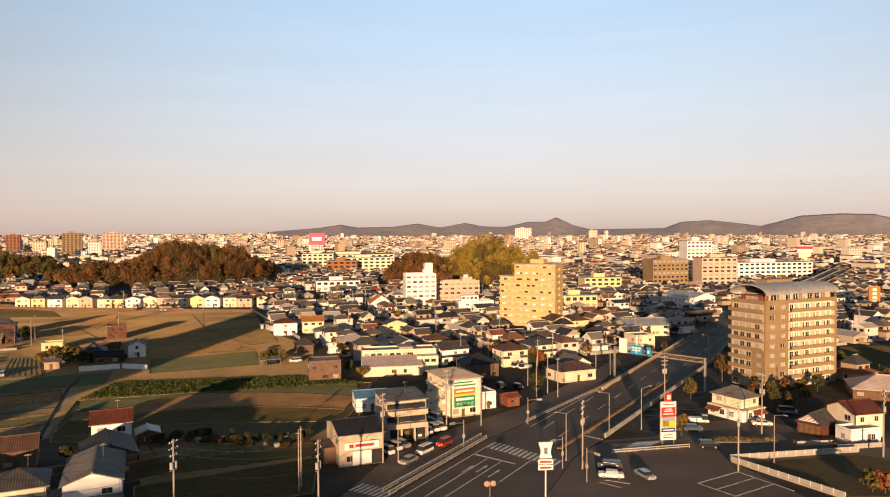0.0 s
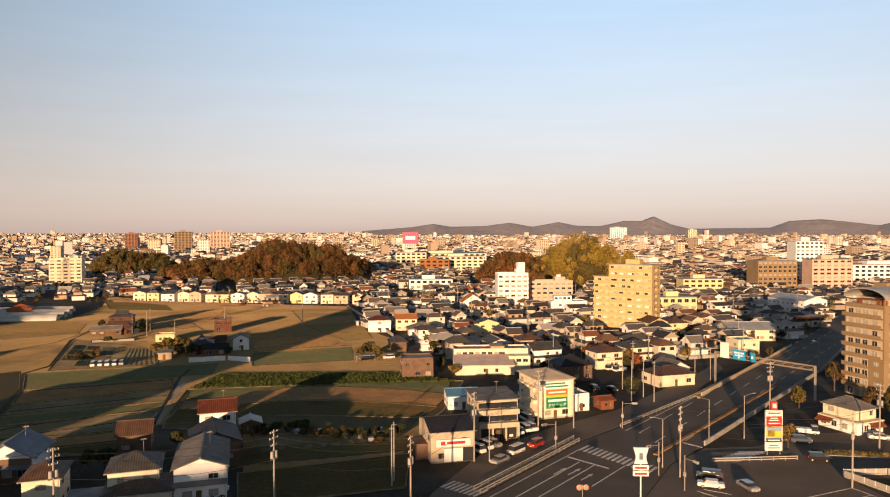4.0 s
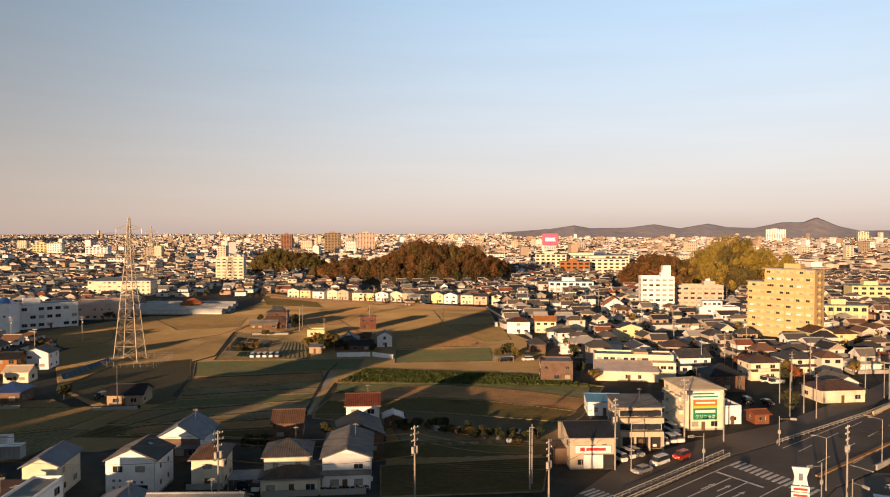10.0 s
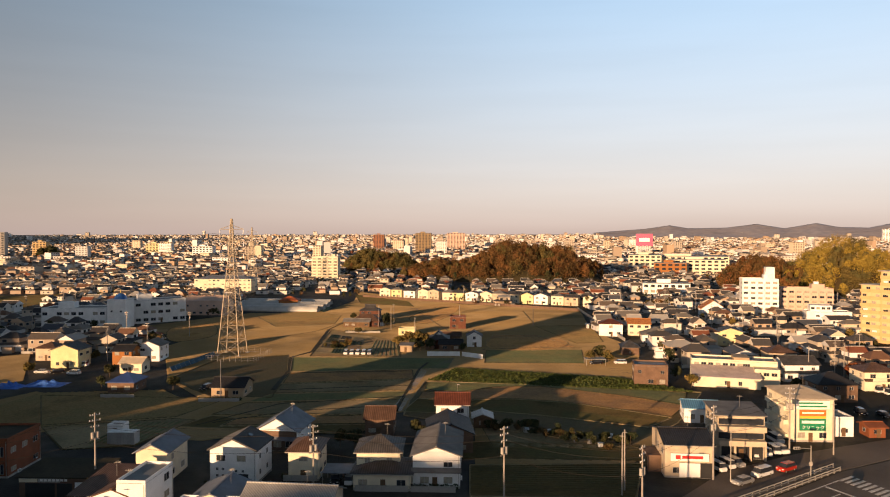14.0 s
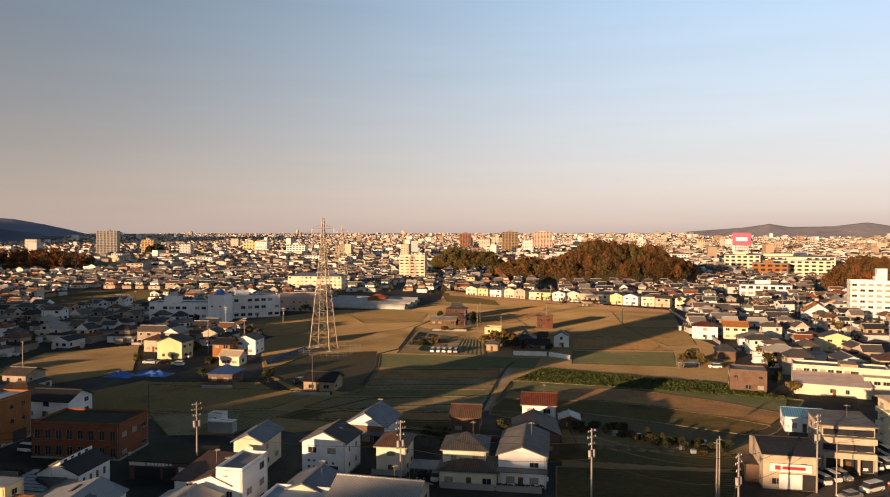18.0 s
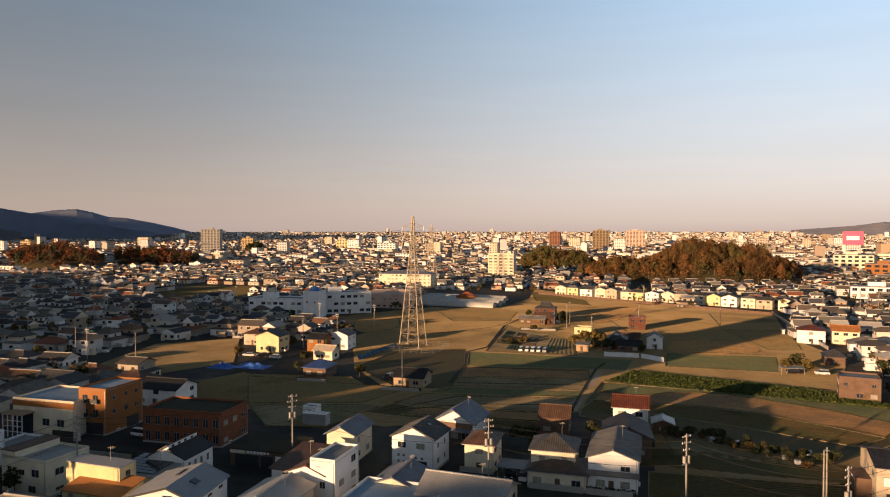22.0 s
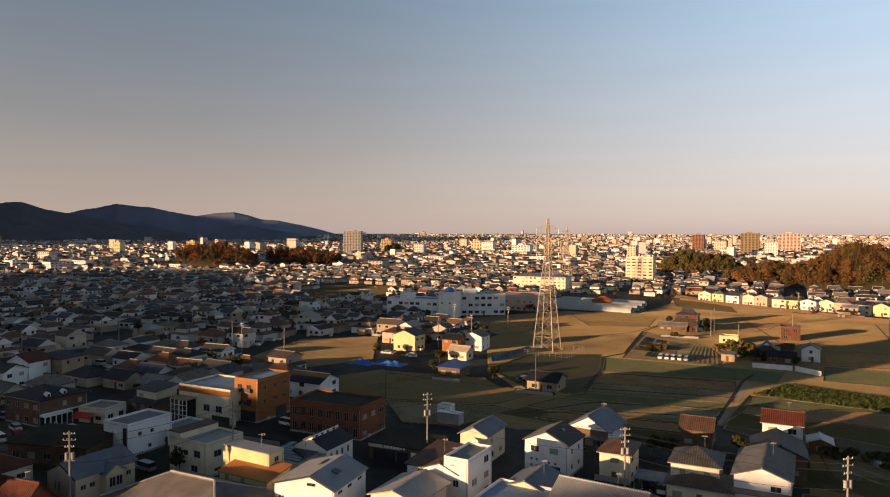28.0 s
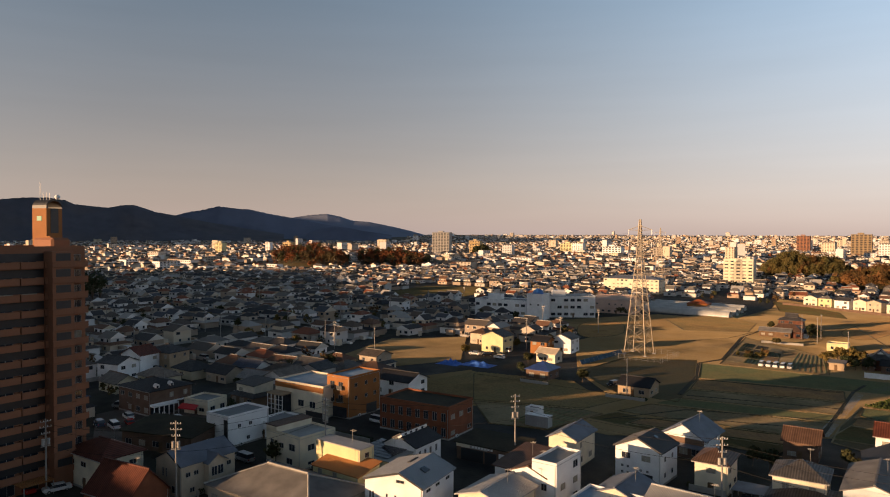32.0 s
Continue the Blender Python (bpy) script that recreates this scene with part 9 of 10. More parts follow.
# ---------- vehicles ----------
CARS = {}
def car(x, y, rz, kind, paint_m, z=0.06):
    """A vehicle: shaped body, glass band, four wheels, lights, plates as plain bars."""
    key = (kind, paint_m.name)
    m = pose(x, y, z, 0, 0, rz)
    if key in CARS:
        return copy_thing(CARS[key], m)
    L, W, H, hood, cab0, cab1 = {"sedan": (4.6, 1.75, 1.42, 0.95, 0.22, 0.80), "van": (3.5, 1.5, 1.85, 1.05, 0.06, 0.98), "minivan": (4.6, 1.75, 1.85, 1.05, 0.12, 0.97), "suv": (4.2, 1.75, 1.65, 1.05, 0.2, 0.96), "truck": (4.7, 1.7, 1.95, 0.9, 0.03, 0.34)}[kind]
    look_of = {"white_car_paint": "white", "silver_car_paint": "silver", "black_car_paint": "black", "red_car_paint": "red", "blue_grey_car_paint": "blue-grey"}[paint_m.name]
    ob = thing(kind if kind != "van" else "kei_van", x, y, z, rz, "parked %s %s on dark asphalt" % (look_of, "boxy small van" if kind == "van" else "sedan car" if kind == "sedan" else "small pickup truck" if kind == "truck" else "family van" if kind == "minivan" else "tall hatchback car"), "car")
    ob.matrix_basis = m
    bm = box(bmesh.new(), -L / 2, L / 2, -W / 2, W / 2, 0.28, hood)
    bmesh.ops.bevel(bm, geom=bm.edges[:], offset=0.12, segments=2, affect="EDGES")
    part("body", bm, paint_m, ob)
    x0, x1 = -L / 2 + cab0 * L, -L / 2 + cab1 * L
    s = 0.14 if kind in ("van", "truck") else 0.42
    bm = bmesh.new()
    lo = [bm.verts.new(v) for v in ((x0, -W / 2 + 0.05, hood - 0.06), (x1, -W / 2 + 0.05, hood - 0.06), (x1, W / 2 - 0.05, hood - 0.06), (x0, W / 2 - 0.05, hood - 0.06))]
    hi = [bm.verts.new(v) for v in ((x0 + s, -W / 2 + 0.17, H - 0.06), (x1 - s * 0.5, -W / 2 + 0.17, H - 0.06), (x1 - s * 0.5, W / 2 - 0.17, H - 0.06), (x0 + s, W / 2 - 0.17, H - 0.06))]
    bm.faces.new(hi)
    bm.faces.new(lo[::-1])
    for k in range(4):
        bm.faces.new((lo[k], lo[(k + 1) % 4], hi[(k + 1) % 4], hi[k]))
    part("glasshouse", bm, M_GLASS, ob, "dark tinted windows")
    part("roof_panel", bx(x0 + s - 0.02, x1 - s * 0.5 + 0.02, -W / 2 + 0.15, W / 2 - 0.15, H - 0.07, H, 0.03), paint_m, ob)
    if kind == "truck":
        part("cargo_bed", bx(x1 + 0.05, L / 2, -W / 2, W / 2, hood - 0.05, hood + 0.35), paint_m, ob)
    for sx in (-0.31, 0.31):
        for sy in (-1, 1):
            w = part("wheel", rod(bmesh.new(), (0, -0.1, 0), (0, 0.1, 0), 0.3, 0.3, 14), M_TYRE, ob, m=pose(sx * L, sy * (W / 2 - 0.1), 0.3))
            part("rim", rod(bmesh.new(), (0, -0.115, 0), (0, 0.115, 0), 0.17, 0.17, 10), M_STEEL, w)
    for sy in (-1, 1):
        part("headlight", bx(-L / 2 - 0.02, -L / 2 + 0.1, sy * W * 0.36 - 0.16, sy * W * 0.36 + 0.16, hood - 0.35, hood - 0.18), M_LAMPHEAD, ob)
        part("tail_light", bx(L / 2 - 0.1, L / 2 + 0.02, sy * W * 0.4 - 0.1, sy * W * 0.4 + 0.1, hood - 0.35, hood - 0.1), M_TAIL, ob)
    part("number_plate", bx(-L / 2 - 0.03, -L / 2, -0.17, 0.17, 0.42, 0.56), M_WHITESIGN, ob)
    CARS[key] = ob
    return ob
for args in ((-0.3, 149.1, 57, "suv", M_CARRED), (-4.4, 143.8, 57, "minivan", M_CARWHITE), (-7.4, 137.8, 57, "sedan", M_CARSILVER), (-12.1, 143.5, 135, "van", M_CARWHITE), (-10.7, 146.1, 135, "van", M_CARWHITE), (-9.4, 148.0, 135, "suv", M_CARSILVER), (-6.3, 155.9, 120, "van", M_CARWHITE), (-4.3, 157.6, 120, "van", M_CARWHITE), (-2.7, 159.8, 120, "van", M_CARWHITE), (-1.4, 161.2, 120, "suv", M_CARWHITE), (-2.5, 169.0, 120, "minivan", M_CARWHITE), (-9.1, 155.9, 120, "van", M_CARBLACK)):
    car(*args)
for args in ((30.8, 129.0, -10, "sedan", M_CARWHITE), (31.6, 133.3, -10, "minivan", M_CARBLACK), (37.1, 128.9, 110, "sedan", M_CARSILVER), (55.6, 146.8, 175, "suv", M_CARBLACK), (60.5, 166.1, 170, "truck", M_CARWHITE), (56.6, 159.0, 175, "suv", M_CARBLUE), (74.5, 163.4, 170, "sedan", M_CARWHITE), (85.7, 174.0, 160, "minivan", M_CARSILVER), (24.4, 234.5, 30, "truck", M_CARWHITE), (26.6, 232.5, 30, "truck", M_CARWHITE), (16.3, 203.9, 110, "suv", M_CARBLACK), (21.2, 203.8, 110, "sedan", M_CARBLACK)):
    car(*args)
for args in ((-150.6, 219.5, 115, "van", M_CARWHITE), (-148.5, 220.5, 115, "van", M_CARWHITE), (-146.5, 221.4, 115, "van", M_CARWHITE), (-144.4, 222.3, 115, "van", M_CARWHITE), (-142.4, 223.2, 115, "van", M_CARSILVER), (-219.9, 145.8, 30, "sedan", M_CARSILVER), (-215.4, 147.9, 70, "suv", M_CARBLACK), (-208.5, 149.0, 20, "suv", M_CARWHITE), (-219.2, 159.6, 20, "minivan", M_CARWHITE), (-153.6, 151.9, 100, "suv", M_CARBLACK), (-74.7, 105.5, 115, "suv", M_CARBLACK), (-72.1, 106.1, 115, "van", M_CARWHITE), (-60.6, 241.3, 40, "suv", M_CARBLACK), (-53.1, 245.8, 30, "suv", M_CARWHITE)):
    car(*args)
for args in ((-167.1, 79.2, 20, "van", M_CARWHITE), (-152.8, 72.7, 20, "van", M_CARWHITE), (-177.0, 97.3, 20, "sedan", M_CARWHITE), (-119.5, 82.8, 110, "truck", M_CARWHITE), (-187.1, 21.5, 10, "suv", M_CARWHITE), (-180.8, 21.1, 5, "sedan", M_CARRED), (-179.6, 17.5, 10, "minivan", M_CARWHITE), (-183.4, 14.7, 10, "suv", M_CARBLUE), (-199.6, 21.3, 50, "minivan", M_CARSILVER), (-197.9, 24.2, 50, "suv", M_CARBLACK), (-261.9, 55.3, 20, "minivan", M_CARWHITE), (-140.8, 4.5, 100, "sedan", M_CARWHITE), (-142.9, -0.2, 20, "sedan", M_CARRED), (-197.0, 50.8, 10, "suv", M_CARWHITE), (-140.3, 37.5, 20, "minivan", M_CARSILVER), (-178.2, 31.4, 10, "suv", M_CARWHITE)):
    car(*args)

# ---------- crops, furrows, greenhouses ----------
def crop_field(a, b, c, d, n, seed):
    g = random.Random(seed)
    C, R = [], []
    for _ in range(n):
        u, w = g.random(), g.random()
        w = (int(w * 9) + g.uniform(0.3, 0.7)) / 9
        p = Vector(a).lerp(Vector(b), u).lerp(Vector(d).lerp(Vector(c), u), w)
        C.append((p.x, p.y, 0.3))
        R.append((0.4, 0.4, 0.3))
    v, f = leaf_cloud(seed, C, R, 5, 0.28)
    return tagged(new("leaf_crop", from_np("leaf_crop", v, f, M_CROP)), "rows of dark green leafy vegetables", "crop", kind="stuff")
crop_field((-100.7, 191.2), (-23.6, 210.7), (-48.0, 220.6), (-101.2, 212.8), 5200, 2)
def furrows(a, b, c, d, n, m, h, label):
    """Long low ridges between the sides a-b and d-c."""
    for k in range(n):
        q = (k + 0.5) / n
        p, e = Vector(a).lerp(Vector(d), q), Vector(b).lerp(Vector(c), q)
        w = (Vector(a) - Vector(d)).length / n * 0.55
        L = (e - p).length
        bm = bmesh.new()
        g = max(3, int(L / 3))
        rows = []
        for i in range(g + 1):
            j = 0.85 + 0.3 * noise.noise(Vector((i * 0.9, k * 3.1, 0)))
            rows.append([bm.verts.new((L * i / g, y * w * j, z)) for y, z in ((-0.5, 0.0), (-0.22, h * j), (0.22, h * j), (0.5, 0.0))])
        for r0, r1 in zip(rows, rows[1:]):
            for i in range(3):
                bm.faces.new((r0[i], r1[i], r1[i + 1], r0[i + 1]))
        ob = tagged(new("furrow_ridge", mesh_of(bm, "furrow_ridge", m)), label, "furrow", kind="structure")
        ob.matrix_basis = pose(p.x, p.y, 0.08, 0, 0, math.degrees(math.atan2(e.y - p.y, e.x - p.x)))
furrows((-50.0, 110.9), (-23.7, 122.9), (-25.8, 139.8), (-56.0, 124.2), 14, M_OLIVE, 0.3, "long ploughed ridge of olive-brown soil")
furrows((-142.4, 220.5), (-159.8, 255.1), (-148.6, 255.0), (-130.3, 226.0), 8, M_PALEG, 0.16, "raised vegetable bed of bare soil")
BED = random.Random(14)
BA, BB, BC, BD = Vector((-163.5, 216.7)), Vector((-187.0, 260.5)), Vector((-166.4, 257.4)), Vector((-145.6, 220.4))
for i in range(4):
    for j in range(3):
        q = [BA.lerp(BB, u).lerp(BD.lerp(BC, u), v) for u, v in ((i / 4 + 0.02, j / 3 + 0.03), ((i + 1) / 4 - 0.02, j / 3 + 0.03), ((i + 1) / 4 - 0.02, (j + 1) / 3 - 0.03), (i / 4 + 0.02, (j + 1) / 3 - 0.03))]
        m = BED.choice((M_TILL, M_SOIL, M_OLIVE, M_GREENF, M_PALEG, M_DSOIL))
        patch("garden_bed", [(p.x, p.y) for p in q], 0.16 + 0.02 * j, m, "small kitchen garden bed of soil and greens", "garden bed")
        if m in (M_OLIVE, M_GREENF, M_PALEG):
            plot_rows([(p.x, p.y) for p in q], 1.1, 0.35, M_CROP, "short rows of winter vegetables in a bed")
for k in range(14):
    p = BA.lerp(BB, BED.random()).lerp(BD.lerp(BC, BED.random()), BED.random())
    tree(p.x, p.y, BED.choice((1.2, 1.8)), BED.choice((0.8, 1.2)), BED.choice((M_LEAFGOLD, M_LEAFDARK, M_LEAFTOWN)), "small shrub among the garden beds", seed=k)
furrows((-137.3, 100.5), (-142.8, 116.3), (-132.1, 123.3), (-127.9, 106.9), 8, M_PALEG, 0.3, "vegetable row under pale mulch")
for k, (q, L) in enumerate((((-292.5, 362.5), 56), ((-285.0, 349.1), 56), ((-278.0, 336.6), 54), ((-271.2, 325.1), 50))):
    gh = thing("greenhouse", *q, 0, 18, "long pale film greenhouse tunnel", "greenhouse", "greenhouse tunnels")
    part("film_cover", vault(L, 6.4, 3.2, 0.08), M_GREENHOUSE, gh)
    part("side_skirt", bx(-L / 2, L / 2, -3.24, -3.18, 0, 0.6), M_CONC, gh)
    for s in (-1, 1):
        part("end_wall", bx(s * L / 2 - 0.05, s * L / 2 + 0.05, -2.2, 2.2, 0, 2.2), M_GREENHOUSE, gh)
house(-281.7, 347.4, 12, 9, 4.0, "hip", 1.8, M_ORANGE, mat("orange_tile", (0.45, 0.12, 0.04), 0.6, wave=2.4), 25, "small hall with a bright orange roof")
# net cage and blue sheet by the pylon, tarpaulin heap, container
cg = thing("net_cage", -182.6, 197.2, 0, 20, "wire enclosure around the pylon foot", "enclosure")
for k in range(9):
    for sx in (-9, 9):
        part("post", rod(bmesh.new(), (sx, -9 + 2.25 * k, 0), (sx, -9 + 2.25 * k, 2.2), 0.05, n=5), M_STEEL, cg)
        part("post", rod(bmesh.new(), (-9 + 2.25 * k, sx, 0), (-9 + 2.25 * k, sx, 2.2), 0.05, n=5), M_STEEL, cg)
for z in (0.7, 1.4, 2.1):
    for s in (-9, 9):
        part("wire_rail", rod(bmesh.new(), (s, -9, z), (s, 9, z), 0.03, n=4), M_STEEL, cg)
        part("wire_rail", rod(bmesh.new(), (-9, s, z), (9, s, z), 0.03, n=4), M_STEEL, cg)
def heap(name, x, y, rx, ry, h, m, label, seed):
    bm = bmesh.new()
    n = 14
    g = [[bm.verts.new((-rx + 2 * rx * i / n, -ry + 2 * ry * j / n, max(0.0, h * math.sin(math.pi * i / n) * math.sin(math.pi * j / n) * (0.7 + 0.9 * noise.noise(Vector((i * 0.5, j * 0.5, seed))))) + 0.05)) for j in range(n + 1)] for i in range(n + 1)]
    for i in range(n):
        for j in range(n):
            bm.faces.new((g[i][j], g[i + 1][j], g[i + 1][j + 1], g[i][j + 1]))
    ob = tagged(new(name, mesh_of(bm, name, m)), label, "tarpaulin")
    ob.matrix_basis = pose(x, y, 0, 0, 0, 25)
    return ob
heap("tarpaulin", -209.2, 128.3, 4.5, 3, 1.6, M_TARP, "creased bright blue tarpaulin over a heap", 1)
heap("tarpaulin", -202.2, 135.2, 6, 3.5, 1.5, M_TARP, "creased bright blue tarpaulin over a heap", 2)
def net_screen(a, b, h, lean, m, label):
    """A sagging net hung on a row of leaning posts from a to b."""
    A, B = Vector(a), Vector(b)
    L = (B - A).length
    ob = thing("net_screen", a[0], a[1], 0, math.degrees(math.atan2(B.y - A.y, B.x - A.x)), label, "net")
    n = max(3, int(L / 3))
    bm = bmesh.new()
    rows = []
    for i in range(n * 3 + 1):
        sag = 0.10 * abs(math.sin(math.pi * i / 3))
        rows.append([bm.verts.new((L * i / (n * 3), lean * q + 0.1 * noise.noise(Vector((i * 0.7, q * 3, 1))) + t, max(0.03, h * q - sag * q))) for q, t in ((0, 0), (0.33, 0), (0.66, 0), (1, 0), (1, 0.04), (0.66, 0.04), (0.33, 0.04), (0, 0.04))])
    for r0, r1 in zip(rows, rows[1:]):
        for k in range(8):
            bm.faces.new((r0[k], r1[k], r1[(k + 1) % 8], r0[(k + 1) % 8]))
    bmesh.ops.recalc_face_normals(bm, faces=bm.faces[:])
    part("net", bm, m, ob)
    for i in range(n + 1):
        part("post", rod(bmesh.new(), (L * i / n, 0, 0), (L * i / n, lean + 0.1, h + 0.15), 0.05, n=5), M_STEEL, ob)
net_screen((-183.5, 166.6), (-193.0, 196.0), 1.7, 1.0, M_NET, "long sagging blue net beside the pylon field")
ct = thing("storage_container", -130.6, 104.9, 0, 25, "pale grey steel storage container", "container")
part("body", bx(-3, 3, -1.25, 1.25, 0.1, 2.7), M_METAL, ct)
part("lid", bx(-3.05, 3.05, -1.3, 1.3, 2.7, 2.78), M_WHITE, ct)
for k in range(9):
    part("rib", bx(-2.9 + 0.7 * k, -2.8 + 0.7 * k, -1.31, -1.25, 0.15, 2.65), M_METAL, ct)
hut = house(-136.3, 107.3, 3.5, 3, 2.4, "flat", 0, M_WHITE, M_METAL, 25, "small white flat-roofed site hut", name="shed", category="shed", wins=("front",))

# ---------- signs and fittings on the shops ----------
def wall_panel(x, y, z0, z1, w, rz, m, label, bars=2, name="wall_sign", out=0.35):
    """A flat sign standing just proud of a wall whose foot is at (x, y)."""
    ob = thing(name, x, y, 0, rz, label, "sign")
    part("board", bx(-w / 2, w / 2, -out, -out + 0.12, z0, z1), m, ob)
    part("frame", bx(-w / 2 - 0.05, w / 2 + 0.05, -out + 0.12, -out + 0.3, z0 - 0.05, z1 + 0.05), M_STEEL, ob)
    for k in range(bars):
        h = (z1 - z0) / (bars * 2 + 1)
        part("bar", bx(-w * 0.42, w * (0.42 - 0.12 * (k % 2)), -out - 0.02, -out, z0 + h * (2 * k + 1), z0 + h * (2 * k + 2)), M_WHITESIGN if m not in (M_WHITESIGN, M_YELSIGN) else M_GREENSIGN, ob)
    return ob
CLM = clinic.matrix_basis @ pose(0, -6.25, 0)
CL = (round(CLM.translation.x, 2), round(CLM.translation.y, 2))
wall_panel(*CL, 7.4, 9.2, 7.2, 24, M_WHITESIGN, "white sign panel with dark bars on the clinic", 2)
wall_panel(*CL, 5.9, 7.1, 5.6, 24, M_ORANGESIGN, "orange sign panel on the clinic wall", 1)
wall_panel(*CL, 5.3, 5.8, 5.6, 24, M_YELSIGN, "thin yellow sign strip on the clinic", 0)
gs = wall_panel(*CL, 2.6, 5.2, 5.6, 24, M_GREENSIGN, "green clinic sign with white letters", 0)
tcv = bpy.data.curves.new("letters", "FONT")
tcv.body, tcv.size, tcv.extrude, tcv.align_x = "\u30af\u30ea\u30cb\u30c3\u30af", 1.0, 0.02, "CENTER"
tob = new("letters_source", tcv)
bpy.context.view_layer.update()
tme = bpy.data.meshes.new_from_object(tob.evaluated_get(bpy.context.evaluated_depsgraph_get()))
bpy.data.objects.remove(tob)
tme.materials.clear()
tme.materials.append(M_WHITESIGN)
part("letters", tme, None, gs, "white sign letters", m=pose(0, -0.38, 2.95, 90, 0, 0))
part("bar", bx(-2.4, 2.4, -0.37, -0.35, 4.2, 4.8), M_WHITESIGN, gs)
DLM = dealer.matrix_basis @ pose(0, -6.0, 0)
DL = (round(DLM.translation.x, 2), round(DLM.translation.y, 2))
wall_panel(*DL, 3.3, 4.7, 7.0, 21, M_WHITESIGN, "white fascia with a plain red mark on the dealer's shop", 0)
rb = thing("fascia_mark", *DL, 0, 21, "plain red bar and emblem on the white fascia", "sign")
part("emblem", bx(-2.6, -1.7, -0.4, -0.36, 3.65, 4.4), M_REDSIGN, rb)
part("bar", bx(-1.4, 2.4, -0.4, -0.36, 3.75, 4.3), M_REDSIGN, rb)
wall_panel(*DL, 0.3, 2.9, 3.8, 21, M_WHITESIGN, "white shop window poster with a dark shape", 0, name="shop_poster")

# ---------- more of the right-hand edge: viaduct, grass lot, red sign, awnings ----------
def viaduct(left, right, z):
    ob = thing("viaduct", left[0][0], left[0][1], 0, 0, "elevated road on concrete piers with pale parapets", "road")
    o = Vector((left[0][0], left[0][1]))
    bm = bmesh.new()
    L = [Vector(p) - o for p in left]
    R = [Vector(p) - o for p in right]
    top = [(bm.verts.new((a.x, a.y, z)), bm.verts.new((b.x, b.y, z)), bm.verts.new((b.x, b.y, z - 1.2)), bm.verts.new((a.x, a.y, z - 1.2))) for a, b in zip(L, R)]
    for p, q in zip(top, top[1:]):
        for k in range(4):
            bm.faces.new((p[k], q[k], q[(k + 1) % 4], p[(k + 1) % 4]))
    bm.faces.new(top[0])
    bm.faces.new(top[-1][::-1])
    bmesh.ops.recalc_face_normals(bm, faces=bm.faces[:])
    part("deck", bm, M_ASPHALT2, ob)
    mid = [(a + b) / 2 for a, b in zip(L, R)]
    for line, nm in ((L, "parapet"), (R, "parapet"), (mid, "median")):
        for a, b in zip(line, line[1:]):
            d = (b - a).length
            part(nm, bx(0, d, -0.2, 0.2, z, z + 1.0), M_CONC, ob, m=pose(a.x, a.y, 0, 0, 0, math.degrees(math.atan2(b.y - a.y, b.x - a.x))))
    for c in mid:
        part("pier", bx(-1.2, 1.2, -4, 4, 0, z - 1.2), M_CONC, ob, m=pose(c.x, c.y, 0, 0, 0, 50))
viaduct([(256.3, 510.9), (307.7, 583.1), (378.9, 688.5), (447.2, 787.0)], [(275.7, 509.9), (326.0, 582.0), (398.3, 687.2), (466.7, 785.3)], 6)
F6 = [(151.4, 265.2), (166.2, 259.9), (140.3, 219.2), (132.7, 230.3)]
patch("field_plot", F6, 0.08, M_GREENF, "green lot beside the apartment block", "field")
vs = thing("tall_red_sign", 243.7, 395.5, 0, 0, "tall red sign board with plain pale bars", "sign")
part("board", bx(-3.2, 3.2, -0.4, 0.4, 3, 14), M_ORANGESIGN, vs)
part("post", bx(-0.4, 0.4, -0.3, 0.3, 0, 3), M_STEEL, vs)
for k in range(4):
    part("bar", bx(-1.2, 1.2, -0.44, -0.4, 4.5 + 2.3 * k, 6.0 + 2.3 * k), M_WHITESIGN, vs)
rs = thing("roof_sign", 519.1, 1005.9, 0, 0, "white and red sign board above a store", "sign")
part("board", bx(-11, 11, -0.5, 0.5, 14, 24), M_WHITESIGN, rs)
part("stripe", bx(-11, 11, -0.55, -0.5, 19, 23), M_REDSIGN, rs)
part("frame", bx(-9, 9, -0.3, 0.3, 0, 14), M_CREAM, rs)
def awning(x, y, rz, w, z, m, label):
    ob = thing("awning", x, y, 0, rz, label, "awning", "shop awnings")
    bm = bmesh.new()
    a = [bm.verts.new(v) for v in ((-w / 2, 0, z + 0.8), (w / 2, 0, z + 0.8), (w / 2, -1.4, z), (-w / 2, -1.4, z))]
    b = [bm.verts.new((v.co.x, v.co.y, v.co.z - 0.06)) for v in a]
    bm.faces.new(a)
    bm.faces.new(b[::-1])
    for k in range(4):
        bm.faces.new((a[k], b[k], b[(k + 1) % 4], a[(k + 1) % 4]))
    bmesh.ops.recalc_face_normals(bm, faces=bm.faces[:])
    part("canvas", bm, m, ob)
    part("valance", bx(-w / 2, w / 2, -1.43, -1.4, z - 0.3, z), m, ob)
    for s in (-1, 1):
        part("strut", rod(bmesh.new(), (s * w / 2, 0, z - 0.1), (s * w / 2, -1.35, z - 0.02), 0.03, n=5), M_STEEL, ob)
awning(67.0, 172.4, -60, 4.0, 1.9, M_BRICK, "faded red canvas shop awning")
awning(75.7, 168.35, 30, 4.2, 1.9, M_BRICK, "faded red canvas shop awning")
awning(-182.1, 35.2, 35, 5.5, 2.3, M_REDSIGN, "faded red canvas shop awning")
def carport(x, y, rz, w, d, h, m, label="open carport with a thin flat roof"):
    ob = thing("carport", x, y, 0, rz, label, "carport", "carports")
    part("roof", bx(-w / 2, w / 2, -d / 2, d / 2, h, h + 0.12, 0.02), m, ob)
    for sx in (-1, 1):
        for sy in (-1, 1):
            part("post", bx(-0.06, 0.06, -0.06, 0.06, 0, h), M_STEEL, ob, m=pose(sx * (w / 2 - 0.2), sy * (d / 2 - 0.3), 0))
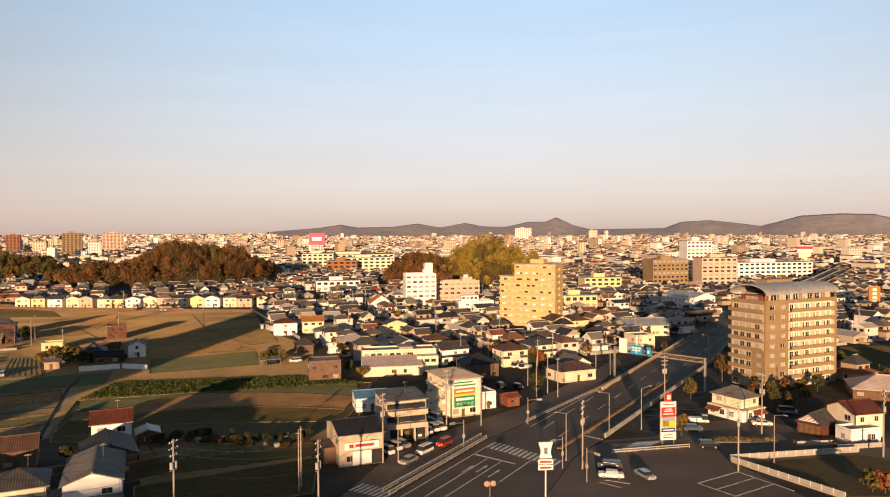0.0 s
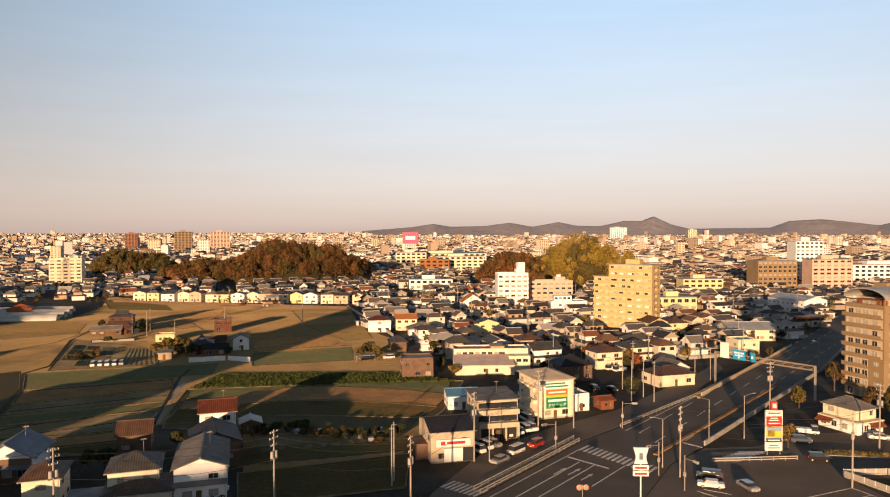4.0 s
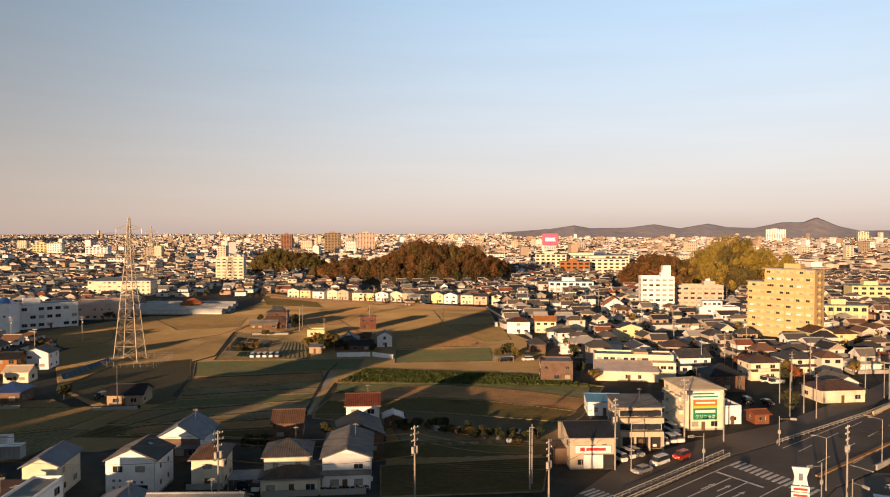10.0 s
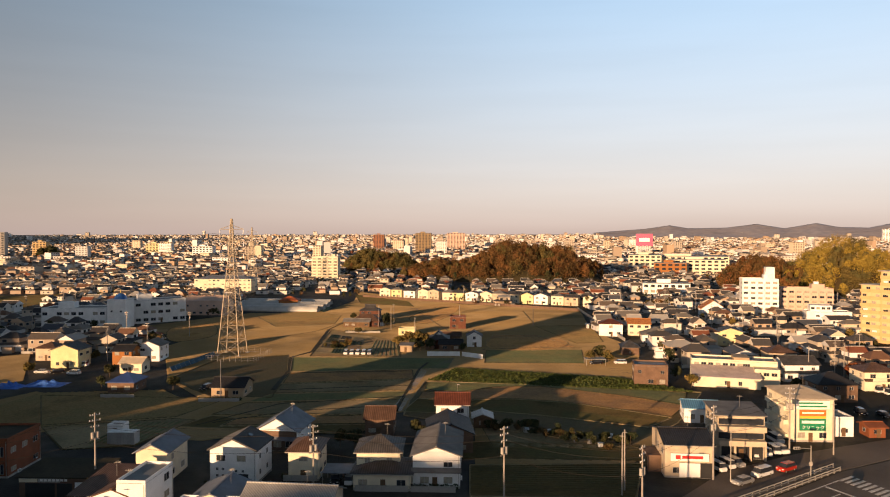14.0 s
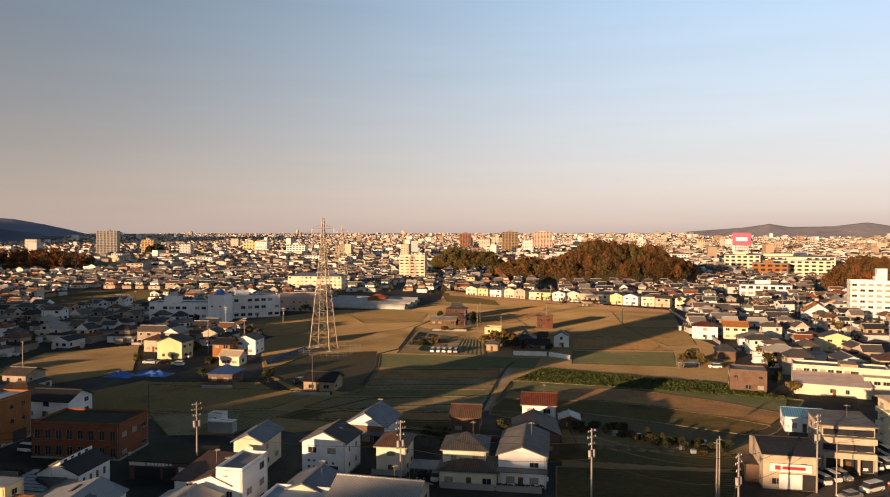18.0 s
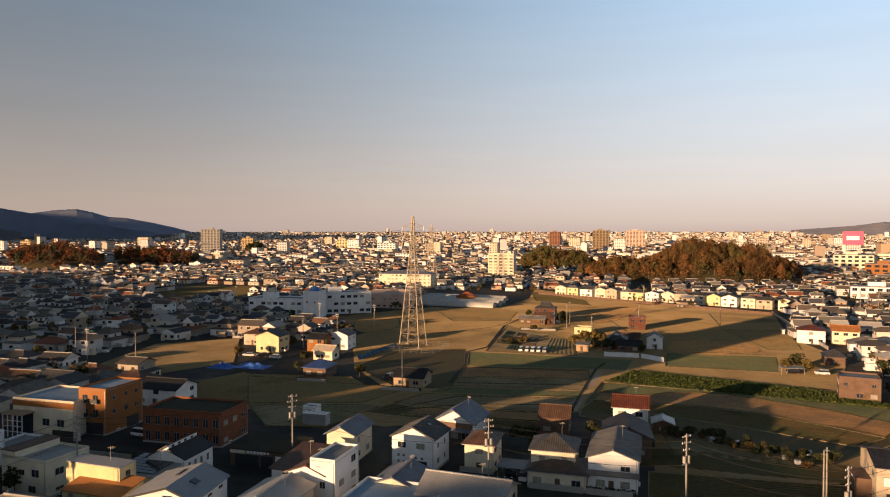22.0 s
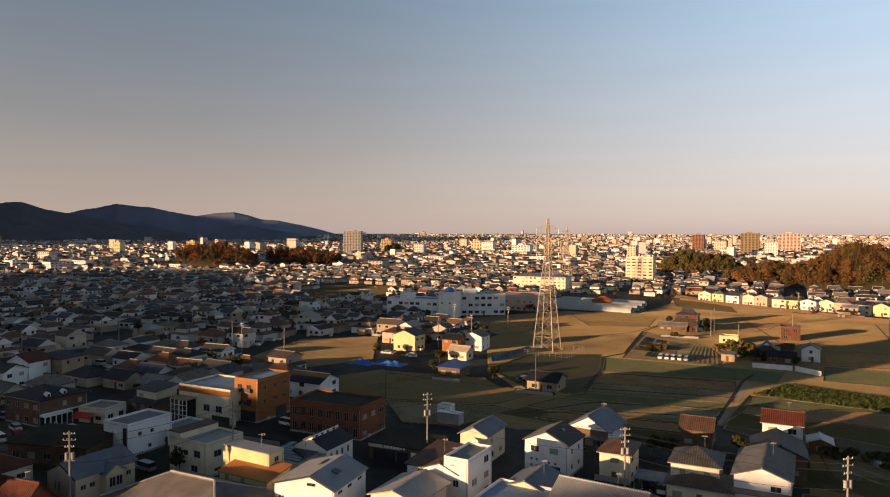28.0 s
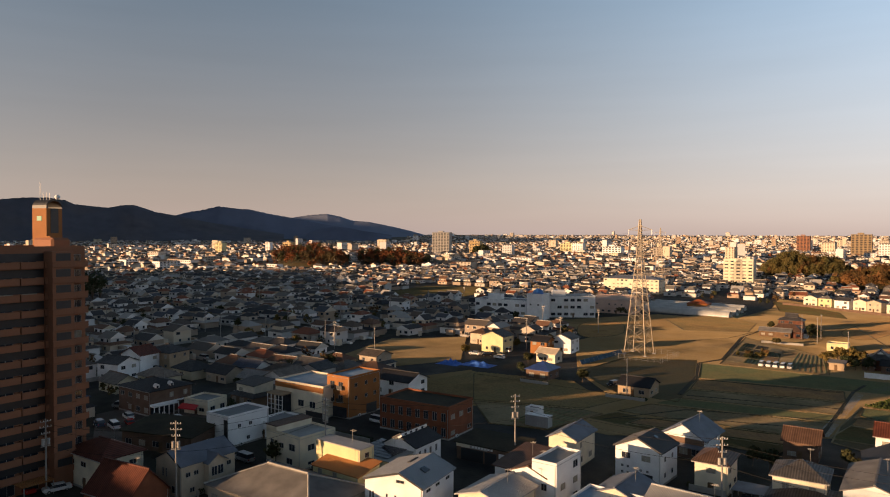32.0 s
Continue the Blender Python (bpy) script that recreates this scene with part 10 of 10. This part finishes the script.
carport(-60.7, 240.1, 25, 7, 5, 2.4, M_METAL)
carport(-74.0, 106.2, 24, 6.4, 5.2, 2.5, M_SLATE)
carport(-142.0, 0.3, 25, 7, 5.5, 2.4, M_MIXTILE)
carport(-194.8, 25.9, 50, 6, 5, 2.4, M_METAL)
# solar panels, roof lights
def roof_panels(px, py, z, rz, tilt, nx, ny, label):
    ob = thing("solar_array", px, py, z, rz, label, "solar panels")
    me = mesh_of(bx(-0.8, 0.8, -0.5, 0.5, 0, 0.06, 0.01), "solar_panel", M_SOLAR)
    for i in range(nx):
        for j in range(ny):
            part("solar_panel", me, None, ob, m=pose((i - nx / 2) * 1.7, (j - ny / 2) * 1.15, 0.12 + (j - ny / 2) * 1.15 * math.tan(radians(tilt)), tilt, 0, 0))
SP = pose(-122.2, 53.0, 0, 0, 0, 22) @ pose(5.2, 4.6, 0)
roof_panels(SP.translation.x, SP.translation.y, 4.64, 22, 3.2, 5, 6, "dark solar panels laid on a pale roof")
# garden walls and hedges round the nearest houses
GW = random.Random(31)
for q, w, d, rz in (((-56.0, 109.4), 9, 5, 24), ((-64.2, 105.7), 11, 4, 24), ((-89.7, 94.0), 9, 4, 20), ((-80.9, 103.4), 7, 4, 24), ((-138.8, 142.3), 12, 5, 25), ((-168.0, 133.3), 10, 5, 25), ((-121.4, 63.1), 8, 4, 26), ((-140.1, 8.9), 12, 4, 25), ((-128.5, 24.2), 9, 4, 23), ((79.4, 148.1), 9, 4, 5), ((87.9, 146.0), 12, 4, 10), ((-175.9, 270.1), 16, 6, 25), ((-143.0, 62.0), 12, 5, 25)):
    ob = thing("garden_wall", *q, 0, rz, "low grey block garden wall with a hedge", "garden wall", "garden walls")
    n = int(w / 1.6)
    bk = mesh_of(bx(-0.79, 0.79, -0.08, 0.08, 0, 1.0, 0.02), "wall_block", M_CONC)
    for k in range(n):
        part("wall_block", bk, None, ob, m=pose(-w / 2 + 1.6 * (k + 0.5), 0, 0))
    part("coping", bx(-w / 2, -w / 2 + 1.6 * n, -0.11, 0.11, 1.0, 1.08), M_CONC, ob)
    v, f = leaf_cloud(GW.randrange(99), [(-w / 2 + 0.8 * k, 0.7, 0.7) for k in range(int(w / 0.8))], [(0.55, 0.45, 0.6)] * int(w / 0.8), 26, 0.2)
    part("hedge", from_np("hedge", v, f, M_LEAFDARK), None, ob)
# hedge beside the corner car park
hg = thing("hedge", 64.2, 151.1, 0, -2, "clipped golden hedge along the car park", "hedge")
v, f = leaf_cloud(5, [(-8 + 0.7 * k, 0, 0.5) for k in range(23)], [(0.6, 0.6, 0.55)] * 23, 40, 0.2)
part("foliage", from_np("foliage", v, f, M_LEAFGOLD), None, hg)
part("kerb", bx(-8.6, 8.2, -0.9, 0.9, 0, 0.15), M_CONC, hg)
# clutter in the vegetable gardens
for k in range(26):
    u, w = GW.random(), GW.uniform(-4, 4)
    cx, cy = G0[0] + (G1[0] - G0[0]) * u, G0[1] + (G1[1] - G0[1]) * u + w
    if k % 3 == 0:
        bxn = thing("garden_box", cx, cy, 0.08, GW.uniform(0, 90), "small pale crate standing in the garden", "crate", "garden crates")
        part("body", bx(-0.5, 0.5, -0.35, 0.35, 0, GW.uniform(0.4, 0.9), 0.03), GW.choice((M_CONC, M_WHITE, M_SLATE)), bxn)
        part("lid", bx(-0.55, 0.55, -0.4, 0.4, 0.9, 0.95), M_METAL, bxn)
    else:
        stn = thing("garden_stake", cx, cy, 0.05, 0, "thin wooden garden stake", "stake", "garden stakes")
        part("stake", rod(bmesh.new(), (0, 0, 0), (GW.uniform(-0.2, 0.2), 0.1, GW.uniform(1.5, 2.4)), 0.04, n=5), M_WOOD, stn)


# ---------- streets of houses in the middle distance ----------
def mid_town():
    rg = random.Random(77)
    protos, rest = {}, []
    cand, lanes = [], []
    spec = [(8.5, 7.5, 5.4, "hip", 1.9), (7.5, 7, 5.5, "gable", 2.0), (7.2, 8.2, 5.4, "gable_y", 1.9), (10.5, 8, 3.2, "hip", 2.5), (10, 7.2, 5.5, "gable", 2.1), (8.5, 8.5, 5.4, "hip", 2.2), (9.5, 7, 3.1, "gable", 2.2), (7.5, 6.2, 5.6, "shed", 1.0), (11, 7.6, 5.4, "hip", 2.1), (6.8, 6.8, 5.3, "hip", 1.7), (9.5, 8, 5.5, "hip", 1.8), (7.5, 7.5, 5.6, "gable_y", 1.6), (9.5, 8, 5.4, "gable", 1.9), (8, 7, 5.6, "gable", 1.5)]
    a25 = radians(25)
    ca, sa = math.cos(a25), math.sin(a25)
    for i in range(-108, 72):
        for j in range(-9, 100):
            u, v = i * 13.6 + rg.uniform(-2.0, 2.0), j * 12.8 + rg.uniform(-1.8, 1.8)
            drop, kind, far = rg.random(), rg.randrange(len(spec)), rg.random()
            turn = rg.choice((0, 0, 0, 90)) + rg.uniform(-4, 4)
            if i % 9 == 0 or j % 8 == 0:
                if (i % 9 == 0 and j % 3 == 0) or (j % 8 == 0 and i % 3 == 1):
                    lanes.append((u * ca - v * sa, u * sa + v * ca))
                continue
            x, y = u * ca - v * sa, u * sa + v * ca
            r = math.hypot(x, y)
            az = math.degrees(math.atan2(x, y))
            if not (-97 < az < 38 and 120 < r < 860) or drop < 0.15:
                continue
            if r < float(np.interp(az, NEAR_AZ, NEAR_R)):
                continue
            if any(math.hypot(x - tx, y - ty) < tr + 5.5 for tx, ty, tr in TAKEN) or any(inside(x + dx, y + dy, p) for p in OPEN for dx, dy in ((0, 0), (5.5, 0), (-5.5, 0), (0, 5.5), (0, -5.5))):
                continue
            if -300 < x < -205 and 20 < y < 100:
                kind = 3 if kind % 2 else 6   # only low houses south of the sunlit grass
            cand.append((r, x, y, kind, turn))
    cand.sort()
    pole_me = mesh_of(rod(bmesh.new(), (0, 0, -0.2), (0, 0, 11.5), 0.17, 0.11, 6), "pole", M_POLE)
    arm_me = mesh_of(box(box(bmesh.new(), -0.9, 0.9, -0.06, 0.06, 10.6, 10.75), -0.7, 0.7, -0.06, 0.06, 9.7, 9.82), "crossarms", M_STEEL)
    can_me = mesh_of(rod(bmesh.new(), (0.3, 0, 8.2), (0.3, 0, 9.0), 0.24, n=8), "transformer_can", M_CONC)
    tall = 0
    for x, y in sorted(lanes, key=lambda p: p[0] ** 2 + p[1] ** 2):
        r, az = math.hypot(x, y), math.degrees(math.atan2(x, y))
        if not (-95 < az < 38) or r < float(np.interp(az, NEAR_AZ, NEAR_R)) or tall >= 70:
            continue
        if any(math.hypot(x - tx, y - ty) < tr for tx, ty, tr in TAKEN) or any(inside(x, y, p) for p in OPEN):
            continue
        tall += 1
        ob = thing("utility_pole", x, y, 0, 25, "grey concrete utility pole in a town lane", "utility pole", "poles in the town lanes")
        part("pole", pole_me, None, ob)
        part("crossarms", arm_me, None, ob)
        if tall % 2:
            part("transformer_can", can_me, None, ob)
    for k, (r, x, y, kind, turn) in enumerate(cand):
        w, d, h, roof, rise = spec[kind]
        w, d, h, rise = w * 1.02, d * 1.0, h * 0.97, rise * 0.85
        if k >= 22:
            rest.append((x, y, w, d, h, radians(25 + turn)))
            continue
        m = pose(x, y, 0, 0, 0, 25 + turn)
        if kind not in protos:
            ob = house(0, 0, w, d, h, roof, rise, rz=0, wins=("front",), label="", rng=random.Random(kind), group="houses of the town", over=0.55, pent=False)
            windows(ob, w, d, 0.9 if h < 5 else 3.6, "left", 2, 1.0, 1.0)
            if 5 < h < 6 and roof != "flat":
                lw, ld = w + 2.0, d + 2.4
                low = part("ground_floor", bx(-lw / 2, lw / 2, -ld / 2, ld / 2, 0, 2.7), M_WALLS, ob)
                bm = bmesh.new()
                a, b = [[bm.verts.new((sx * u, sy * v, z)) for sx, sy in ((-1, -1), (1, -1), (1, 1), (-1, 1))] for u, v, z in ((lw / 2 + 0.6, ld / 2 + 0.6, 2.6), (w / 2 - 0.1, d / 2 - 0.1, 3.5))]
                for q in range(4):
                    bm.faces.new((a[q], a[(q + 1) % 4], b[(q + 1) % 4], b[q]))
                bm.faces.new(a[::-1])
                part("skirt_roof", bm, M_ROOFS, ob)
                windows(low, lw, ld, 0.6, "front", 3, 1.6, 1.5, random.Random(kind), 0.2)
            tagged(ob, LOOKS[kind])
            ob.matrix_basis = m
            protos[kind] = ob
        else:
            copy_thing(protos[kind], m)
    return rest
LOOKS = ["plastered house with a dark hipped tile roof", "pale house with a dark gable roof", "plastered house with its gable to the front", "low single-storey house with a broad hipped roof", "wide two-storey house with a gable roof", "square house with a tall hipped roof", "low old house with a tiled gable roof", "modern house with one sloping roof", "long house with a wide hipped roof", "small house with a hipped roof", "two-storey house with a low hipped roof", "gable-fronted house with bright walls", "broad two-storey house with a gable roof", "house with a low gable roof"]
NEAR_AZ = [-97, -80, -70, -62, -55, -45, -25, -12, -4, 8, 16, 20, 26, 30, 38]
NEAR_R = [205, 190, 195, 205, 280, 300, 300, 280, 235, 225, 225, 300, 260, 235, 230]


def garden_trees():
    """Trees and bushes in the gardens of the town."""
    rg = random.Random(31)
    C, R, near = [], [], 0
    for _ in range(1500):
        az, r = rg.uniform(-96, 38), math.sqrt(rg.uniform(200 ** 2, 850 ** 2))
        x, y = r * math.sin(radians(az)), r * math.cos(radians(az))
        h = rg.uniform(2.5, 7)
        if r < float(np.interp(az, NEAR_AZ, NEAR_R)) or any(inside(x, y, p) for p in OPEN) or any(math.hypot(x - tx, y - ty) < tr for tx, ty, tr in TAKEN):
            continue
        if r < 380 and near < 40:
            near += 1
            tree(x, y, round(h), 2.0, rg.choice((M_LEAFDARK, M_LEAFGOLD, M_LEAFDARK)), "leafy garden tree between town houses", 0, near)
            continue
        for _ in range(3):
            C.append((x + rg.uniform(-1.2, 1.2), y + rg.uniform(-1.2, 1.2), h * rg.uniform(0.4, 0.8)))
            s = rg.uniform(0.9, 1.8)
            R.append((s, s, s * 1.1))
    v, f = leaf_cloud(57, C, R, 16, 0.5)
    tagged(new("garden_trees", from_np("garden_trees", v, f, M_LEAFTOWN)), "garden trees and bushes among the roofs", "trees", kind="stuff")
garden_trees()

far_town(mid_town())
